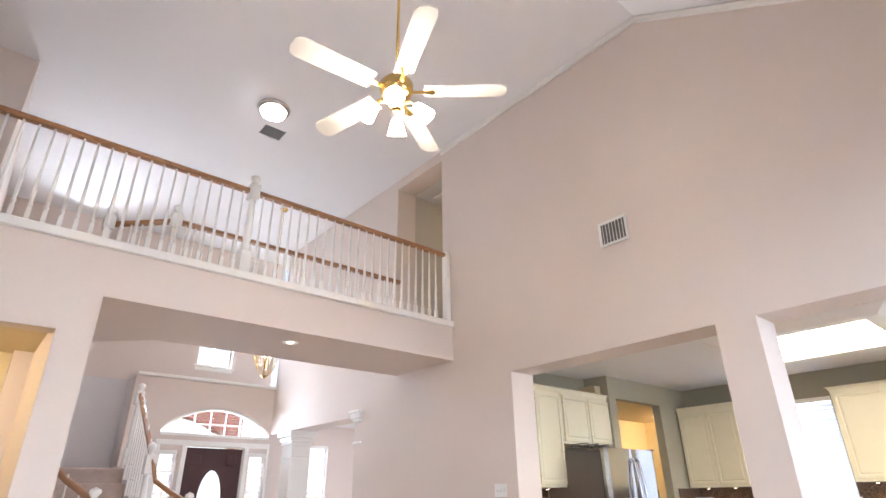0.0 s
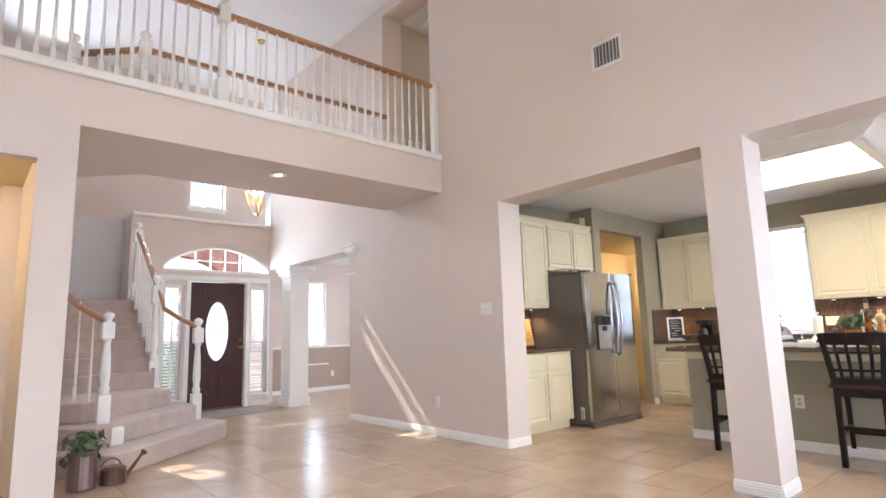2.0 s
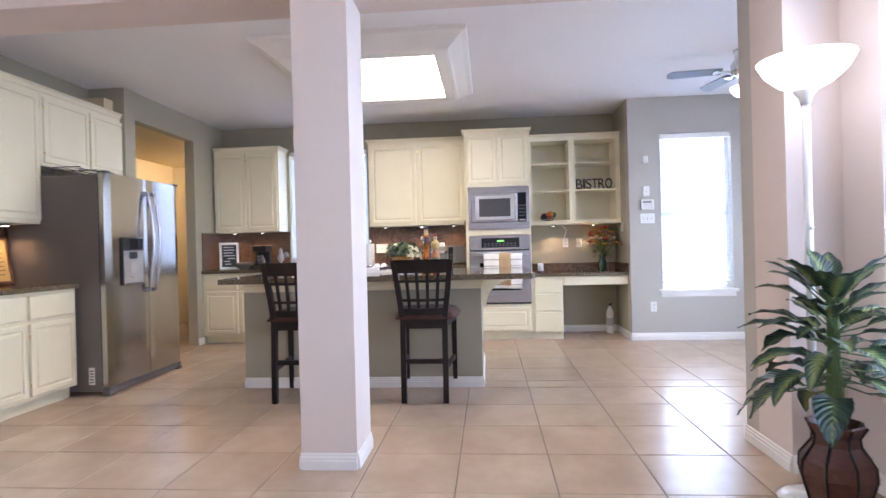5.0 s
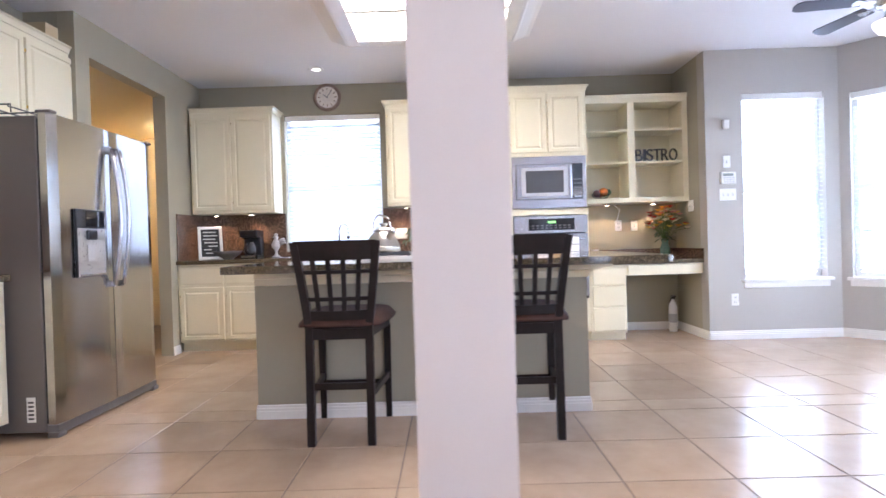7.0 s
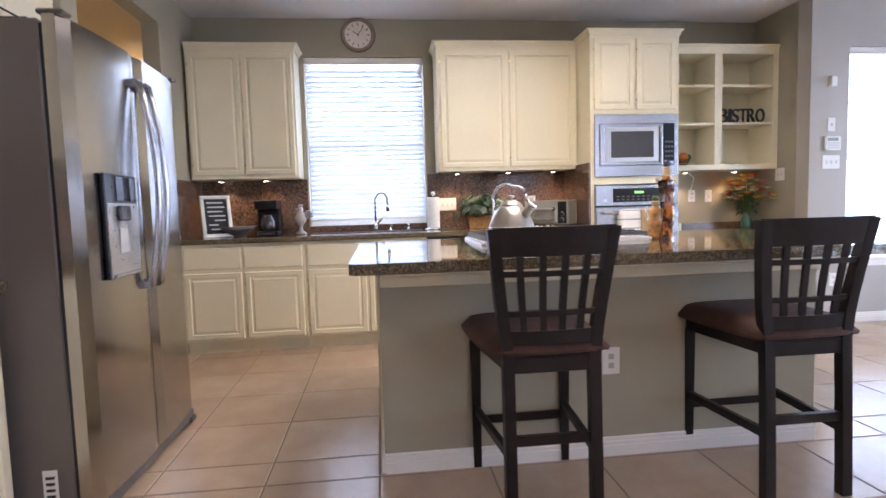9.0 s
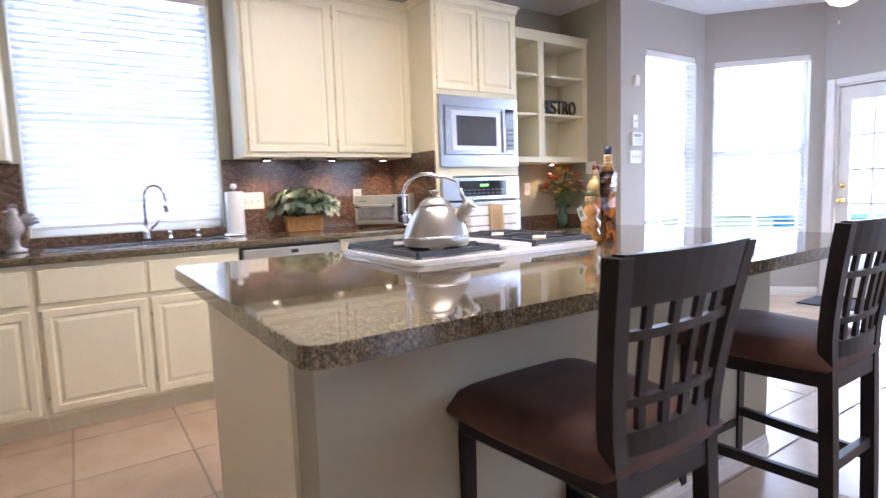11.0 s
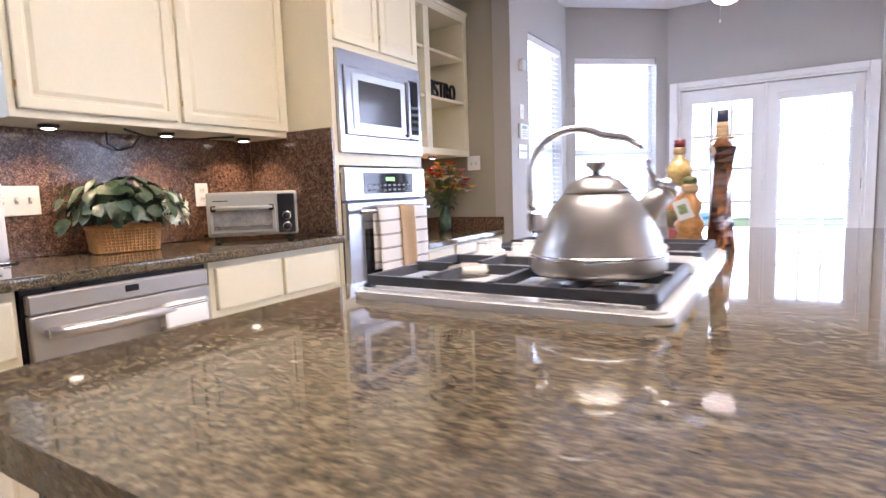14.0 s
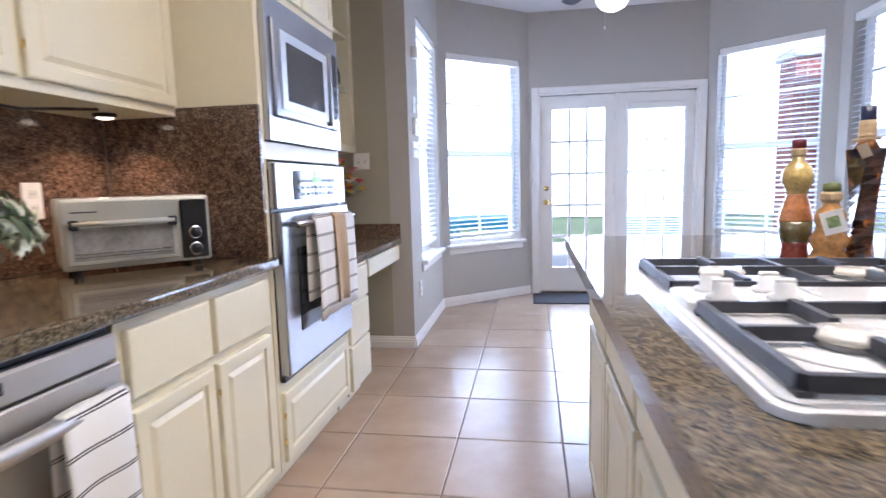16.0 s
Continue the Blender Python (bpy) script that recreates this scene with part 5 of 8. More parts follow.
def baluster_mesh(h):
    r = 0.016
    bm = bmesh.new()
    add_box(bm, -r, r, -r, r, 0, 0.14 * h)
    prof = ((r * 1.0, 0.14 * h), (r * 0.6, 0.155 * h), (r * 1.05, 0.18 * h), (r * 0.7, 0.21 * h), (r * 1.0, 0.30 * h), (r * 0.7, 0.55 * h), (r * 0.55, h))
    add_lathe(bm, prof, 8)
    me = link_mesh("baluster", bm, TRIM)
    return me


BAL = {}


def balusters(ob, pts, h):
    key = round(h, 2)
    if key not in BAL:
        BAL[key] = baluster_mesh(h)
    for p in pts:
        o = new("baluster", BAL[key])
        o.parent = ob
        o.location = p


def handrail(ob, pts, w=0.03, material=OAK):
    bm = bmesh.new()
    prof = ((-w, -0.022), (w, -0.022), (w * 1.05, 0.0), (w * 0.85, 0.02), (w * 0.4, 0.03), (-w * 0.4, 0.03), (-w * 0.85, 0.02), (-w * 1.05, 0.0))
    rows_ = []
    pts = [Vector(p) for p in pts]
    for k, p in enumerate(pts):
        d = (pts[min(k + 1, len(pts) - 1)] - pts[max(0, k - 1)])
        side = Vector((d.y, -d.x, 0)).normalized()
        rows_.append([bm.verts.new(p + side * a + Vector((0, 0, b))) for a, b in prof])
    for a, b in zip(rows_, rows_[1:]):
        for k in range(8):
            bm.faces.new((a[k], a[(k + 1) % 8], b[(k + 1) % 8], b[k]))
    bm.faces.new(rows_[0])
    bm.faces.new(rows_[-1])
    part("handrail", bm, material, ob, "oak handrail")


def railing(label, rail, bal, h):
    ob = thing("railing", pose(0, 0, 0), label, "railing", "stair and bridge railings")
    handrail(ob, rail)
    balusters(ob, bal, h)
    return ob


lerp = lambda a, b, u: tuple(a[k] + (b[k] - a[k]) * u for k in range(3))
railing("white turned balusters with an oak rail beside the stairs", [(2.56, 7.92, 1.30), (2.40, 8.13, 1.42), (2.26, 8.32, 1.55), (2.21, 8.38, 1.78)], [(2.45, 8.06, 0.42), (2.33, 8.22, 0.52)], 0.92)
railing("white turned balusters with an oak rail up the stairs", [(2.18, 8.42, 1.88), (2.18, 9.62, 2.76)], [(2.18, 8.42 + 0.12 * k, 0.83 + STEP * int((0.12 * k + 0.2) / 0.255)) for k in range(1, 10)], 1.02)
railing("white turned balusters with an oak rail up the stairs", [(1.40, 6.90, 1.34), (1.22, 7.35, 1.52), (1.02, 7.9, 1.80)], [(1.31, 7.12, STEP * 2), (1.22, 7.35, STEP * 3), (1.12, 7.62, STEP * 3)], 1.0)

# bridge railing
trim_b = part("bridge_trim", box(-2.66, 4.468, 5.355, 5.56, 3.162, 3.235, 0.008), TRIM)
tagged(trim_b, "white moulded trim along the bridge edge", "trim", kind="structure")
part_rail = railing("long white balcony balusters with an oak rail", [(-2.66, 5.45, 4.105), (1.93, 5.45, 4.105)], [(1.93 - 0.104 * k, 5.45, 3.235) for k in range(1, 44)], 0.855)
railing("white balcony balusters with an oak rail beside the great-room wall", [(1.93, 5.45, 4.105), (4.46, 5.45, 4.105)], [(1.93 + 0.1015 * k, 5.45, 3.235) for k in range(1, 24)], 0.855)
newel(pose(1.925, 5.45, 3.16), 1.14, "tall white turned newel post in the bridge railing", 0.30, 0.05)
tagged(part("rail_end_post", box(4.40, 4.466, 5.41, 5.49, 3.236, 4.145, 0.004), TRIM), "white half post where the rail meets the wall", "trim", kind="structure")
railing("white bridge balusters with an oak rail above the foyer", [(1.50, 6.46, 4.05), (4.46, 6.46, 4.05)], [(1.50 + 0.104 * k, 6.46, 3.125) for k in range(1, 28)], 0.91)
railing("white bridge balusters with an oak rail at the stair head", [(1.50, 6.46, 4.05), (0.98, 6.97, 4.05)], [(1.50 - 0.087 * k, 6.46 + 0.085 * k, 3.125) for k in range(1, 6)], 0.91)
newel(pose(1.50, 6.46, 3.125), 1.12, "white turned newel post on the bridge")
newel(pose(0.96, 6.93, 3.125), 1.12, "white turned newel post on the bridge")

# pilaster capital and dining column
def column():
    ob = thing("column", pose(4.66, 9.56, 0), "square white column with a moulded capital at the dining room", "column", kind="structure")
    part("shaft", box(-0.17, 0.17, -0.17, 0.17, 0.14, 2.14, 0.006), TRIM, ob)
    part("base", prism([(-0.20, -0.20), (0.20, -0.20), (0.20, 0.20), (-0.20, 0.20)], 0, 0.14, 0.01), TRIM, ob)
    for z0, z1, r in ((1.93, 1.96, 0.182), (2.14, 2.19, 0.19), (2.19, 2.26, 0.215), (2.26, 2.36, 0.245)):
        part("capital", box(-r, r, -r, r, z0, z1, 0.012), TRIM, ob)


column()
cap = thing("pilaster_capital", pose(4.635, 7.46, 0), "white moulded capital on the wall end", "trim", kind="structure")
for z0, z1, o in ((2.28, 2.32, 0.03), (2.32, 2.40, 0.055), (2.40, 2.44, 0.075), (2.0, 2.03, 0.02)):
    part("moulding", box(-0.165 - o, 0.165 + o, -0.18, o, z0, z1, 0.008), TRIM, cap)
crown = part("crown_strip", box(4.43, 4.469, -0.3, 2.49, 0, 0.06), TRIM)
for v in crown.data.vertices:
    v.co.z += HI - 0.64 * max(0, 2.49 - v.co.y) - 0.075
tagged(crown, "white crown moulding along the sloped ceiling", "trim", kind="structure")
tagged(part("crown_strip_flat", box(4.43, 4.469, 2.49, 5.55, HI - 0.075, HI - 0.002, 0.008), TRIM), "white crown moulding along the wall", "trim", kind="structure")

# ---- lamps of the great room and foyer ----


def fan(name, m, blades, r0, r1, bw, drop, metal, blade_mat, label, shades, sh_mat, turn=0.0, pull=0.35):
    """A ceiling fan; the origin is the hub, drop is the rod's length above it."""
    ob = thing(name, m, label, "ceiling fan")
    part("rod", tube([(0, 0, 0.1), (0, 0, drop - 0.04)], 0.011, 10), metal, ob, "", True)
    part("canopy", lathe(((0.02, -0.09), (0.05, -0.06), (0.065, -0.01), (0.065, 0.0)), 18), metal, ob, "", True).matrix_basis = pose(0, 0, drop)
    part("motor", lathe(((0.0, -0.07), (0.06, -0.07), (0.10, -0.05), (0.115, -0.01), (0.115, 0.04), (0.09, 0.075), (0.045, 0.09), (0.03, 0.11), (0.0, 0.11)), 24), metal, ob, "", True)
    part("light_hub", lathe(((0.0, -0.17), (0.035, -0.165), (0.055, -0.13), (0.05, -0.09), (0.035, -0.07)), 18), metal, ob, "", True)
    for k in range(blades):
        a = turn + 360 * k / blades
        b = bmesh.new()
        pts = [(r0 + 0.05, -bw * 0.42), (r1 - 0.05, -bw / 2), (r1 - 0.012, -bw * 0.36), (r1, 0), (r1 - 0.012, bw * 0.36), (r1 - 0.05, bw / 2), (r0 + 0.05, bw * 0.42)]
        lo_ = [b.verts.new((x, y, -0.004)) for x, y in pts]
        hi_ = [b.verts.new((x, y, 0.004)) for x, y in pts]
        b.faces.new(lo_)
        b.faces.new(hi_)
        for q in range(len(pts)):
            w_ = (q + 1) % len(pts)
            b.faces.new((lo_[q], lo_[w_], hi_[w_], hi_[q]))
        p = part("blade", b, blade_mat, ob)
        p.matrix_basis = pose(0, 0, -0.01, 0, 0, a) @ pose(0, 0, 0, 11)
        part("blade_iron", prism([(0.09, -0.018), (r0 + 0.04, -0.012), (r0 + 0.11, -0.04), (r0 + 0.13, 0), (r0 + 0.11, 0.04), (r0 + 0.04, 0.012), (0.09, 0.018)], -0.012, -0.005), metal, p)
    for k in range(shades):
        a = turn + 20 + 360 * k / max(1, shades)
        c, s_ = math.cos(radians(a)), math.sin(radians(a))
        if shades > 1:
            part("arm", tube([(0.04 * c, 0.04 * s_, -0.11), (0.10 * c, 0.10 * s_, -0.10), (0.135 * c, 0.135 * s_, -0.13)], 0.009, 8), metal, ob, "", True)
            sh = part("shade", lathe(((0.022, 0.0), (0.035, -0.02), (0.05, -0.07), (0.065, -0.12), (0.06, -0.125), (0.045, -0.07), (0.0, -0.03)), 16), sh_mat, ob, "lit frosted tulip shade", True)
            sh.matrix_basis = pose(0.135 * c, 0.135 * s_, -0.125, 0, 0, a) @ pose(0, 0, 0, 0, -35)
        else:
            sh = part("shade", lathe(((0.0, -0.265), (0.04, -0.26), (0.09, -0.235), (0.12, -0.19), (0.125, -0.165), (0.05, -0.16)), 24), sh_mat, ob, "lit frosted glass bowl", True)
    part("pull_chain", tube([(0.05, -0.05, -0.15), (0.05, -0.05, -0.15 - pull)], 0.0018, 6), metal, ob)
    part("pull_knob", lathe(((0, -0.02), (0.008, -0.012), (0.008, 0.0), (0, 0.012)), 8), PLASTIC, ob).matrix_basis = pose(0.05, -0.05, -0.16 - pull)
    return ob


FANBLADE = surf("white_fan_blade", (0.80, 0.77, 0.72), 0.4, var=0.03)
fan("ceiling_fan", pose(1.965, 3.09, 3.85), 5, 0.14, 0.75, 0.155, 1.90, BRASS, FANBLADE, "brass ceiling fan with white blades and lit shades", 4, glow("fan_shade_lit", (1.0, 0.88, 0.68), 95.0), 32.0, 0.22)
fan("nook_ceiling_fan", pose(6.82, -0.95, 2.68), 5, 0.14, 0.66, 0.13, 0.15, surf("brushed_nickel", (0.55, 0.53, 0.50), 0.25, 1.0), surf("grey_fan_blade", (0.05, 0.045, 0.05), 0.35, var=0.2), "dark-bladed ceiling fan with a lit glass bowl", 1, glow("nook_bowl_lit", (1.0, 0.84, 0.70), 4.0), 10.0, 0.20)

dome = thing("dome_light", pose(2.26, 6.15, HI), "flush ceiling light with a frosted dome", "ceiling light")
part("ring", lathe(((0.19, 0.0), (0.20, -0.02), (0.185, -0.05), (0.16, -0.055)), 28), surf("brushed_nickel", (0.55, 0.53, 0.50), 0.25, 1.0), dome, "", True)
part("shade", lathe(((0.16, -0.05), (0.14, -0.10), (0.09, -0.135), (0.0, -0.15)), 28), glow("dome_lit", (1.0, 0.95, 0.9), 14.0), dome, "lit frosted dome", True)
part("finial", lathe(((0.015, -0.145), (0.02, -0.16), (0.0, -0.18)), 10), surf("brushed_nickel", (0.55, 0.53, 0.50), 0.25, 1.0), dome)


def vent(name, m, w, h, n, label, louvre=35):
    """A grille facing local -y."""
    ob = thing(name, m, label, "air vent")
    part("backing", box(0.012, w - 0.012, -0.004, 0.0, 0.012, h - 0.012), surf("vent_dark", (0.16, 0.15, 0.14), 0.8), ob)
    for a in ((0, w, 0, 0.025), (0, w, h - 0.025, h), (0, 0.025, 0.025, h - 0.025), (w - 0.025, w, 0.025, h - 0.025)):
        part("frame", box(a[0], a[1], -0.014, 0.0, a[2], a[3], 0.003), PLASTIC, ob)
    for k in range(n):
        x = 0.03 + (w - 0.06) * (k + 0.5) / n
        s_ = part("slat", box(-0.009, 0.009, -0.0015, 0.0015, 0.025, h - 0.025), PLASTIC, ob)
        s_.matrix_basis = pose(x, -0.012, 0, 0, 0, louvre)


vent("wall_vent", pose(4.469, 3.255, 3.435, 0, 0, -90), 0.30, 0.25, 7, "white wall vent with upright slats", -48)
vent("ceiling_vent", pose(2.30, 6.50, HI - 0.001, -90), 0.32, 0.26, 10, "white slatted air vent in the ceiling")
hatch = thing("attic_hatch", pose(5.1, 5.75, 5.598), "white framed attic hatch in the hall ceiling", "hatch")
part("panel", box(0.0, 0.9, 0, 0.62, -0.012, 0.0), CEIL, hatch)
for a in ((-0.06, 0.96, -0.06, 0.0), (-0.06, 0.96, 0.62, 0.68), (-0.06, 0.0, 0, 0.62), (0.9, 0.96, 0, 0.62)):
    part("frame", box(a[0], a[1], a[2], a[3], -0.03, 0.0, 0.005), TRIM, hatch)


def can_light(x, y, z, name="recessed_light"):
    ob = thing(name, pose(x, y, z), "round recessed ceiling light with a white ring", "recessed light", "recessed ceiling lights")
    part("ring", lathe(((0.06, -0.001), (0.085, -0.001), (0.088, -0.006), (0.062, -0.010), (0.055, -0.004)), 20), PLASTIC, ob)
    part("bulb", lathe(((0.0, -0.006), (0.035, -0.005), (0.05, -0.001)), 16), glow("can_bulb", (1.0, 0.88, 0.7), 6.0), ob)


can_light(2.62, 5.77, 2.77)
can_light(8.45, 3.56, CH)


def chandelier():
    ob = thing("chandelier", pose(3.52, 8.5, 2.98), "brass lantern chandelier with clear glass panes, lit", "chandelier")
    k = 6
    rings = ((0.05, 0.0), (0.13, 0.10), (0.20, 0.34), (0.15, 0.50), (0.04, 0.58))
    for i in range(k):
        a0, a1 = 2 * math.pi * i / k, 2 * math.pi * (i + 1) / k
        for (r, z), (q, w) in zip(rings, rings[1:]):
            bm = bmesh.new()
            vs = [bm.verts.new((rr * math.cos(a), rr * math.sin(a), zz)) for rr, a, zz in ((r, a0, z), (r, a1, z), (q, a1, w), (q, a0, w))]
            bm.faces.new(vs)
            bmesh.ops.solidify(bm, geom=bm.faces[:], thickness=0.004)
            g = part("glass_panel", bm, clear("chandelier_glass", (0.93, 0.9, 0.85), 0.06), ob)
            g.visible_shadow = False
        part("rib", tube([(r * math.cos(a0), r * math.sin(a0), z) for r, z in rings], 0.006, 6), BRASS, ob, "brass rib")
    for i in range(4):
        a = math.pi * i / 2
        c = part("candle", tube([(0.06 * math.cos(a), 0.06 * math.sin(a), 0.18), (0.06 * math.cos(a), 0.06 * math.sin(a), 0.28)], 0.01, 8), PLASTIC, ob)
        part("bulb", lathe(((0.0, 0.0), (0.012, 0.01), (0.016, 0.03), (0.006, 0.06), (0, 0.07)), 10), glow("candle_bulb", (1.0, 0.85, 0.6), 150.0), c).matrix_basis = pose(0.06 * math.cos(a), 0.06 * math.sin(a), 0.28)
    part("stem", tube([(0, 0, 0.1), (0, 0, 0.75)], 0.008, 8), BRASS, ob)
    part("bottom_finial", lathe(((0, -0.05), (0.02, -0.02), (0.05, 0.0), (0, 0.01)), 12), BRASS, ob)
    part("chain", tube([(0.006 * math.sin(q * 1.3), 0.006 * math.cos(q * 1.3), 0.75 + q * 0.04) for q in range(50)], 0.006, 6), BRASS, ob, "twisted brass chain")
    part("canopy", lathe(((0.0, -0.04), (0.05, -0.03), (0.065, 0.0)), 18), BRASS, ob).matrix_basis = pose(0, 0, HI - 2.98)


chandelier()
hl = thing("hall_ceiling_light", pose(-0.3, 6.3, 2.60), "lit flush hall ceiling light", "ceiling light")
part("shade", lathe(((0.14, 0.0), (0.13, -0.05), (0.07, -0.09), (0, -0.10)), 20), glow("hall_lit", (1.0, 0.80, 0.48), 100.0), hl)
pl = thing("passage_ceiling_light", pose(9.9, 5.75, 2.60), "lit flush passage ceiling light", "ceiling light")
part("shade", lathe(((0.14, 0.0), (0.13, -0.05), (0.07, -0.09), (0, -0.10)), 20), glow("hall_lit", (1.0, 0.80, 0.48), 100.0), pl)
ul = thing("upstairs_hall_light", pose(6.6, 6.1, 5.60), "lit flush upstairs ceiling light", "ceiling light")
part("shade", lathe(((0.14, 0.0), (0.13, -0.05), (0.07, -0.09), (0, -0.10)), 20), glow("hall_lit", (1.0, 0.80, 0.48), 100.0), ul)
# passage door casing
pd = thing("door_3", pose(8.35, 6.62, 0), "white panelled passage door in its casing", "door", kind="structure")
for a in ((-0.07, 0.0, 0, 2.08), (0.80, 0.87, 0, 2.08), (-0.07, 0.87, 2.08, 2.15)):
    part("casing", box(a[0], a[1], -0.02, -0.001, a[2], a[3], 0.005), TRIM, pd)
part("leaf", box(0.0, 0.80, -0.012, -0.001, 0.01, 2.08), TRIM, pd)
for z0, z1 in ((0.2, 0.9), (1.05, 1.9)):
    for x in (0.1, 0.45):
        part("raised_panel", box(x, x + 0.25, -0.018, -0.012, z0, z1, 0.005), TRIM, pd)


def light_box():
    ob = thing("ceiling_light_box", pose(0, 0, 0), "dropped ceiling light box with crown frame and lit panels", "ceiling light")
    for x0, x1, y0, y1 in ((6.03, 7.49, 1.69, 1.79), (6.03, 7.49, 2.96, 3.06), (6.03, 6.135, 1.79, 2.96), (7.385, 7.49, 1.79, 2.96), (6.80, 6.845, 1.79, 2.96)):
        part("frame_board", box(x0, x1, y0, y1, 2.70, CH - 0.001, 0.004), TRIM, ob)
    bm = bmesh.new()
    rings = []
    for o, z in ((0.0, 2.70), (0.02, 2.705), (0.04, 2.725), (0.13, 2.785), (0.17, 2.80), (0.18, CH - 0.001)):
        rings.append([bm.verts.new(p) for p in ((6.028 - o, 1.688 - o, z), (7.492 + o, 1.688 - o, z), (7.492 + o, 3.062 + o, z), (6.028 - o, 3.062 + o, z))])
    for a, b in zip(rings, rings[1:]):
        for k in range(4):
            bm.faces.new((a[k], a[(k + 1) % 4], b[(k + 1) % 4], b[k]))
    part("crown", bm, TRIM, ob)
    for x0, x1 in ((6.135, 6.80), (6.845, 7.385)):
        part("diffuser", box(x0, x1, 1.79, 2.96, 2.725, 2.735), PANELGLOW, ob, "lit white diffuser panel")


light_box()


def torchiere():
    ob = thing("floor_lamp", pose(4.165, 0.01, -0.0), "white torchiere floor lamp, lit, beside the wall", "floor lamp")
    part("base", lathe(((0.0, 0.0), (0.145, 0.0), (0.145, 0.012), (0.12, 0.025), (0.03, 0.035), (0.018, 0.06), (0, 0.06)), 28), ENAMEL, ob, "", True)
    part("pole", tube([(0, 0, 0.05), (0, 0, 1.74)], 0.017, 12), ENAMEL, ob, "", True)
    part("switch", lathe(((0.0, 0), (0.008, 0.0), (0.008, 0.012), (0, 0.014)), 8), ENAMEL, ob).matrix_basis = pose(-0.017, 0, 1.18, 0, -90)
    part("collar", lathe(((0.02, 0), (0.025, 0.03), (0.045, 0.055), (0.05, 0.07)), 18), ENAMEL, ob, "", True).matrix_basis = pose(0, 0, 1.71)
    part("shade", lathe(((0.045, 1.775), (0.10, 1.80), (0.155, 1.85), (0.185, 1.905), (0.178, 1.905), (0.145, 1.855), (0.09, 1.81), (0.0, 1.79)), 28), glow("torchiere_lit", (1.0, 0.97, 0.93), 8.0), ob, "lit white bowl shade", True)


torchiere()

# ---- plants ----


def leaf_mat(name, dark, light):
    if name in MATS:
        return MATS[name]
    m, n, l, b = node_mat(name)
    geo, info = n.new("ShaderNodeNewGeometry"), n.new("ShaderNodeObjectInfo")
    f = noise_node(n, l, geo.outputs["Position"], 26, 4, 0.6)
    f = math_node(n, l, "MULTIPLY_ADD", geo.outputs["Random Per Island"], 0.35, math_node(n, l, "MULTIPLY", f, 0.8))
    l.new(ramp_node(n, l, f, ((0.45, dark), (0.68, tuple(p * 0.7 + q * 0.3 for p, q in zip(dark, light))), (0.82, light))), b.inputs["Base Color"])
    b.inputs["Roughness"].default_value = 0.38
    MATS[name] = m
    return m


def add_leaf(bm, base, direction, length, width, droop, up=(0, 0, 1), segs=6, fold=0.25):
    d = Vector(direction).normalized()
    side = d.cross(Vector(up))
    if side.length < 0.05:
        side = d.cross(Vector((1, 0, 0)))
    side.normalize()
    p = Vector(base)
    rows_ = []
    for k in range(segs + 1):
        u = k / segs
        wd = width * (math.sin(math.pi * min(1, u * 0.94 + 0.06)) ** 0.8) * (1 - 0.25 * u)
        nrm = side.cross(d).normalized()
        rows_.append((bm.verts.new(p - side * wd + nrm * fold * wd), bm.verts.new(p), bm.verts.new(p + side * wd + nrm * fold * wd)))
        p = p + d * (length / segs)
        d = (d + Vector((0, 0, -droop / segs))).normalized()
    for a, b in zip(rows_, rows_[1:]):
        bm.faces.new((a[0], a[1], b[1], b[0]))
        bm.faces.new((a[1], a[2], b[2], b[1]))


def variegated(name):
    """Dark green leaf with a pale feathered middle, by the leaf's own coordinates."""
    m, n, l, b = node_mat(name)
    uv, sep = n.new("ShaderNodeUVMap"), n.new("ShaderNodeSeparateXYZ")
    uv.uv_map = "leaf"
    l.new(uv.outputs[0], sep.inputs[0])
    geo, info = n.new("ShaderNodeNewGeometry"), n.new("ShaderNodeObjectInfo")
    across = math_node(n, l, "ABSOLUTE", sep.outputs[0])
    vein = math_node(n, l, "SINE", math_node(n, l, "MULTIPLY_ADD", sep.outputs[1], 62.0, math_node(n, l, "MULTIPLY", across, -16.0)))
    f = math_node(n, l, "MULTIPLY_ADD", vein, 0.09, across)
    f = math_node(n, l, "ADD", f, math_node(n, l, "MULTIPLY_ADD", noise_node(n, l, geo.outputs["Position"], 60, 4), 0.5, -0.32))
    f = math_node(n, l, "ADD", f, math_node(n, l, "MULTIPLY_ADD", info.outputs["Random"], -0.45, 0.25))
    l.new(ramp_node(n, l, f, ((0.0, (0.26, 0.30, 0.09)), (0.22, (0.12, 0.17, 0.055)), (0.42, (0.022, 0.055, 0.026)), (1.0, (0.010, 0.032, 0.020)))), b.inputs["Base Color"])
    b.inputs["Roughness"].default_value = 0.42
    bp = n.new("ShaderNodeBump")
    bp.inputs["Strength"].default_value, bp.inputs["Distance"].default_value = 0.5, 0.004
    l.new(vein, bp.inputs["Height"])
    l.new(bp.outputs[0], b.inputs["Normal"])
    return m


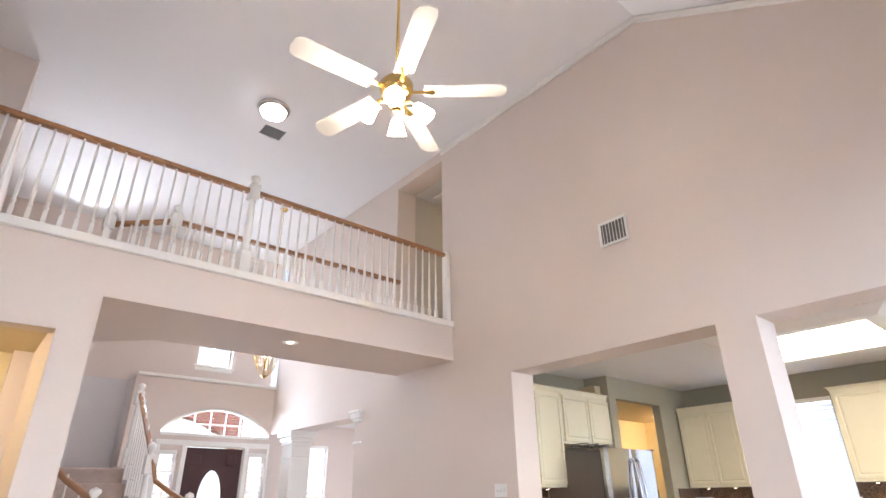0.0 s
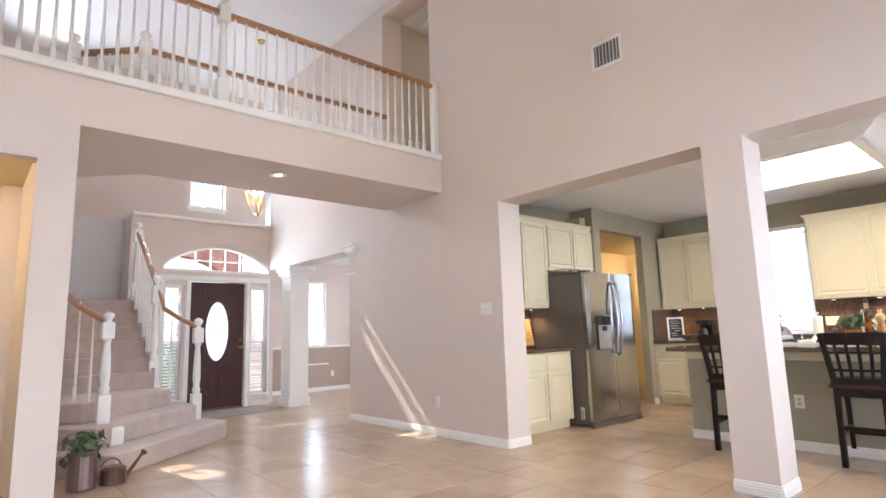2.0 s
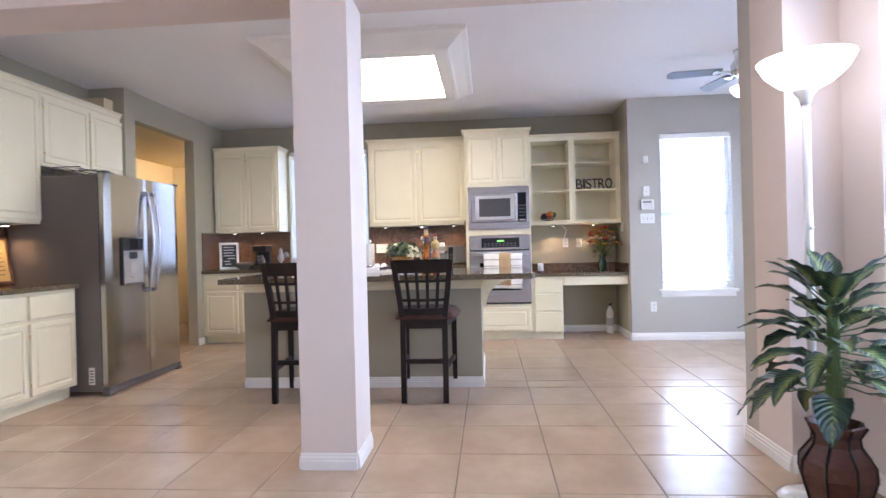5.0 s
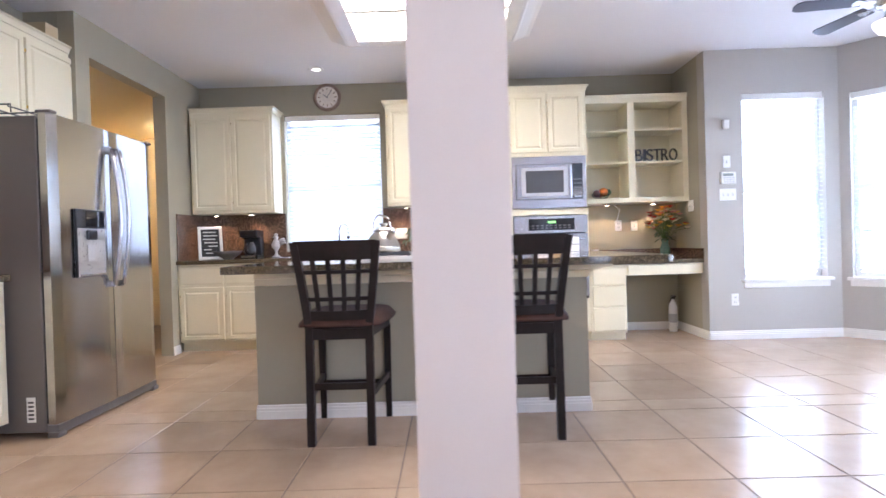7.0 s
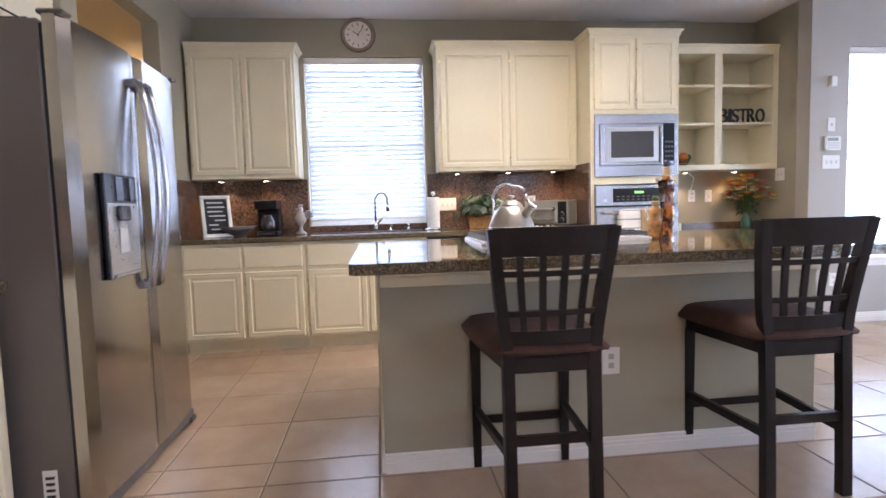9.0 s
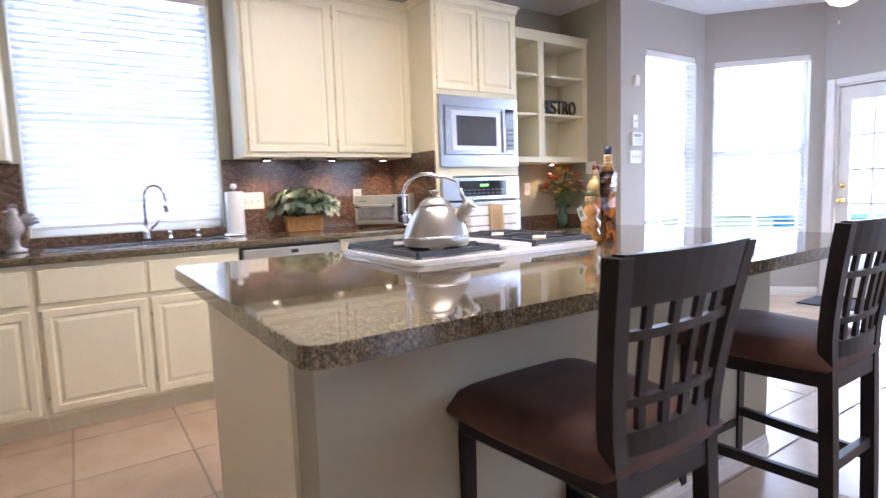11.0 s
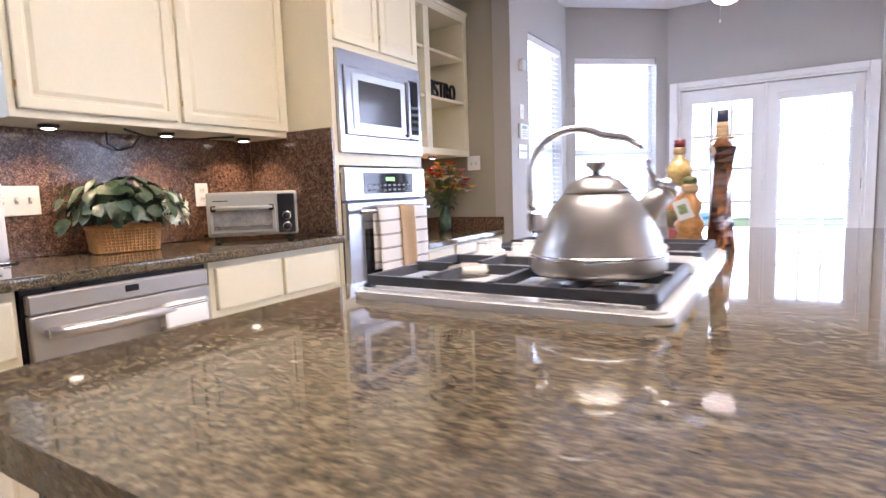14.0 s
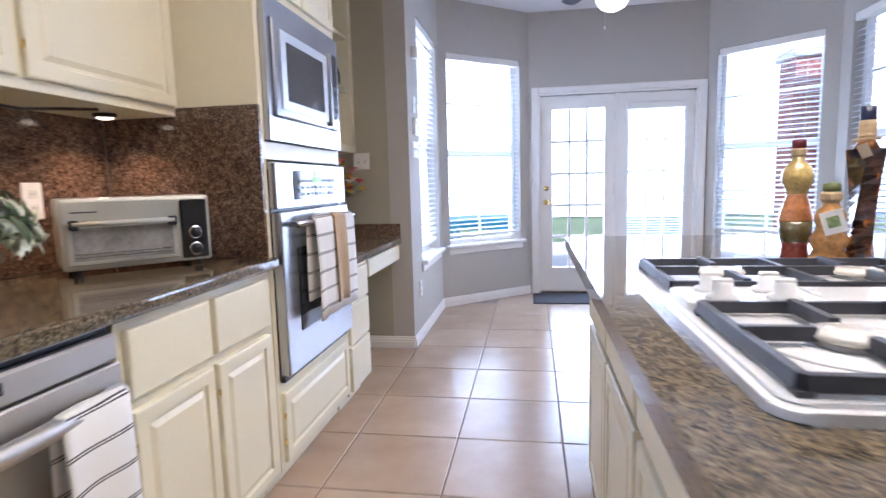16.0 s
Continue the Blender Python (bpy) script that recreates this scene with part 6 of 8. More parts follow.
def broad_leaf(base, direction, length, width, droop, rng):
    """A pointed, folded leaf with a wavy rim and thickness."""
    bm = bmesh.new()
    layer = bm.loops.layers.uv.new("leaf")
    d = Vector(direction).normalized()
    side = d.cross(Vector((0, 0, 1)))
    side = side.normalized() if side.length > 0.05 else Vector((1, 0, 0))
    p, segs, rows_, ph = Vector(base), 9, [], rng.uniform(0, 6)
    mark = {}
    for k in range(segs + 1):
        u = k / segs
        wd = width * (math.sin(math.pi * (u * 0.96 + 0.04) ** 0.75) ** 0.9) * (1.0 - 0.1 * u) + 0.001
        nrm = side.cross(d).normalized()
        row = []
        for v_ in (-1.0, -0.5, 0.0, 0.5, 1.0):
            lift = 0.30 * abs(v_) * wd + (0.10 * width * math.sin(u * 17 + ph + v_ * 2) if abs(v_) == 1 else 0)
            vert = bm.verts.new(p + side * (wd * v_) + nrm * lift)
            mark[vert] = (v_, u)
            row.append(vert)
        rows_.append(row)
        p = p + d * (length / segs)
        d = (d + Vector((0, 0, -droop / segs))).normalized()
    for a, b in zip(rows_, rows_[1:]):
        for q in range(4):
            fc = bm.faces.new((a[q], a[q + 1], b[q + 1], b[q]))
            for lp in fc.loops:
                lp[layer].uv = mark[lp.vert]
    return bm


def potted_dieffenbachia():
    rng = random.Random(4)
    ob = thing("potted_plant", pose(3.93, 0.06, 0), "large green variegated plant in a dark carved floor vase", "potted plant")
    vm = surf("carved_brown_vase", (0.10, 0.035, 0.022), 0.35, var=0.5, scale=30, fine=120, bump=0.5, coat=0.2)
    prof = ((0.0, 0.0), (0.085, 0.0), (0.09, 0.02), (0.075, 0.045), (0.10, 0.12), (0.128, 0.22), (0.125, 0.27), (0.080, 0.335), (0.076, 0.37), (0.100, 0.415), (0.095, 0.42), (0.072, 0.38), (0.0, 0.37))
    part("vase", lathe(prof, 8), vm, ob, "dark brown carved vase")
    for k in range(8):
        a = 2 * math.pi * k / 8
        part("vase_rib", tube([((r + 0.003) * math.cos(a), (r + 0.003) * math.sin(a), z) for r, z in prof[2:10]], 0.005, 5), BLACK, ob)
    lm = variegated("variegated_leaf")
    stems = bmesh.new()
    n_ = 64
    for k in range(n_):
        u = (k + 0.5) / n_
        a = k * 2.399 + rng.uniform(-0.25, 0.25)
        el = -0.25 + 1.35 * u ** 1.5 + rng.uniform(-0.15, 0.15)
        d = Vector((math.cos(a) * math.cos(el), math.sin(a) * math.cos(el), math.sin(el)))
        hub = Vector((0.02 * math.cos(a), 0.02 * math.sin(a), 0.54 + 0.39 * u + rng.uniform(-0.03, 0.03)))
        st = hub + d * (0.13 - 0.10 * u + rng.uniform(-0.02, 0.03))
        add_tube(stems, [(0.035 * math.cos(a), 0.035 * math.sin(a), 0.375), hub * 0.7 + Vector((0, 0, 0.13)), hub, st], 0.0055, 5, 0.003)
        bm = broad_leaf(st, d + Vector((0, 0, 0.35 * (1 - u))), rng.uniform(0.19, 0.29) * (1 - 0.30 * u), rng.uniform(0.044, 0.066) * (1 - 0.25 * u), rng.uniform(1.1, 2.0) * (1 - 0.6 * u), rng)
        part("leaf", bm, lm, ob, smooth=True)
    tagged(part("stem", stems, surf("green_stem", (0.08, 0.14, 0.04), 0.5), ob), kind="stuff")


potted_dieffenbachia()


def ivy(name, m, label, r, h, count, leaf_len, pot, seed, spill=0.35, light=(0.30, 0.38, 0.16)):
    rng = random.Random(seed)
    ob = thing(name, m, label, "potted plant")
    pot(ob)
    lm = leaf_mat("ivy_leaf_" + str(seed), (0.035, 0.07, 0.03), light)
    stems = bmesh.new()
    for k in range(count):
        a, el = rng.uniform(0, 2 * math.pi), rng.uniform(0.3 - spill, 1.35)
        d = Vector((math.cos(a) * math.cos(el), math.sin(a) * math.cos(el), math.sin(el)))
        q = rng.uniform(0.45, 1.0)
        tip = Vector((d.x * r * q, d.y * r * q * 0.7, h + d.z * r * 0.70 * q - spill * 0.2 * (q if el < 0.2 else 0)))
        add_tube(stems, [(0, 0, h - 0.03), tip * 0.5 + Vector((0, 0, h * 0.5 + 0.02)), tip], 0.0016, 4)
        bm = bmesh.new()
        flat = d.cross(Vector((rng.uniform(-1, 1), rng.uniform(-1, 1), rng.uniform(-1, 1)))) + Vector((0, 0, -0.5)) + d * 0.35
        add_leaf(bm, tip, flat, leaf_len * rng.uniform(0.7, 1.25), leaf_len * rng.uniform(0.30, 0.44), 0.5, d, 4)
        part("leaf", bm, lm, ob, smooth=True)
    tagged(part("stem", stems, surf("green_stem", (0.08, 0.14, 0.04), 0.5), ob), kind="stuff")
    return ob


WICKER = surf("golden_wicker", (0.50, 0.26, 0.08), 0.5, var=0.4, scale=40, fine=160, bump=0.6)


def wicker_basket(ob):
    b = part("basket_liner", prism(rounded(-0.105, 0.105, -0.055, 0.055, 0.02), 0.0, 0.10), surf("wicker_dark", (0.16, 0.07, 0.02), 0.7), ob, "woven wicker basket")
    for k in range(9):
        z, f = 0.006 + k * 0.0118, 1 + 0.012 * k
        pts = [(x * f + 0.002 * math.sin(q * 3 + k * 3.1), y * f + 0.002 * math.cos(q * 3 + k * 3.1), z) for q, (x, y) in enumerate(rounded(-0.112, 0.112, -0.062, 0.062, 0.025, 8))]
        part("wicker_strand", tube(pts + [pts[0]], 0.0052 if k < 8 else 0.009, 6), WICKER, b)
    ring = [Vector((x, y, 0)) for x, y in rounded(-0.114, 0.114, -0.064, 0.064, 0.025, 8)]
    for p, q in zip(ring, ring[1:] + ring[:1]):
        n_ = max(1, round((q - p).length / 0.014))
        for u in range(n_):
            c = p + (q - p) * (u / n_)
            part("wicker_stake", tube([(c.x, c.y, 0.004), (c.x * 1.09, c.y * 1.09, 0.098)], 0.0042, 5), WICKER, b)


ivy("ivy_basket", pose(8.78, 2.50, 0.926, 0, 0, -106) @ Matrix.Scale(1.04, 4), "green ivy with white blooms in a wicker basket", 0.25, 0.135, 250, 0.066, wicker_basket, 11, spill=0.16, light=(0.36, 0.42, 0.24))
bl = bpy.data.objects["ivy_basket"]
rng = random.Random(2)
for k in range(46):
    bm = bmesh.new()
    a, el = rng.uniform(-1.15, 0.45), rng.uniform(-0.25, 1.15)
    d = Vector((math.cos(a) * math.cos(el), math.sin(a) * math.cos(el), math.sin(el)))
    c = Vector((0.07, 0.0, 0.145)) + Vector((d.x * 0.17, d.y * 0.15, d.z * 0.10)) * rng.uniform(0.75, 1.0)
    for q in range(4):
        side = d.cross(Vector((rng.uniform(-1, 1), rng.uniform(-1, 1), rng.uniform(-1, 1))))
        add_leaf(bm, c, side.normalized() + d * 0.6, rng.uniform(0.030, 0.046), 0.015, 0.5, d, 3)
    part("blossom", bm, surf("white_petal", (0.74, 0.76, 0.58), 0.6, var=0.25, scale=30), bl, smooth=True)


def tin_pot(ob):
    part("pot", lathe(((0.0, 0), (0.095, 0.0), (0.105, 0.02), (0.10, 0.27), (0.108, 0.28), (0.108, 0.295), (0.09, 0.295), (0.085, 0.26), (0, 0.25)), 20), surf("brushed_copper_pot", (0.22, 0.15, 0.14), 0.35, 0.7, var=0.2, fine=120), ob, "tapered metal pot")


ivy("potted_ivy", pose(1.13, 6.02, 0), "small green plant in a metal pot by the stairs", 0.22, 0.30, 60, 0.08, tin_pot, 21)
wc = thing("watering_can", pose(1.36, 6.06, 0), "rusty brown watering can by the stairs", "watering can")
RUST = surf("rusty_tin", (0.12, 0.06, 0.04), 0.5, 0.4, var=0.4, scale=25, bump=0.3)
part("body", lathe(((0, 0), (0.10, 0.0), (0.095, 0.12), (0.07, 0.14), (0.05, 0.14), (0, 0.13)), 18), RUST, wc)
part("spout", tube([(0.09, 0.0, 0.04), (0.16, 0.03, 0.12), (0.22, 0.06, 0.19)], 0.018, 8, 0.012), RUST, wc)
part("rose", lathe(((0.012, 0), (0.03, 0.03), (0, 0.035)), 12), RUST, wc).matrix_basis = pose(0.22, 0.06, 0.185, -20, 45)
part("handle", tube(arc_pts((-0.02, 0, 0.13), 0.07, 10, 170, 10), 0.006, 6), RUST, wc)

# ---- cooktop, kettle, bottles ----


def bar(bm, a, b, w, z0, z1):
    """A straight bar between two plan points, w wide."""
    d = Vector((b[0] - a[0], b[1] - a[1]))
    n_ = Vector((-d.y, d.x)).normalized() * (w / 2)
    lo_ = [bm.verts.new((p[0] + q * n_.x, p[1] + q * n_.y, z0)) for p, q in ((a, 1), (b, 1), (b, -1), (a, -1))]
    hi_ = [bm.verts.new((p[0] + q * n_.x * 0.7, p[1] + q * n_.y * 0.7, z1)) for p, q in ((a, 1), (b, 1), (b, -1), (a, -1))]
    bm.faces.new(lo_)
    bm.faces.new(hi_)
    for k in range(4):
        bm.faces.new((lo_[k], lo_[(k + 1) % 4], hi_[(k + 1) % 4], hi_[k]))
    return bm


def cooktop():
    """Two burners on each side of a raised downdraft vent with four knobs."""
    ob = thing("cooktop", pose(0, 0, 0.928), "white enamel gas cooktop with dark grey grates", "cooktop")
    x0, x1, y0, y1 = 6.565, 7.18, 2.018, 2.925
    part("rim", prism(rounded(x0, x1, y0, y1, 0.035), 0.0, 0.014, 0.006, 2), ENAMEL, ob)
    part("tray", prism(rounded(x0 + 0.012, x1 - 0.012, y0 + 0.012, y1 - 0.012, 0.03), 0.014, 0.020, 0.003), ENAMEL, ob)
    ym = 2.455
    part("vent_panel", prism(rounded(x0 + 0.02, x1 - 0.02, ym - 0.075, ym + 0.075, 0.02), 0.020, 0.036, 0.005, 2), ENAMEL, ob, "raised white control and vent panel")
    for k in range(13):
        y = ym - 0.06 + k * 0.01
        part("vent_rib", box(x0 + 0.04, x0 + 0.37, y - 0.0022, y + 0.0022, 0.036, 0.039), ENAMEL, ob)
    for x, y in ((6.995, ym - 0.032), (6.995, ym + 0.036), (7.095, ym - 0.032), (7.095, ym + 0.036)):
        kn = part("knob", lathe(((0.0, 0), (0.027, 0.0), (0.027, 0.007), (0.018, 0.010), (0.017, 0.028), (0.0, 0.03)), 18), PLASTIC, ob, "white control knob", True)
        kn.matrix_basis = pose(x, y, 0.036)
        part("grip", box(-0.016, 0.016, -0.006, 0.006, 0.026, 0.036, 0.002), PLASTIC, kn)
    part("indicator", lathe(((0.0, 0.0), (0.008, 0.0), (0.007, 0.004), (0, 0.005)), 12), PLASTIC, ob).matrix_basis = pose(6.93, ym, 0.036)
    for g0, g1 in ((ym + 0.092, y1 - 0.03), (y0 + 0.03, ym - 0.092)):
        ga, gb = x0 + 0.035, x1 - 0.035
        gm, xm = (g0 + g1) / 2, (ga + gb) / 2
        bm = bmesh.new()
        for a, b in (((ga, g0), (gb, g0)), ((ga, g1), (gb, g1)), ((ga, g0), (ga, g1)), ((gb, g0), (gb, g1))):
            bar(bm, a, b, 0.018, 0.026, 0.044)
        gr = part("grate", bm, CASTIRON, ob, "dark grey cast iron grate")
        part("grate_bar", bar(bmesh.new(), (xm, g0), (xm, g1), 0.018, 0.028, 0.046), CASTIRON, gr)
        for x in (ga, gb):
            for y in (g0, g1):
                part("grate_foot", box(x - 0.009, x + 0.009, y - 0.009, y + 0.009, 0.0195, 0.028), CASTIRON, gr)
        for cx in ((ga + xm) / 2, (xm + gb) / 2):
            part("burner_bowl", lathe(((0.0, 0.0), (0.105, 0.0), (0.10, 0.003), (0.0, 0.004)), 28), ENAMEL, ob, "", True).matrix_basis = pose(cx, gm, 0.020)
            part("burner_base", lathe(((0.0, 0), (0.045, 0.0), (0.043, 0.008), (0.0, 0.009)), 22), surf("burner_alloy", (0.55, 0.53, 0.50), 0.4, 0.8), ob, "", True).matrix_basis = pose(cx, gm, 0.024)
            part("burner_cap", lathe(((0.0, 0), (0.048, 0.0), (0.05, 0.004), (0.046, 0.010), (0.0, 0.011)), 22), surf("cream_enamel", (0.72, 0.66, 0.55), 0.25, coat=0.3), ob, "cream burner cap", True).matrix_basis = pose(cx, gm, 0.033)
            hx = (gb - ga) / 4
            for ex, ey, ix, iy in ((cx, g0, cx, gm - 0.045), (cx, g1, cx, gm + 0.045), (cx - hx, gm, cx - 0.045, gm), (cx + hx, gm, cx + 0.045, gm)):
                part("finger", bar(bmesh.new(), (ex, ey), (ix, iy), 0.018, 0.030, 0.049), CASTIRON, gr)


cooktop()


def kettle():
    ob = thing("kettle", pose(6.73, 2.735, 0.977, 0, 0, -142) @ Matrix.Scale(1.02, 4), "brushed stainless steel whistling kettle on the cooktop", "kettle")
    part("body", lathe(((0.0, 0.0), (0.114, 0.0), (0.121, 0.010), (0.120, 0.033), (0.118, 0.038), (0.109, 0.065), (0.095, 0.095), (0.077, 0.122), (0.058, 0.143)), 32), KETTLE, ob, "", True)
    part("base_band", lathe(((0.120, 0.030), (0.1225, 0.033), (0.1205, 0.037)), 32), CHROME, ob, "", True)
    part("lid", lathe(((0.060, 0.142), (0.058, 0.149), (0.042, 0.164), (0.02, 0.174), (0.0, 0.175)), 28), KETTLE, ob, "", True)
    part("lid_knob", lathe(((0.008, 0.172), (0.008, 0.182), (0.02, 0.192), (0.018, 0.198), (0.0, 0.199)), 16), KETTLE, ob, "", True)
    sp = part("spout", tube([(0.080, 0, 0.09), (0.108, 0, 0.118), (0.132, 0, 0.142)], 0.024, 14, 0.021), KETTLE, ob, "short steel spout", True)
    part("spout_cap", tube([(0.128, 0, 0.138), (0.142, 0, 0.152)], 0.023, 14), CHROME, sp, "", True)
    part("whistle_lever", tube([(0.115, 0, 0.15), (0.10, 0, 0.185), (0.098, 0, 0.20)], 0.007, 8), CHROME, sp, "", True)
    pts = [(-0.105, 0, 0.095), (-0.122, 0, 0.125), (-0.121, 0, 0.160)] + arc_pts((-0.035, 0, 0.168), 0.09, 165, 60, 10) + [(0.055, 0, 0.240), (0.088, 0, 0.222)]
    part("handle", tube(pts, 0.0065, 10), CHROME, ob, "arched steel handle", True)
    part("handle_bracket", box(-0.125, -0.10, -0.014, 0.014, 0.075, 0.115, 0.005), CHROME, ob)


kettle()


def glassy(name, col, rough=0.08):
    return surf(name, col, rough, 0, var=0.5, scale=28, fine=90, bump=0, coat=0.6)


def bottles():
    d = thing("amber_bottle", pose(6.59, 1.94, 0.928), "tall twisted amber oil bottle with dark herbs, raffia tied", "bottle")
    bm = bmesh.new()
    rings = []
    for k in range(15):
        u = k / 14
        z = 0.305 * u
        r = 0.034 - 0.009 * math.sin(math.pi * u)
        tw = radians(70 * u)
        rings.append([bm.verts.new((r * 1.25 * math.cos(tw + a), r * 1.25 * math.sin(tw + a), z)) for a in (0, math.pi / 2, math.pi, 3 * math.pi / 2)])
    for a, b in zip(rings, rings[1:]):
        for k in range(4):
            bm.faces.new((a[k], a[(k + 1) % 4], b[(k + 1) % 4], b[k]))
    bm.faces.new(rings[0])
    bm.faces.new(rings[-1])
    m, n, l, b = node_mat("amber_oil_glass")
    geo = n.new("ShaderNodeNewGeometry")
    f = noise_node(n, l, geo.outputs["Position"], 22, 5, 0.6, (1, 1, 0.45))
    l.new(ramp_node(n, l, f, ((0.44, (0.012, 0.005, 0.004)), (0.52, (0.10, 0.025, 0.008)), (0.62, (0.75, 0.25, 0.03)))), b.inputs["Base Color"])
    b.inputs["Roughness"].default_value, b.inputs["Coat Weight"].default_value = 0.08, 0.8
    b.inputs["Transmission Weight"].default_value = 0.35
    part("glass", bm, m, d)
    part("neck", lathe(((0.03, 0.304), (0.018, 0.325), (0.014, 0.335), (0.014, 0.385)), 14), glassy("clear_amber", (0.35, 0.14, 0.04)), d, "", True)
    part("raffia_wrap", lathe(((0.016, 0.335), (0.0195, 0.338), (0.018, 0.345), (0.0195, 0.352), (0.018, 0.359), (0.0195, 0.366), (0.018, 0.372), (0.016, 0.376)), 12), surf("raffia", (0.55, 0.40, 0.22), 0.8, var=0.25, fine=200, bump=0.5), d)
    part("raffia_bow", tube([(-0.03, 0, 0.33), (0.0, -0.02, 0.335), (0.032, 0.006, 0.325), (0.01, 0.02, 0.33), (-0.03, 0, 0.33)], 0.004, 6), surf("raffia", (0.55, 0.40, 0.22), 0.8), d)
    part("stopper", lathe(((0.0165, 0.376), (0.0175, 0.38), (0.0165, 0.41), (0, 0.412)), 14), surf("navy_wax", (0.012, 0.016, 0.05), 0.35), d, "dark blue wax stopper", True)
    part("tag", box(-0.001, 0.001, 0, 0.03, 0.0, 0.035), surf("kraft_tag", (0.6, 0.5, 0.35), 0.8), d).matrix_basis = pose(0.02, 0.025, 0.28, 15, 20, 20)
    q = thing("pepper_bottle", pose(6.715, 1.87, 0.928) @ Matrix.Scale(1.05, 4), "curvy glass bottle layered with peppers and green peas", "bottle")
    prof = ((0.0, 0.0), (0.032, 0.0), (0.034, 0.01), (0.03, 0.05), (0.038, 0.09), (0.040, 0.12), (0.032, 0.155), (0.024, 0.18), (0.026, 0.195), (0.036, 0.215), (0.038, 0.235), (0.028, 0.255), (0.015, 0.268), (0.013, 0.30))
    for nm, z0, z1, col in (("red_layer", 0.0, 0.062, (0.28, 0.05, 0.035)), ("green_layer", 0.062, 0.115, (0.17, 0.14, 0.06)), ("orange_layer", 0.115, 0.185, (0.50, 0.20, 0.07)), ("oil_layer", 0.185, 0.30, (0.55, 0.40, 0.14))):
        pr = [(np.interp(z0, [p[1] for p in prof], [p[0] for p in prof]), z0)] + [p for p in prof if z0 < p[1] < z1] + [(np.interp(z1, [p[1] for p in prof], [p[0] for p in prof]), z1)]
        part(nm, lathe([(float(r), z) for r, z in pr], 20), glassy("bottle_" + nm, col), q, "", True)
    part("stopper", lathe(((0.014, 0.30), (0.0165, 0.302), (0.0165, 0.322), (0, 0.324)), 14), surf("red_wax", (0.16, 0.012, 0.015), 0.35), q, "dark red wax stopper", True)
    part("raffia_wrap", lathe(((0.015, 0.278), (0.018, 0.284), (0.018, 0.296), (0.015, 0.3)), 12), surf("raffia", (0.55, 0.40, 0.22), 0.8), q)
    s_ = thing("tiered_bottle", pose(6.672, 1.957, 0.928) @ Matrix.Scale(1.1, 4), "squat tiered glass bottle of orange peel with a paper tag", "bottle")
    part("glass", lathe(((0.0, 0.0), (0.038, 0.0), (0.046, 0.02), (0.030, 0.048), (0.038, 0.062), (0.040, 0.075), (0.024, 0.10), (0.031, 0.115), (0.031, 0.13), (0.016, 0.152), (0.014, 0.18)), 20), glassy("orange_peel_glass", (0.55, 0.28, 0.09)), s_, "", True)
    part("raffia_wrap", lathe(((0.015, 0.155), (0.022, 0.165), (0.022, 0.178), (0.015, 0.185)), 12), surf("raffia", (0.55, 0.40, 0.22), 0.8), s_)
    part("stopper", lathe(((0.014, 0.18), (0.019, 0.185), (0.018, 0.20), (0, 0.206)), 14), surf("olive_wax", (0.12, 0.14, 0.04), 0.4), s_, "olive green stopper", True)
    tg = part("tag", box(-0.022, 0.022, -0.001, 0.001, -0.027, 0.027), PLASTIC, s_, "white paper tag")
    tg.matrix_basis = pose(0.012, 0.040, 0.115, 12, -18, 160)
    part("tag_print", box(-0.012, 0.012, -0.0018, -0.001, -0.012, 0.014), surf("tag_green", (0.25, 0.33, 0.15), 0.7, var=0.5, scale=120), tg)


bottles()

# ---- counter things ----


def toaster_oven():
    ob = thing("toaster_oven", pose(8.76, 2.12, 0.926, 0, 0, -132) @ Matrix.Scale(0.97, 4), "silver countertop toaster oven with a glass door", "toaster oven")
    SIL = surf("silver_housing", (0.50, 0.50, 0.44), 0.38, 0.45, var=0.05, fine=200)
    w, d, h = 0.43, 0.212, 0.24
    part("housing", box(0, w, 0.0, d, 0.02, h, 0.012, 2), SIL, ob)
    part("door_frame", box(0.012, 0.325, -0.012, -0.0005, 0.035, 0.165, 0.004), SIL, ob)
    part("door_glass", box(0.03, 0.308, -0.0145, -0.012, 0.05, 0.15), surf("oven_glass", (0.28, 0.275, 0.26), 0.12, var=0.4, scale=14), ob, "grey glass door")
    for z in (0.062, 0.072):
        part("rack_bar", tube([(0.035, -0.016, z), (0.30, -0.016, z)], 0.002, 6), CHROME, ob)
    for k in range(10):
        part("rack_wire", tube([(0.05 + k * 0.027, -0.016, 0.062), (0.05 + k * 0.027, -0.016, 0.072)], 0.0015, 5), CHROME, ob)
    hd = part("handle", tube([(0.03, -0.035, 0.163), (0.31, -0.035, 0.163)], 0.008, 8), SIL, ob, "bar handle", True)
    for x in (0.035, 0.305):
        part("handle_end", box(x - 0.013, x + 0.013, -0.04, -0.012, 0.145, 0.175, 0.004), BLACK, hd)
    part("control_panel", box(0.335, w - 0.012, -0.008, -0.0005, 0.03, h - 0.015, 0.004), BLACK, ob, "black control panel")
    for z in (0.06, 0.115):
        kn = part("knob", lathe(((0, 0), (0.019, 0), (0.017, 0.014), (0, 0.016)), 16), BLACK, ob, "", True)
        kn.matrix_basis = pose(0.377, -0.008, z, 90)
        part("knob_ring", lathe(((0.019, 0), (0.0215, 0.001), (0.019, 0.002)), 16), CHROME, kn)
    part("badge_line", box(0.03, 0.10, -0.0008, 0.0, 0.195, 0.199), BLACK, ob)
    for x in (0.04, w - 0.04):
        for y in (0.03, d - 0.03):
            part("foot", lathe(((0.014, 0), (0.014, 0.02)), 10), BLACK, ob).matrix_basis = pose(x, y, 0)


toaster_oven()


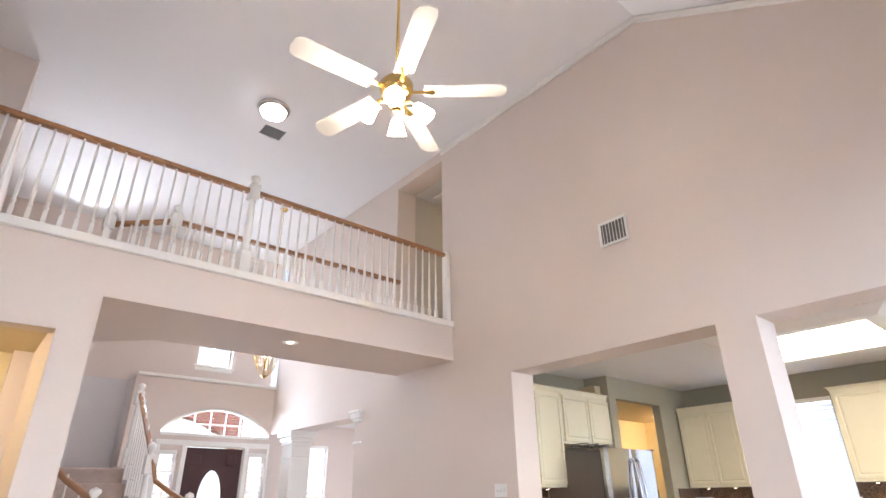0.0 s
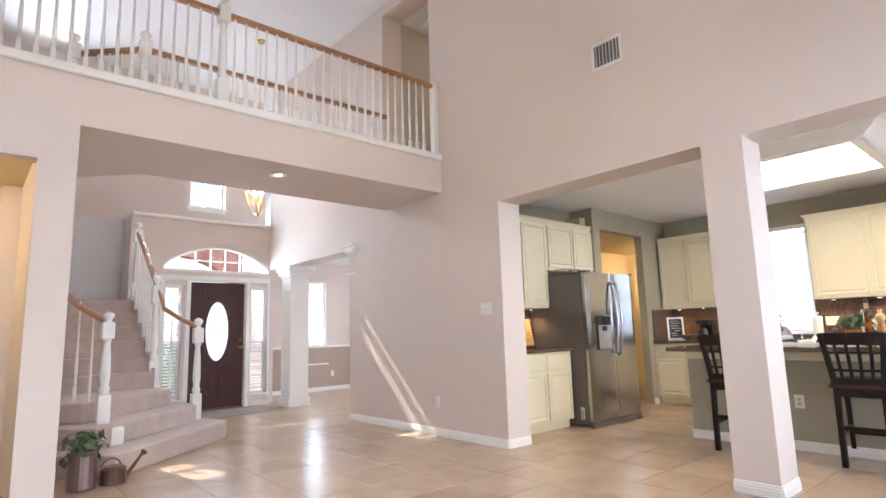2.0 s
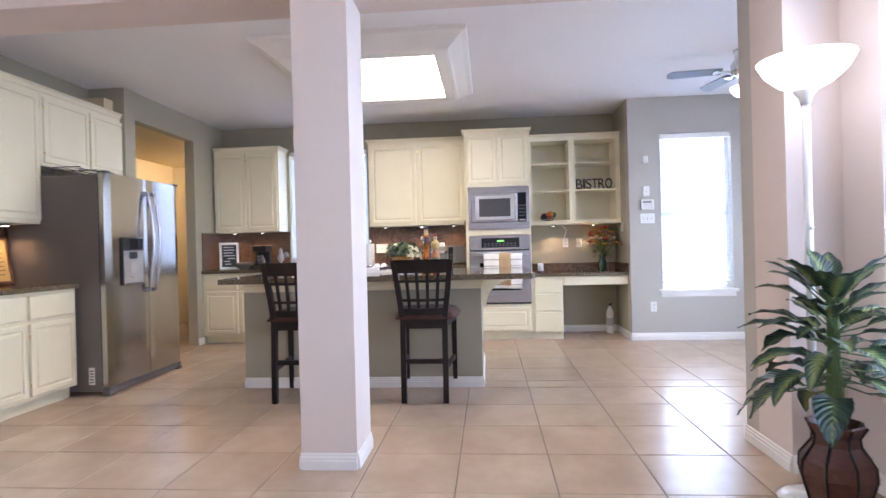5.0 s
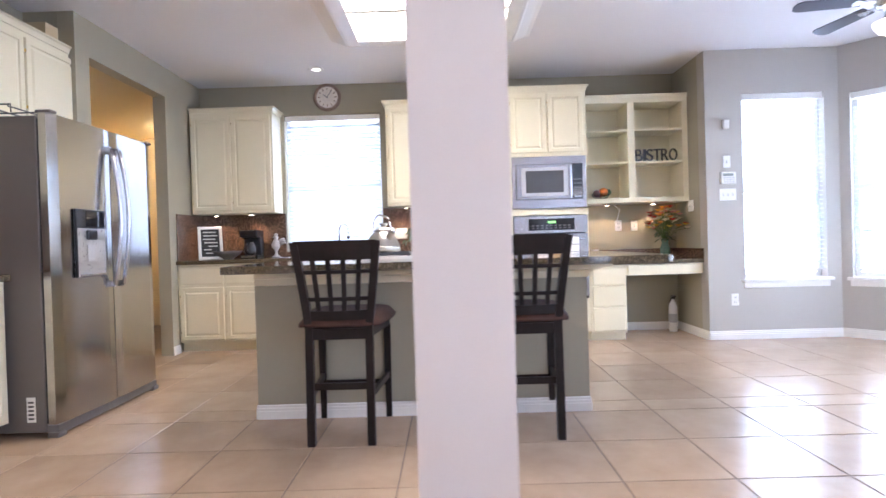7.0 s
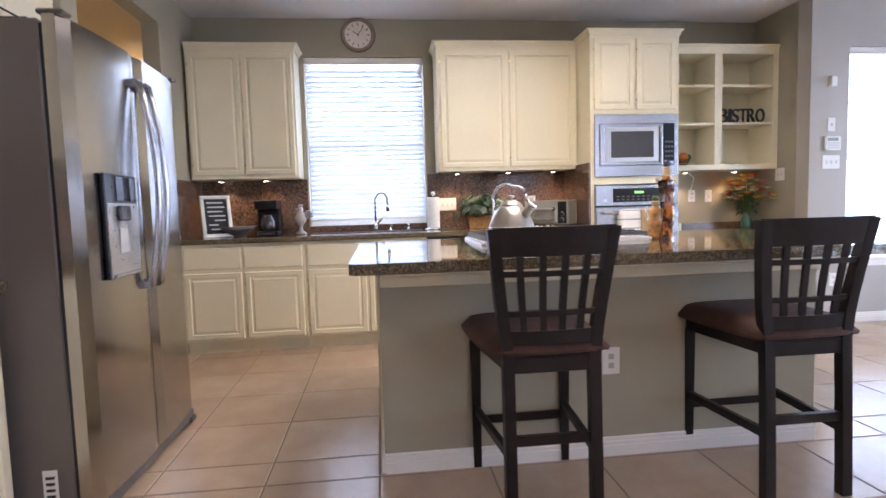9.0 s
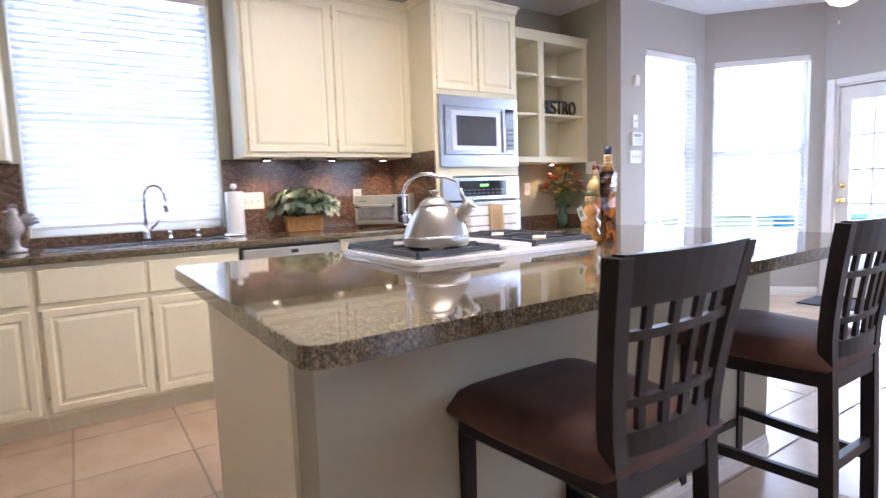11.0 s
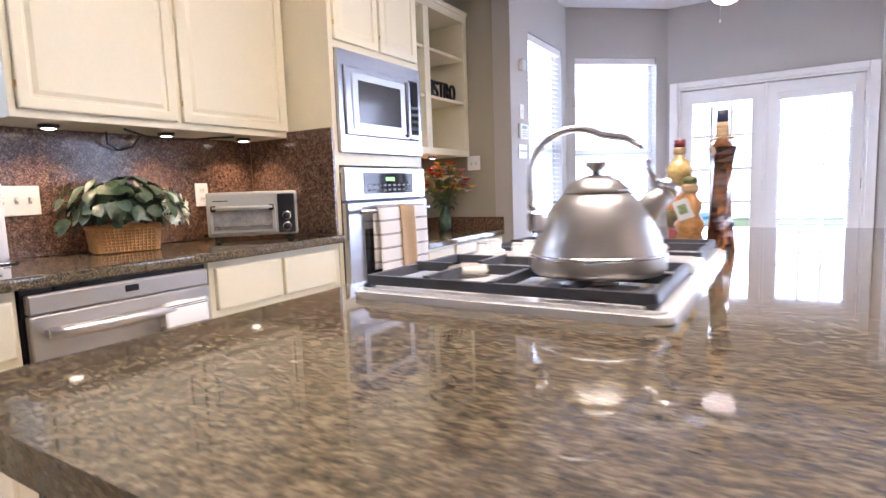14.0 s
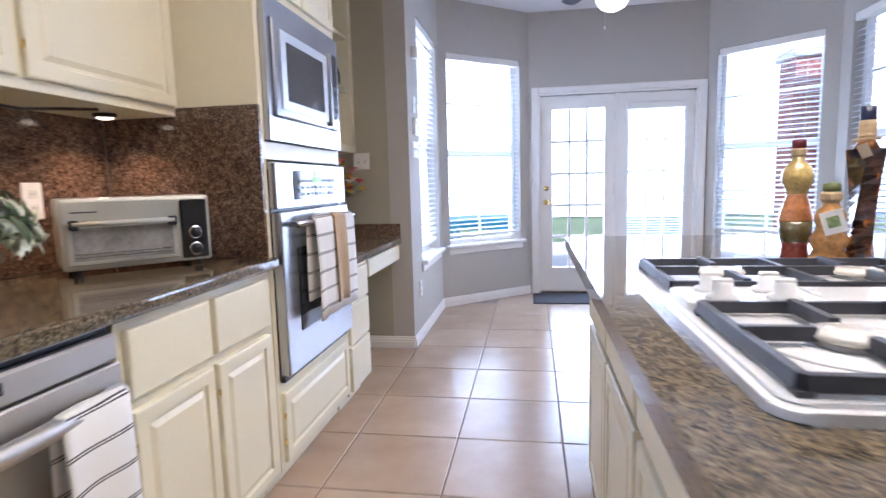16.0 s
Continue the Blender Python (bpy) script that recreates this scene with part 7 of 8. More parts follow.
def paper_towel():
    ob = thing("paper_towel_holder", pose(8.85, 2.945, 0.926), "white paper towel roll on a steel holder", "paper towel")
    part("base", lathe(((0, 0), (0.085, 0.0), (0.085, 0.008), (0.07, 0.014), (0, 0.014)), 24), CHROME, ob, "", True)
    part("roll", lathe(((0.02, 0.016), (0.057, 0.016), (0.058, 0.02), (0.058, 0.285), (0.055, 0.29), (0.02, 0.29)), 28), surf("paper_white", (0.82, 0.81, 0.79), 0.95, var=0.03, fine=200, bump=0.4), ob, "", True)
    part("rod", tube([(0, 0, 0.01), (0, 0, 0.32)], 0.006, 8), CHROME, ob)
    part("knob", lathe(((0, -0.02), (0.018, -0.012), (0.022, 0.0), (0.016, 0.014), (0, 0.02)), 16), PLASTIC, ob, "", True).matrix_basis = pose(0, 0, 0.325)


paper_towel()


def sink():
    ob = thing("sink", pose(0, 0, 0.885), "dark undermount sink with a steel rim", "sink")
    DK = surf("dark_sink", (0.035, 0.03, 0.03), 0.25, var=0.2)
    part("basin", box(8.46, 8.80, 3.06, 3.99, 0.002, 0.006), DK, ob)
    for a in ((8.45, 8.46, 3.05, 4.00), (8.80, 8.81, 3.05, 4.00), (8.46, 8.80, 3.05, 3.06), (8.46, 8.80, 3.99, 4.00), (8.46, 8.80, 3.52, 3.535)):
        part("rim", box(*a, 0.002, 0.045, 0.002), CHROME, ob)
    f = thing("faucet", pose(8.925, 3.47, 0.926), "chrome gooseneck kitchen faucet with a pull-down spray", "faucet")
    part("base", lathe(((0, 0), (0.027, 0.0), (0.026, 0.02), (0.018, 0.05), (0.017, 0.09)), 16), CHROME, f, "", True)
    part("neck", tube([(0, 0, 0.08), (0, 0, 0.27)] + [(-0.035 * (1 - math.cos(radians(a))), -0.055 * (1 - math.cos(radians(a))), 0.27 + 0.075 * math.sin(radians(a))) for a in range(15, 181, 15)] + [(-0.07, -0.11, 0.25)], 0.011, 10), CHROME, f, "", True)
    part("spray_head", tube([(-0.07, -0.11, 0.255), (-0.072, -0.113, 0.175)], 0.015, 12, 0.018), CHROME, f, "", True)
    part("lever", tube([(0.0, -0.015, 0.07), (-0.02, -0.05, 0.10), (-0.03, -0.075, 0.135)], 0.012, 8, 0.007), CHROME, f, "", True)
    for y in (3.335, 3.17):
        s_ = thing("soap_dispenser", pose(8.93, y, 0.926), "small chrome soap dispenser by the sink", "soap dispenser", "sink dispensers")
        part("body", lathe(((0, 0), (0.02, 0.0), (0.018, 0.012), (0.010, 0.02), (0.010, 0.04), (0.015, 0.05), (0, 0.055)), 14), CHROME, s_, "", True)
        part("nozzle", tube([(0, 0, 0.047), (-0.05, 0, 0.045)], 0.006, 8), CHROME, s_)


sink()


def coffee_maker():
    ob = thing("coffee_maker", east(4.49, 8.68, 0.926), "black drip coffee maker with a glass carafe", "coffee maker")
    part("base", box(0.0, 0.19, 0.0, 0.22, 0.0, 0.035, 0.008), BLACK, ob)
    part("tower", box(0.0, 0.19, 0.13, 0.22, 0.035, 0.26, 0.008), BLACK, ob)
    part("top", box(0.0, 0.19, 0.0, 0.22, 0.225, 0.30, 0.012, 2), BLACK, ob)
    part("panel", box(0.02, 0.17, -0.003, 0.002, 0.008, 0.03), surf("brushed_steel", (0.55, 0.545, 0.55), 0.3, 1.0), ob)
    c = part("carafe", lathe(((0, 0.0), (0.055, 0.0), (0.068, 0.03), (0.068, 0.075), (0.045, 0.12), (0.048, 0.135)), 20), glassy("carafe_glass", (0.05, 0.045, 0.045), 0.05), ob, "glass carafe", True)
    c.matrix_basis = pose(0.095, 0.06, 0.04)
    part("handle", tube([(0.0, -0.05, 0.125), (0.0, -0.10, 0.12), (0.0, -0.10, 0.05), (0.0, -0.065, 0.03)], 0.008, 8), BLACK, c)


coffee_maker()


def rooster():
    bm = bmesh.new()
    add_lathe(bm, ((0.0, 0.0), (0.045, 0.0), (0.05, 0.012), (0.02, 0.03), (0.014, 0.06), (0.02, 0.08), (0.045, 0.11), (0.05, 0.14), (0.035, 0.17), (0.022, 0.19), (0.024, 0.215), (0.018, 0.235), (0.0, 0.24)), 14, 0, 0, 0.7)
    for k in range(6):
        a = radians(20 + k * 22)
        add_tube(bm, [(0.03, 0, 0.13), (0.06 + 0.045 * math.cos(a), 0.004 * k - 0.01, 0.14 + 0.06 * math.sin(a)), (0.085 + 0.03 * math.cos(a), 0.004 * k - 0.01, 0.15 + 0.085 * math.sin(a) - 0.03)], 0.011, 6, 0.006)
    for k in range(4):
        add_tube(bm, [(-0.012 + k * 0.009, 0, 0.235), (-0.014 + k * 0.011, 0, 0.262 - abs(k - 1.5) * 0.006)], 0.006, 6)
    add_tube(bm, [(-0.015, 0, 0.222), (-0.045, 0, 0.215)], 0.008, 6, 0.002)
    ob = part("rooster_figurine", bm, surf("pewter_grey", (0.45, 0.43, 0.43), 0.4, 0.3, var=0.3, scale=30), smooth=True)
    ob.matrix_basis = pose(8.72, 4.11, 0.926, 0, 0, -90)
    tagged(ob, "grey rooster figurine on the counter", "figurine")


rooster()

chalk = thing("chalkboard_sign", pose(8.58, 4.88, 0.926, -14, 0, -62), "chalkboard sign in a white frame leaning on the splash", "sign")
for a in ((0, 0.24, 0, 0.03), (0, 0.24, 0.33, 0.36), (0, 0.03, 0.03, 0.33), (0.21, 0.24, 0.03, 0.33)):
    part("frame", box(a[0], a[1], -0.012, 0.008, a[2], a[3], 0.004), PLASTIC, chalk)
part("board", box(0.03, 0.21, -0.002, 0.004, 0.03, 0.33), surf("chalkboard", (0.02, 0.02, 0.022), 0.7, var=0.3), chalk)
for k, (x0, x1) in enumerate(((0.05, 0.18), (0.055, 0.19), (0.05, 0.17), (0.06, 0.19), (0.10, 0.19), (0.055, 0.13), (0.07, 0.18))):
    part("chalk_line", box(x0, x1, -0.0035, -0.002, 0.292 - k * 0.038, 0.304 - k * 0.038), surf("chalk", (0.6, 0.6, 0.58), 0.9), chalk)
hb = thing("hot_sauce_bottle", pose(8.86, 4.84, 0.926), "slim dark bottle with a red cap", "bottle")
part("glass", lathe(((0, 0), (0.026, 0.0), (0.027, 0.11), (0.012, 0.15), (0.011, 0.19)), 14), glassy("dark_red_sauce", (0.06, 0.012, 0.01)), hb, "", True)
part("cap", lathe(((0.013, 0.185), (0.014, 0.215), (0, 0.218)), 12), surf("red_cap", (0.5, 0.02, 0.02), 0.4), hb, "red cap")
bw = part("serving_bowl", lathe(((0.0, 0.0), (0.06, 0.0), (0.065, 0.008), (0.13, 0.05), (0.155, 0.085), (0.15, 0.086), (0.125, 0.055), (0.06, 0.014), (0, 0.012)), 28), surf("grey_stoneware", (0.16, 0.14, 0.12), 0.3, var=0.3, scale=15), smooth=True)
bw.matrix_basis = pose(8.74, 4.64, 0.926)
tagged(bw, "wide grey stoneware bowl on the counter", "bowl")

pq = thing("framed_plaque", pose(5.59, 5.275, 0.93, -10), "framed yellow certificate leaning on the backsplash", "picture frame")
for a in ((0, 0.30, 0, 0.025), (0, 0.30, 0.365, 0.39), (0, 0.025, 0.025, 0.365), (0.275, 0.30, 0.025, 0.365)):
    part("frame", box(a[0], a[1], -0.01, 0.01, a[2], a[3], 0.004), surf("walnut_frame", (0.12, 0.05, 0.02), 0.4), pq)
part("paper", box(0.025, 0.275, -0.002, 0.004, 0.025, 0.365), surf("yellowed_paper", (0.62, 0.42, 0.14), 0.8, var=0.08), pq)
for k in range(8):
    part("text_bar", box(0.06 + 0.01 * (k % 3), 0.24 - 0.012 * (k % 2), -0.003, -0.002, 0.32 - k * 0.035, 0.328 - k * 0.035), surf("faded_ink", (0.25, 0.15, 0.06), 0.8), pq)

rk = thing("wire_rack", pose(5.93, 4.72, 1.838), "black wire rack on top of the refrigerator", "rack")
for y in (0.0, 0.12, 0.24):
    part("wire", tube([(0, y, 0.03), (0.45, y, 0.03)], 0.004, 6), BLACK, rk)
for x in (0.02, 0.22, 0.43):
    part("wire", tube([(x, 0.0, 0.0), (x, 0.0, 0.045), (x, 0.24, 0.045), (x, 0.24, 0.0)], 0.004, 6), BLACK, rk)

# under-cabinet pucks and their cable
PUCK = glow("puck_lens_lit", (1.0, 0.80, 0.52), 14.0)


def puck(x, y, z, watts=13.0):
    ob = thing("puck_light", pose(x, y, z), "small lit puck light under a cabinet", "puck light", "puck lights under cabinets")
    part("ring", lathe(((0.022, 0.0), (0.036, 0.0), (0.036, -0.010), (0.026, -0.014), (0.022, -0.008)), 18), BLACK, ob, "black ring")
    part("lens", lathe(((0.0, -0.019), (0.014, -0.018), (0.025, -0.0135)), 16), PUCK, ob)
    spot_lamp("puck_lamp", (x, y, z - 0.02), (x + 0.0, y, z - 1), watts, (1.0, 0.68, 0.38), 130, 0.7)


for y in (2.72, 2.25, 1.83):
    puck(8.82, y, 1.433)
for y in (4.78, 4.40):
    puck(8.82, y, 1.408)
for y in (0.55, 0.05):
    puck(8.80, y, 1.393, 16.0)
puck(5.76, 5.22, 1.413, 12.0)
cab = part("lamp_cable", tube([(8.74, 2.48, 1.428), (8.79, 2.36, 1.41), (8.76, 2.2, 1.40), (8.78, 2.05, 1.42), (8.74, 1.95, 1.428)], 0.005, 6), BLACK)
tagged(cab, "black lamp cable looped under the cabinet", "cable")
cab = part("lamp_cable", tube([(8.90, 2.47, 1.43), (8.935, 2.45, 1.385), (8.945, 2.40, 1.36), (8.945, 2.34, 1.375), (8.91, 2.31, 1.43)], 0.005, 6), BLACK)
tagged(cab, "short black lamp cable looped against the backsplash", "cable")


def plate(m, gangs, kind_, label):
    """Switch or outlet plate facing local -y."""
    w = 0.072 + 0.046 * (gangs - 1)
    ob = thing("wall_plate", m, label, "switch plate" if kind_ == "switch" else "outlet", "wall plates")
    part("cover", box(-w / 2, w / 2, -0.007, 0.0, -0.058, 0.058, 0.003), PLASTIC, ob)
    for g in range(gangs):
        x = (g - (gangs - 1) / 2) * 0.046
        if kind_ == "switch":
            part("toggle_slot", box(x - 0.006, x + 0.006, -0.008, -0.007, -0.013, 0.013), surf("socket_shade", (0.45, 0.44, 0.42), 0.5), ob)
            part("toggle", box(x - 0.004, x + 0.004, -0.02, -0.008, -0.002, 0.010, 0.001), PLASTIC, ob)
        else:
            for z in (-0.022, 0.022):
                part("socket", box(x - 0.015, x + 0.015, -0.009, -0.007, z - 0.013, z + 0.013, 0.003), surf("socket_face", (0.68, 0.67, 0.63), 0.4), ob)
                for q in (-0.006, 0.006):
                    part("slot", box(x + q - 0.001, x + q + 0.001, -0.0095, -0.009, z - 0.004, z + 0.005), BLACK, ob)


plate(pose(4.469, 4.73, 1.38, 0, 0, -90), 3, "switch", "white triple switch plate on the beige wall")
plate(pose(4.469, 5.56, 0.37, 0, 0, -90), 1, "outlet", "white outlet plate on the beige wall")
plate(pose(8.967, 2.80, 1.15, 0, 0, -90), 3, "switch", "white triple switch plate on the granite splash")
plate(pose(8.967, 1.995, 1.152, 0, 0, -90), 1, "outlet", "white outlet plate on the granite splash")
plate(pose(8.984, 0.375, 1.165, 0, 0, -90), 1, "outlet", "white outlet plate above the desk")
plate(pose(8.984, 0.20, 1.16, 0, 0, -90), 1, "switch", "white switch plate above the desk")
plate(pose(8.60, -0.269, 1.34, 0, 0, 180), 2, "switch", "white double switch plate beside the desk")
plate(pose(8.259, -0.475, 1.42, 0, 0, -90), 3, "switch", "white triple switch plate below the alarm keypad")
plate(pose(8.259, -0.47, 1.74, 0, 0, -90), 1, "switch", "white single switch plate above the keypad")
plate(pose(8.259, -0.52, 0.39, 0, 0, -90), 1, "outlet", "white outlet plate in the nook")
plate(pose(6.42, 11.384, 0.35), 1, "outlet", "white outlet plate in the dining room")
kp = thing("alarm_keypad", pose(8.259, -0.475, 1.58, 0, 0, -90), "white alarm keypad with a grey display", "keypad")
part("case", box(-0.075, 0.075, -0.025, 0.0, -0.06, 0.06, 0.006), PLASTIC, kp)
part("display", box(-0.055, 0.045, -0.027, -0.025, 0.018, 0.045), surf("lcd_grey", (0.25, 0.28, 0.25), 0.3), kp)
for r in range(3):
    for c in range(4):
        part("key", box(-0.05 + c * 0.028, -0.03 + c * 0.028, -0.028, -0.025, -0.045 + r * 0.02, -0.032 + r * 0.02), surf("key_grey", (0.55, 0.55, 0.55), 0.5), kp)
sn = part("motion_sensor", box(-0.03, 0.03, -0.04, 0.0, -0.045, 0.045, 0.012, 2), PLASTIC)
sn.name = "wall_sensor"
sn.matrix_basis = pose(8.259, -0.46, 2.10, 0, 0, -90)
tagged(sn, "small white wall sensor in the nook", "sensor")


def clock():
    ob = thing("wall_clock", pose(8.984, 3.565, 2.685, 0, 0, -90) @ pose(0, 0, 0, 90), "round bronze wall clock with a pale face", "clock")
    # disc axis along local z, facing the room
    RIM = surf("clock_rim", (0.30, 0.22, 0.17), 0.35, 0.6, var=0.2)
    part("rim", lathe(((0.118, 0.0), (0.152, 0.0), (0.155, 0.018), (0.140, 0.034), (0.120, 0.026), (0.116, 0.014)), 36), RIM, ob, "", True)
    part("face", lathe(((0.119, 0.003), (0.119, 0.021), (0, 0.021)), 36), surf("clock_face", (0.80, 0.74, 0.66), 0.7, var=0.12, scale=25), ob)
    for k in range(12):
        a = math.pi * k / 6
        mk = part("hour_mark", box(-0.004, 0.004, -0.011, 0.011, 0.0212, 0.023), surf("faded_ink", (0.25, 0.15, 0.06), 0.8), ob)
        mk.matrix_basis = pose(0.092 * math.sin(a), 0.092 * math.cos(a), 0, 0, 0, -math.degrees(a))
    for l_, a in ((0.055, -58), (0.082, 35)):
        h = part("hand", box(-0.003, 0.003, -0.01, l_, 0.024, 0.026), BLACK, ob)
        h.name = "pointer"
        h.matrix_basis = pose(0, 0, 0, 0, 0, -a)
    part("hub", lathe(((0, 0.022), (0.008, 0.022), (0.006, 0.029), (0, 0.029)), 12), BLACK, ob)


clock()


# ---- desk corner things ----
def text_mesh(body, width, height, depth, material, name):
    cu = bpy.data.curves.new(name, "FONT")
    cu.body, cu.extrude, cu.align_x = body, 0.1, "LEFT"
    tmp = bpy.data.objects.new(name, cu)
    scene.collection.objects.link(tmp)
    dg = bpy.context.evaluated_depsgraph_get()
    me = bpy.data.meshes.new_from_object(tmp.evaluated_get(dg))
    bpy.data.objects.remove(tmp)
    co = np.array([v.co[:] for v in me.vertices])
    lo_, hi_ = co.min(0), co.max(0)
    for v in me.vertices:
        p = (v.co.x - lo_[0]) / (hi_[0] - lo_[0]), (v.co.y - lo_[1]) / (hi_[1] - lo_[1]), (v.co.z - lo_[2]) / (hi_[2] - lo_[2])
        v.co = (p[0] * width, -p[2] * depth, p[1] * height)
    me.materials.clear()
    me.materials.append(material)
    return me


sg = thing("bistro_sign", east(0.262, 8.72, 1.828), "dark wooden letters spelling BISTRO on the shelf", "sign")
x = 0.0
INK = surf("dark_letter_wood", (0.022, 0.021, 0.026), 0.5, var=0.3)
for ch, w in zip("BISTRO", (0.078, 0.03, 0.068, 0.075, 0.078, 0.085)):
    o = new("letter", text_mesh(ch, w, 0.125, 0.018, INK, "letter"))
    o.parent = sg
    o.location = (x, 0, 0.006)
    x += w + 0.006
part("foot_bar", box(0, x, -0.018, 0.004, 0.0, 0.008), INK, sg)


def flower_vase():
    rng = random.Random(8)
    ob = thing("flower_vase", pose(8.76, -0.05, 0.801), "green glass vase of yellow, red and white flowers", "flowers")
    part("vase", lathe(((0, 0), (0.04, 0.0), (0.055, 0.04), (0.055, 0.10), (0.032, 0.16), (0.042, 0.20), (0.038, 0.20), (0.028, 0.16)), 20), glassy("green_vase_glass", (0.04, 0.09, 0.06)), ob, "dark green vase", True)
    cols = (("yellow_petal", (0.85, 0.58, 0.08)), ("red_petal", (0.62, 0.04, 0.05)), ("cream_petal", (0.85, 0.76, 0.55)), ("orange_petal", (0.80, 0.30, 0.06)), ("pink_petal", (0.75, 0.30, 0.28)))
    stems = bmesh.new()
    for k in range(64):
        a, el = rng.uniform(0, 2 * math.pi), rng.uniform(0.0, 1.4)
        r = rng.uniform(0.13, 0.23)
        c = Vector((math.cos(a) * math.cos(el) * r, math.sin(a) * math.cos(el) * r, 0.30 + math.sin(el) * r * 1.1))
        add_tube(stems, [(0, 0, 0.18), c * 0.6 + Vector((0, 0, 0.11)), c], 0.002, 4)
        bm = bmesh.new()
        for q in range(9):
            b = 2 * math.pi * q / 9 + k
            add_leaf(bm, c, Vector((math.cos(b), math.sin(b), 0.25)) + c.normalized() * 0.5, rng.uniform(0.04, 0.055), 0.02, 0.5, segs=3)
        nm, col = cols[rng.choice((0, 0, 1, 2, 2, 3, 4))]
        part("flower", bm, surf(nm, col, 0.6, var=0.2), ob, smooth=True)
    tagged(part("stem", stems, surf("green_stem", (0.08, 0.14, 0.04), 0.5), ob), kind="stuff")
    for k in range(24):
        a = rng.uniform(0, 2 * math.pi)
        bm = bmesh.new()
        add_leaf(bm, (0.04 * math.cos(a), 0.04 * math.sin(a), rng.uniform(0.20, 0.33)), (math.cos(a), math.sin(a), rng.uniform(-0.3, 0.7)), 0.10, 0.02, 0.9, segs=4)
        part("leaf", bm, leaf_mat("bouquet_leaf", (0.03, 0.06, 0.03), (0.12, 0.16, 0.07)), ob, smooth=True)


flower_vase()
fb = thing("fruit_basket", east(0.72, 8.78, 1.447), "wire basket of orange, green and purple fruit on the shelf", "fruit basket")
for z, r in ((0.01, 0.06), (0.035, 0.085), (0.055, 0.095)):
    part("wire", tube([(0.1 + r * math.cos(q * math.pi / 10), r * 0.8 * math.sin(q * math.pi / 10), z) for q in range(21)], 0.003, 5), BLACK, fb)
for k in range(10):
    a = k * math.pi / 5
    part("wire", tube([(0.1 + 0.06 * math.cos(a), 0.048 * math.sin(a), 0.0), (0.1 + 0.085 * math.cos(a), 0.068 * math.sin(a), 0.035), (0.1 + 0.095 * math.cos(a), 0.076 * math.sin(a), 0.055)], 0.002, 5), BLACK, fb)
for x_, y_, z_, r_, nm, col in ((0.06, 0.0, 0.06, 0.042, "plum_skin", (0.08, 0.03, 0.05)), (0.13, -0.01, 0.075, 0.05, "orange_skin", (0.55, 0.16, 0.02)), (0.18, 0.0, 0.075, 0.036, "green_skin", (0.03, 0.12, 0.07)), (0.10, 0.03, 0.06, 0.04, "red_apple_skin", (0.3, 0.03, 0.03))):
    part("fruit", lathe(((0, -r_ * 0.9), (r_ * 0.6, -r_ * 0.8), (r_, -0.1 * r_), (r_ * 0.85, 0.6 * r_), (r_ * 0.35, 0.92 * r_), (0, r_ * 0.82)), 16), surf(nm, col, 0.4, var=0.25, scale=30), fb, "", True).matrix_basis = pose(x_, y_, z_)
fe = thing("fire_extinguisher", pose(8.82, -0.14, 0), "white fire extinguisher under the desk", "fire extinguisher")
part("tank", lathe(((0, 0), (0.042, 0.0), (0.045, 0.015), (0.045, 0.27), (0.03, 0.31), (0.016, 0.33), (0.016, 0.35)), 20), ENAMEL, fe, "", True)
part("valve", box(-0.02, 0.02, -0.02, 0.02, 0.35, 0.375, 0.004), BLACK, fe)
part("lever", box(-0.075, 0.03, -0.01, 0.01, 0.378, 0.392, 0.003), BLACK, fe)
part("hose", tube([(0.02, 0, 0.36), (0.06, 0, 0.33), (0.06, 0, 0.20)], 0.008, 8), BLACK, fe)
part("label_band", lathe(((0.0455, 0.10), (0.0458, 0.105), (0.0458, 0.19), (0.0455, 0.195)), 20), surf("label_grey", (0.4, 0.4, 0.42), 0.5), fe)
cd = thing("candle_jar", pose(8.60, 0.74, 0.801), "white pillar candle in a glass holder on the desk", "candle")
part("candle", lathe(((0, 0), (0.036, 0), (0.036, 0.11), (0.03, 0.115), (0, 0.11)), 18), PLASTIC, cd, "", True)
part("holder", lathe(((0, -0.0), (0.05, 0.0), (0.05, 0.012), (0.038, 0.02)), 18), surf("holder_purple", (0.12, 0.06, 0.12), 0.2), cd)
cab = part("lamp_cable", tube([(8.96, 0.42, 1.39), (8.965, 0.36, 1.34), (8.968, 0.38, 1.26), (8.974, 0.40, 1.19)], 0.006, 6), PLASTIC)
tagged(cab, "white lamp cable plugged in above the desk", "cable")

rug = part("entry_rug", box(2.95, 4.15, 9.20, 9.95, 0.0, 0.01, 0.004), surf("entry_rug_weave", (0.35, 0.31, 0.30), 0.95, var=0.4, scale=14, fine=200, bump=0.5))
tagged(rug, "worn grey patterned rug inside the front door", "rug")

# ---- outside ----
GRASS = surf("lawn", (0.07, 0.10, 0.03), 0.95, var=0.4, scale=1.5, fine=30, bump=0.6)
bm = bmesh.new()
bmesh.ops.create_grid(bm, x_segments=2, y_segments=2, size=900)
gr = part("ground", bm, GRASS)
gr.location = (0, 0, -0.16)
tagged(gr, "sunlit lawn reaching to the horizon", "ground", kind="structure")
slab("patio", [(2.0, -7.5), (11.0, -7.5), (11.0, -2.43), (2.0, -2.43)], -0.155, -0.04, surf("patio_concrete", (0.42, 0.40, 0.37), 0.85, var=0.12), "pale concrete patio outside the nook", "patio")
slab("porch", [(1.5, 10.95), (5.5, 10.95), (5.5, 13.2), (1.5, 13.2)], -0.155, -0.03, surf("patio_concrete", (0.42, 0.40, 0.37), 0.85), "pale concrete front porch", "porch")


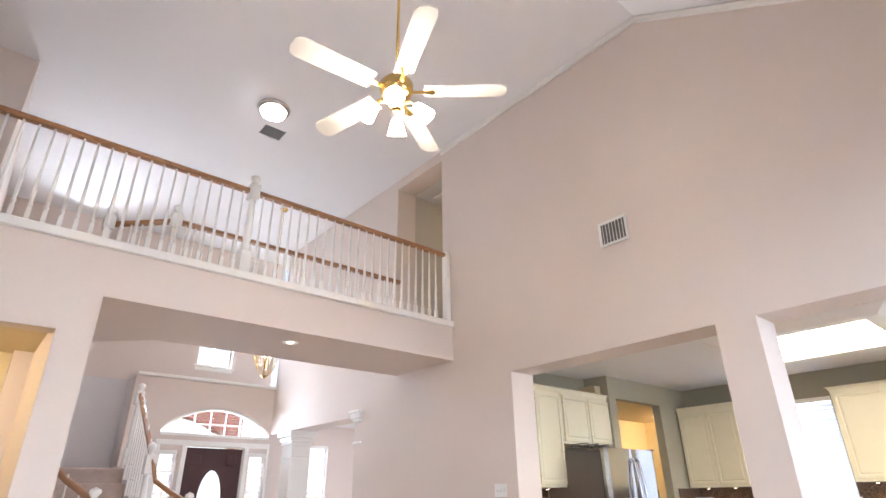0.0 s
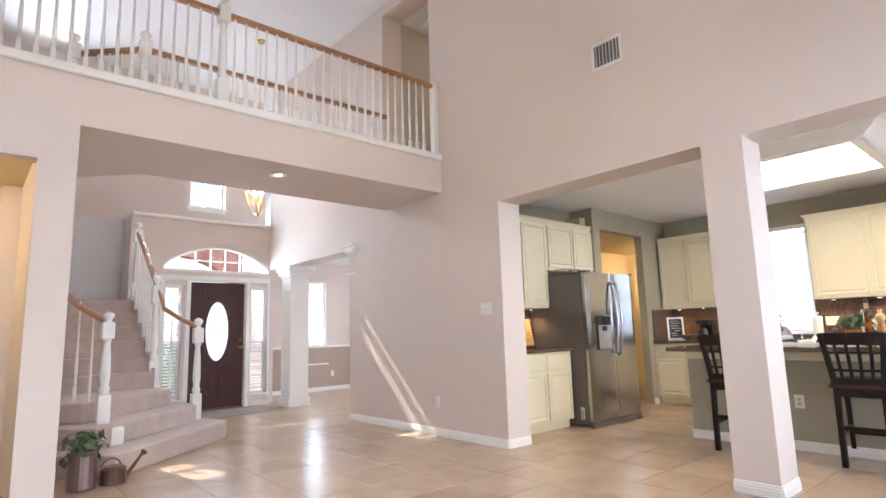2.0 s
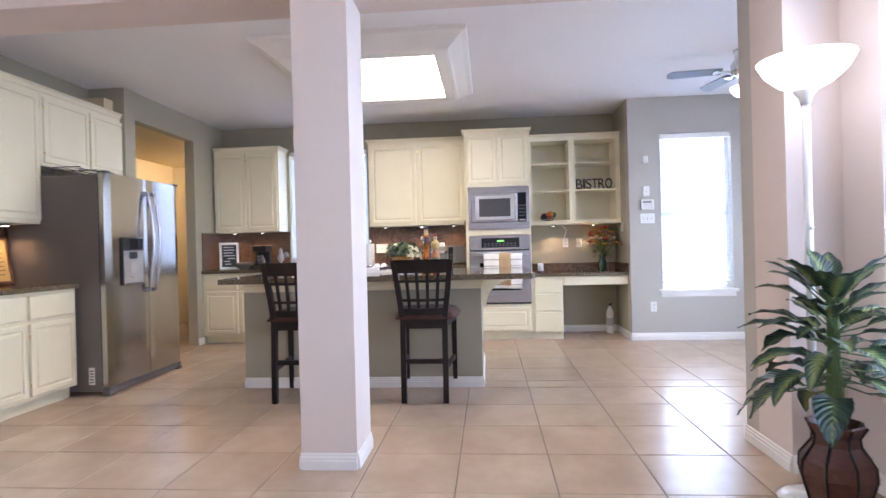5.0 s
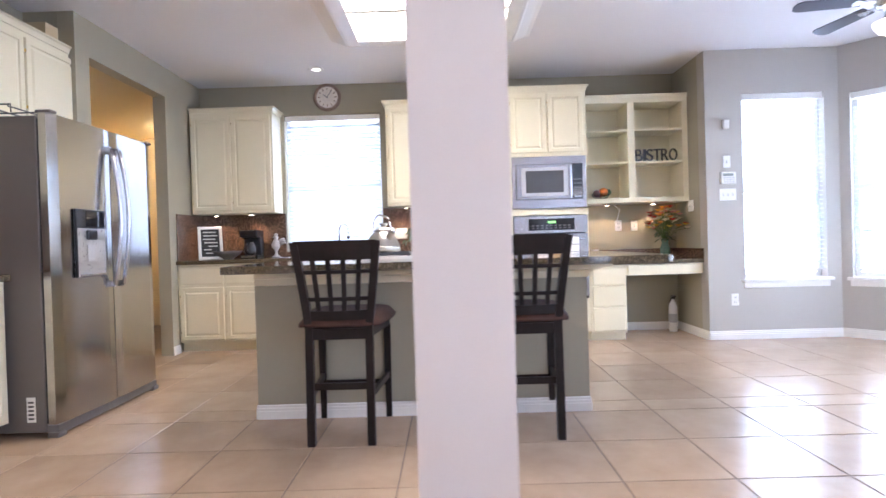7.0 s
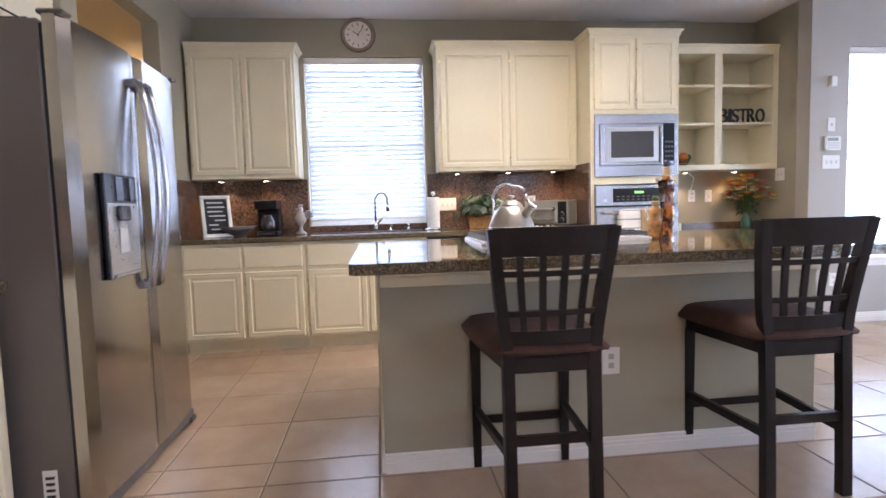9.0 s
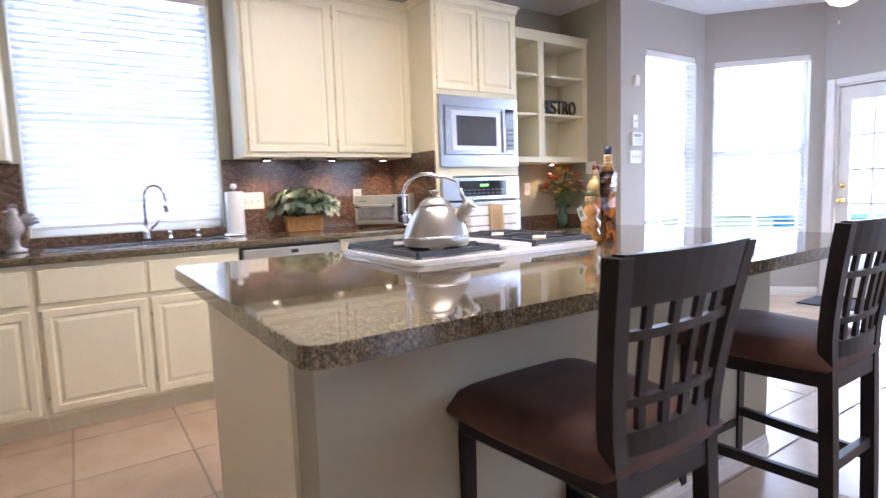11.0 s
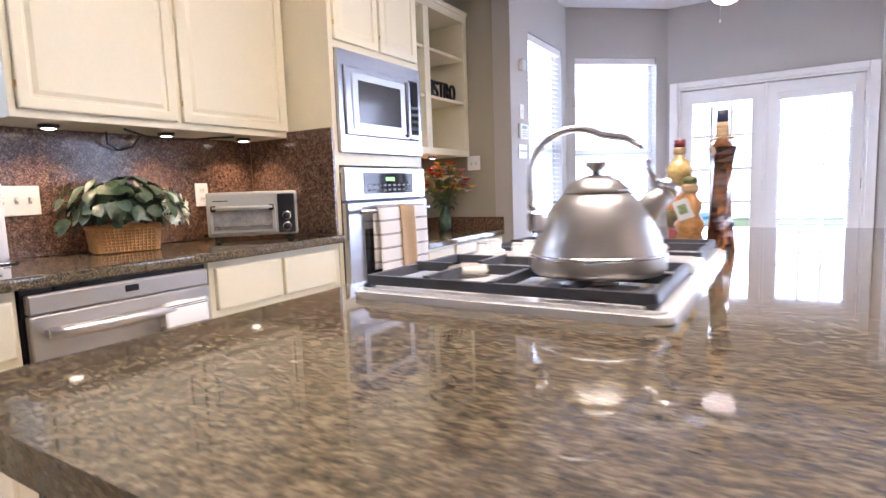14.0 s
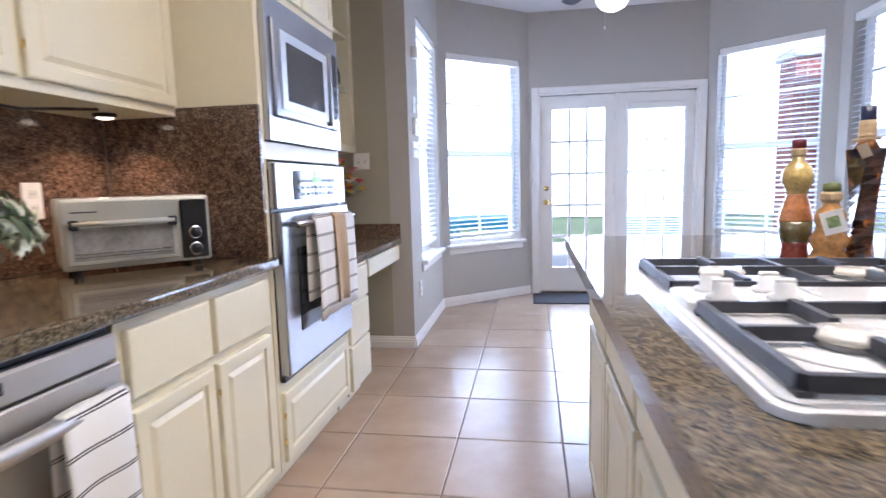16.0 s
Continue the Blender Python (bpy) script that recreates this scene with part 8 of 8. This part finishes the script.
def brick_mat(name):
    m, n, l, b = node_mat(name)
    geo = n.new("ShaderNodeNewGeometry")
    mp = n.new("ShaderNodeMapping")
    mp.inputs["Rotation"].default_value = (radians(90), 0, 0)
    l.new(geo.outputs["Position"], mp.inputs["Vector"])
    t = n.new("ShaderNodeTexBrick")
    t.inputs["Scale"].default_value = 4.4
    t.inputs["Color1"].default_value, t.inputs["Color2"].default_value, t.inputs["Mortar"].default_value = (0.28, 0.085, 0.05, 1), (0.20, 0.06, 0.04, 1), (0.4, 0.36, 0.32, 1)
    l.new(mp.outputs[0], t.inputs["Vector"])
    l.new(t.outputs[0], b.inputs["Base Color"])
    b.inputs["Roughness"].default_value = 0.85
    return m


BRICK = brick_mat("red_brick")


def brick_pier(x, y, h, w=0.45):
    ob = thing("brick_pier", pose(x, y, -0.15), "red brick porch pier with a pale cap", "pier", "brick piers outside")
    part("shaft", box(-w / 2, w / 2, -w / 2, w / 2, 0, h, 0.01), BRICK, ob)
    part("cap", box(-w / 2 - 0.05, w / 2 + 0.05, -w / 2 - 0.05, w / 2 + 0.05, h, h + 0.1, 0.015), surf("patio_concrete", (0.42, 0.40, 0.37), 0.85), ob)


brick_pier(4.0, -4.3, 2.75)
brick_pier(1.9, 12.9, 2.4)
brick_pier(5.1, 12.9, 2.4)
# front porch arch of brick
k = 18
bm = bmesh.new()
arc = [(3.5 + 1.45 * math.cos(math.pi * (1 - q / k)), 1.75 + 1.15 * math.sin(math.pi * q / k)) for q in range(k + 1)]
for y in (12.75, 13.05):
    a_ = [bm.verts.new((x, y, z)) for x, z in arc]
    b_ = [bm.verts.new((x, y, 3.4)) for x, z in arc]
    for q in range(k):
        bm.faces.new((a_[q], a_[q + 1], b_[q + 1], b_[q]))
bm.verts.ensure_lookup_table()
for q in range(k):
    bm.faces.new((bm.verts[q], bm.verts[q + 1], bm.verts[2 * (k + 1) + q + 1], bm.verts[2 * (k + 1) + q]))
pa = part("porch_arch", bm, BRICK)
tagged(pa, "red brick porch arch before the front door", "arch", kind="structure")


# unseen slab added to cut the sun through window_9 down to streaks
slab("sun_blocker", [(1.3, 11.85), (5.7, 11.85), (5.7, 13.3), (1.3, 13.3)], 5.57, 5.63, surf("sun_blocker_dark", (0.10, 0.085, 0.075), 0.9, var=0.3, scale=12), "unseen dark slab that keeps sun off the lower high window", "roof")
# added glowing walls: give the windows a blown-out view and extra light
BACK = glow("backdrop_glow", (0.78, 0.90, 1.0), 3.2)
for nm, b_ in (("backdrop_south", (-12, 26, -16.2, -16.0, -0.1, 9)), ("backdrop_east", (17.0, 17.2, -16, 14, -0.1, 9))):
    tagged(part(nm, box(*b_), BACK), "plain glowing wall added as overexposed outdoors beyond the windows", "backdrop", kind="structure")
tb = thing("patio_table", pose(7.9, -4.0, -0.04), "teal covered patio table outside the bay window", "table")
TEAL = surf("teal_cover", (0.03, 0.24, 0.32), 0.6, var=0.15)
part("tabletop", prism(rounded(-0.7, 0.7, -0.45, 0.45, 0.08), 0.70, 0.74, 0.01), TEAL, tb)
for x_ in (-0.58, 0.58):
    for y_ in (-0.34, 0.34):
        part("leg", box(x_ - 0.03, x_ + 0.03, y_ - 0.03, y_ + 0.03, 0, 0.70, 0.005), TEAL, tb)
part("skirt", box(-0.62, 0.62, -0.38, 0.38, 0.60, 0.70, 0.01), TEAL, tb)

# ---- floor tiles ----
TP, TQ = 0.475, 0.477
bm = bmesh.new()
h_ = TP / 2 - 0.003
g_ = TQ / 2 - 0.003
lo = [bm.verts.new((x * g_, y * h_, -0.01)) for x, y in ((-1, -1), (1, -1), (1, 1), (-1, 1))]
mi = [bm.verts.new((x * g_, y * h_, -0.002)) for x, y in ((-1, -1), (1, -1), (1, 1), (-1, 1))]
hi = [bm.verts.new((x * (g_ - 0.003), y * (h_ - 0.003), 0.0)) for x, y in ((-1, -1), (1, -1), (1, 1), (-1, 1))]
for a, b in ((lo, mi), (mi, hi)):
    for k in range(4):
        bm.faces.new((a[k], a[(k + 1) % 4], b[(k + 1) % 4], b[k]))
bm.faces.new(hi)
tile_mesh = link_mesh("tile", bm, TILE)
floor_ob = bpy.data.objects["floor"]
near, far = [], []
# one cut row runs under the island, between the hall's courses and the kitchen's
courses = [(4.692 + TQ * (i - 0.5), 1.0) for i in range(-15, 4)] + [(6.23, 0.43)] + [(6.337 + TQ * (i + 0.5), 1.0) for i in range(6)]
for x, wide in courses:
    for k in range(-9, 22):
        y = 1.570 + TP * (k + 0.5)
        if not (-2.6 < x < 9.1 and -2.35 < y < 11.4):
            continue
        if y < -0.45 and (x < 4.9 or x > 8.3 or abs(x - 6.6) > 1.75 - (abs(y) - 1.4) * 0.6):
            continue
        if y > 5.5 and x < 0.4:
            continue
        if x > 4.9 and 5.4 < y < 7.4:
            continue
        inside = (x > 4.4 and y < 5.1) or (x > 0.8 and y < 4.8) or (1.5 < x < 4.6 and y < 7.4)
        (near if inside else far).append((x, y, wide))
near.sort(key=lambda p: (p[0] - 5.2) ** 2 + (p[1] - 2.6) ** 2)
far += near[300:]
for x, y, wide in near[:300]:
    o = new("tile", tile_mesh)
    o.parent = floor_ob
    o.location = (x, y, 0)
    o.scale.x = wide
verts, faces = [], []
for x, y, wide in far:
    n0 = len(verts)
    for v in tile_mesh.vertices:
        verts.append((v.co.x * wide + x, v.co.y + y, v.co.z))
    for p in tile_mesh.polygons:
        faces.append([n0 + q for q in p.vertices])
me = bpy.data.meshes.new("far_tiles")
me.from_pydata(verts, [], faces)
me.materials.append(TILE)
ft = new("far_tiles", me)
ft.parent = floor_ob
tagged(ft, kind="stuff")
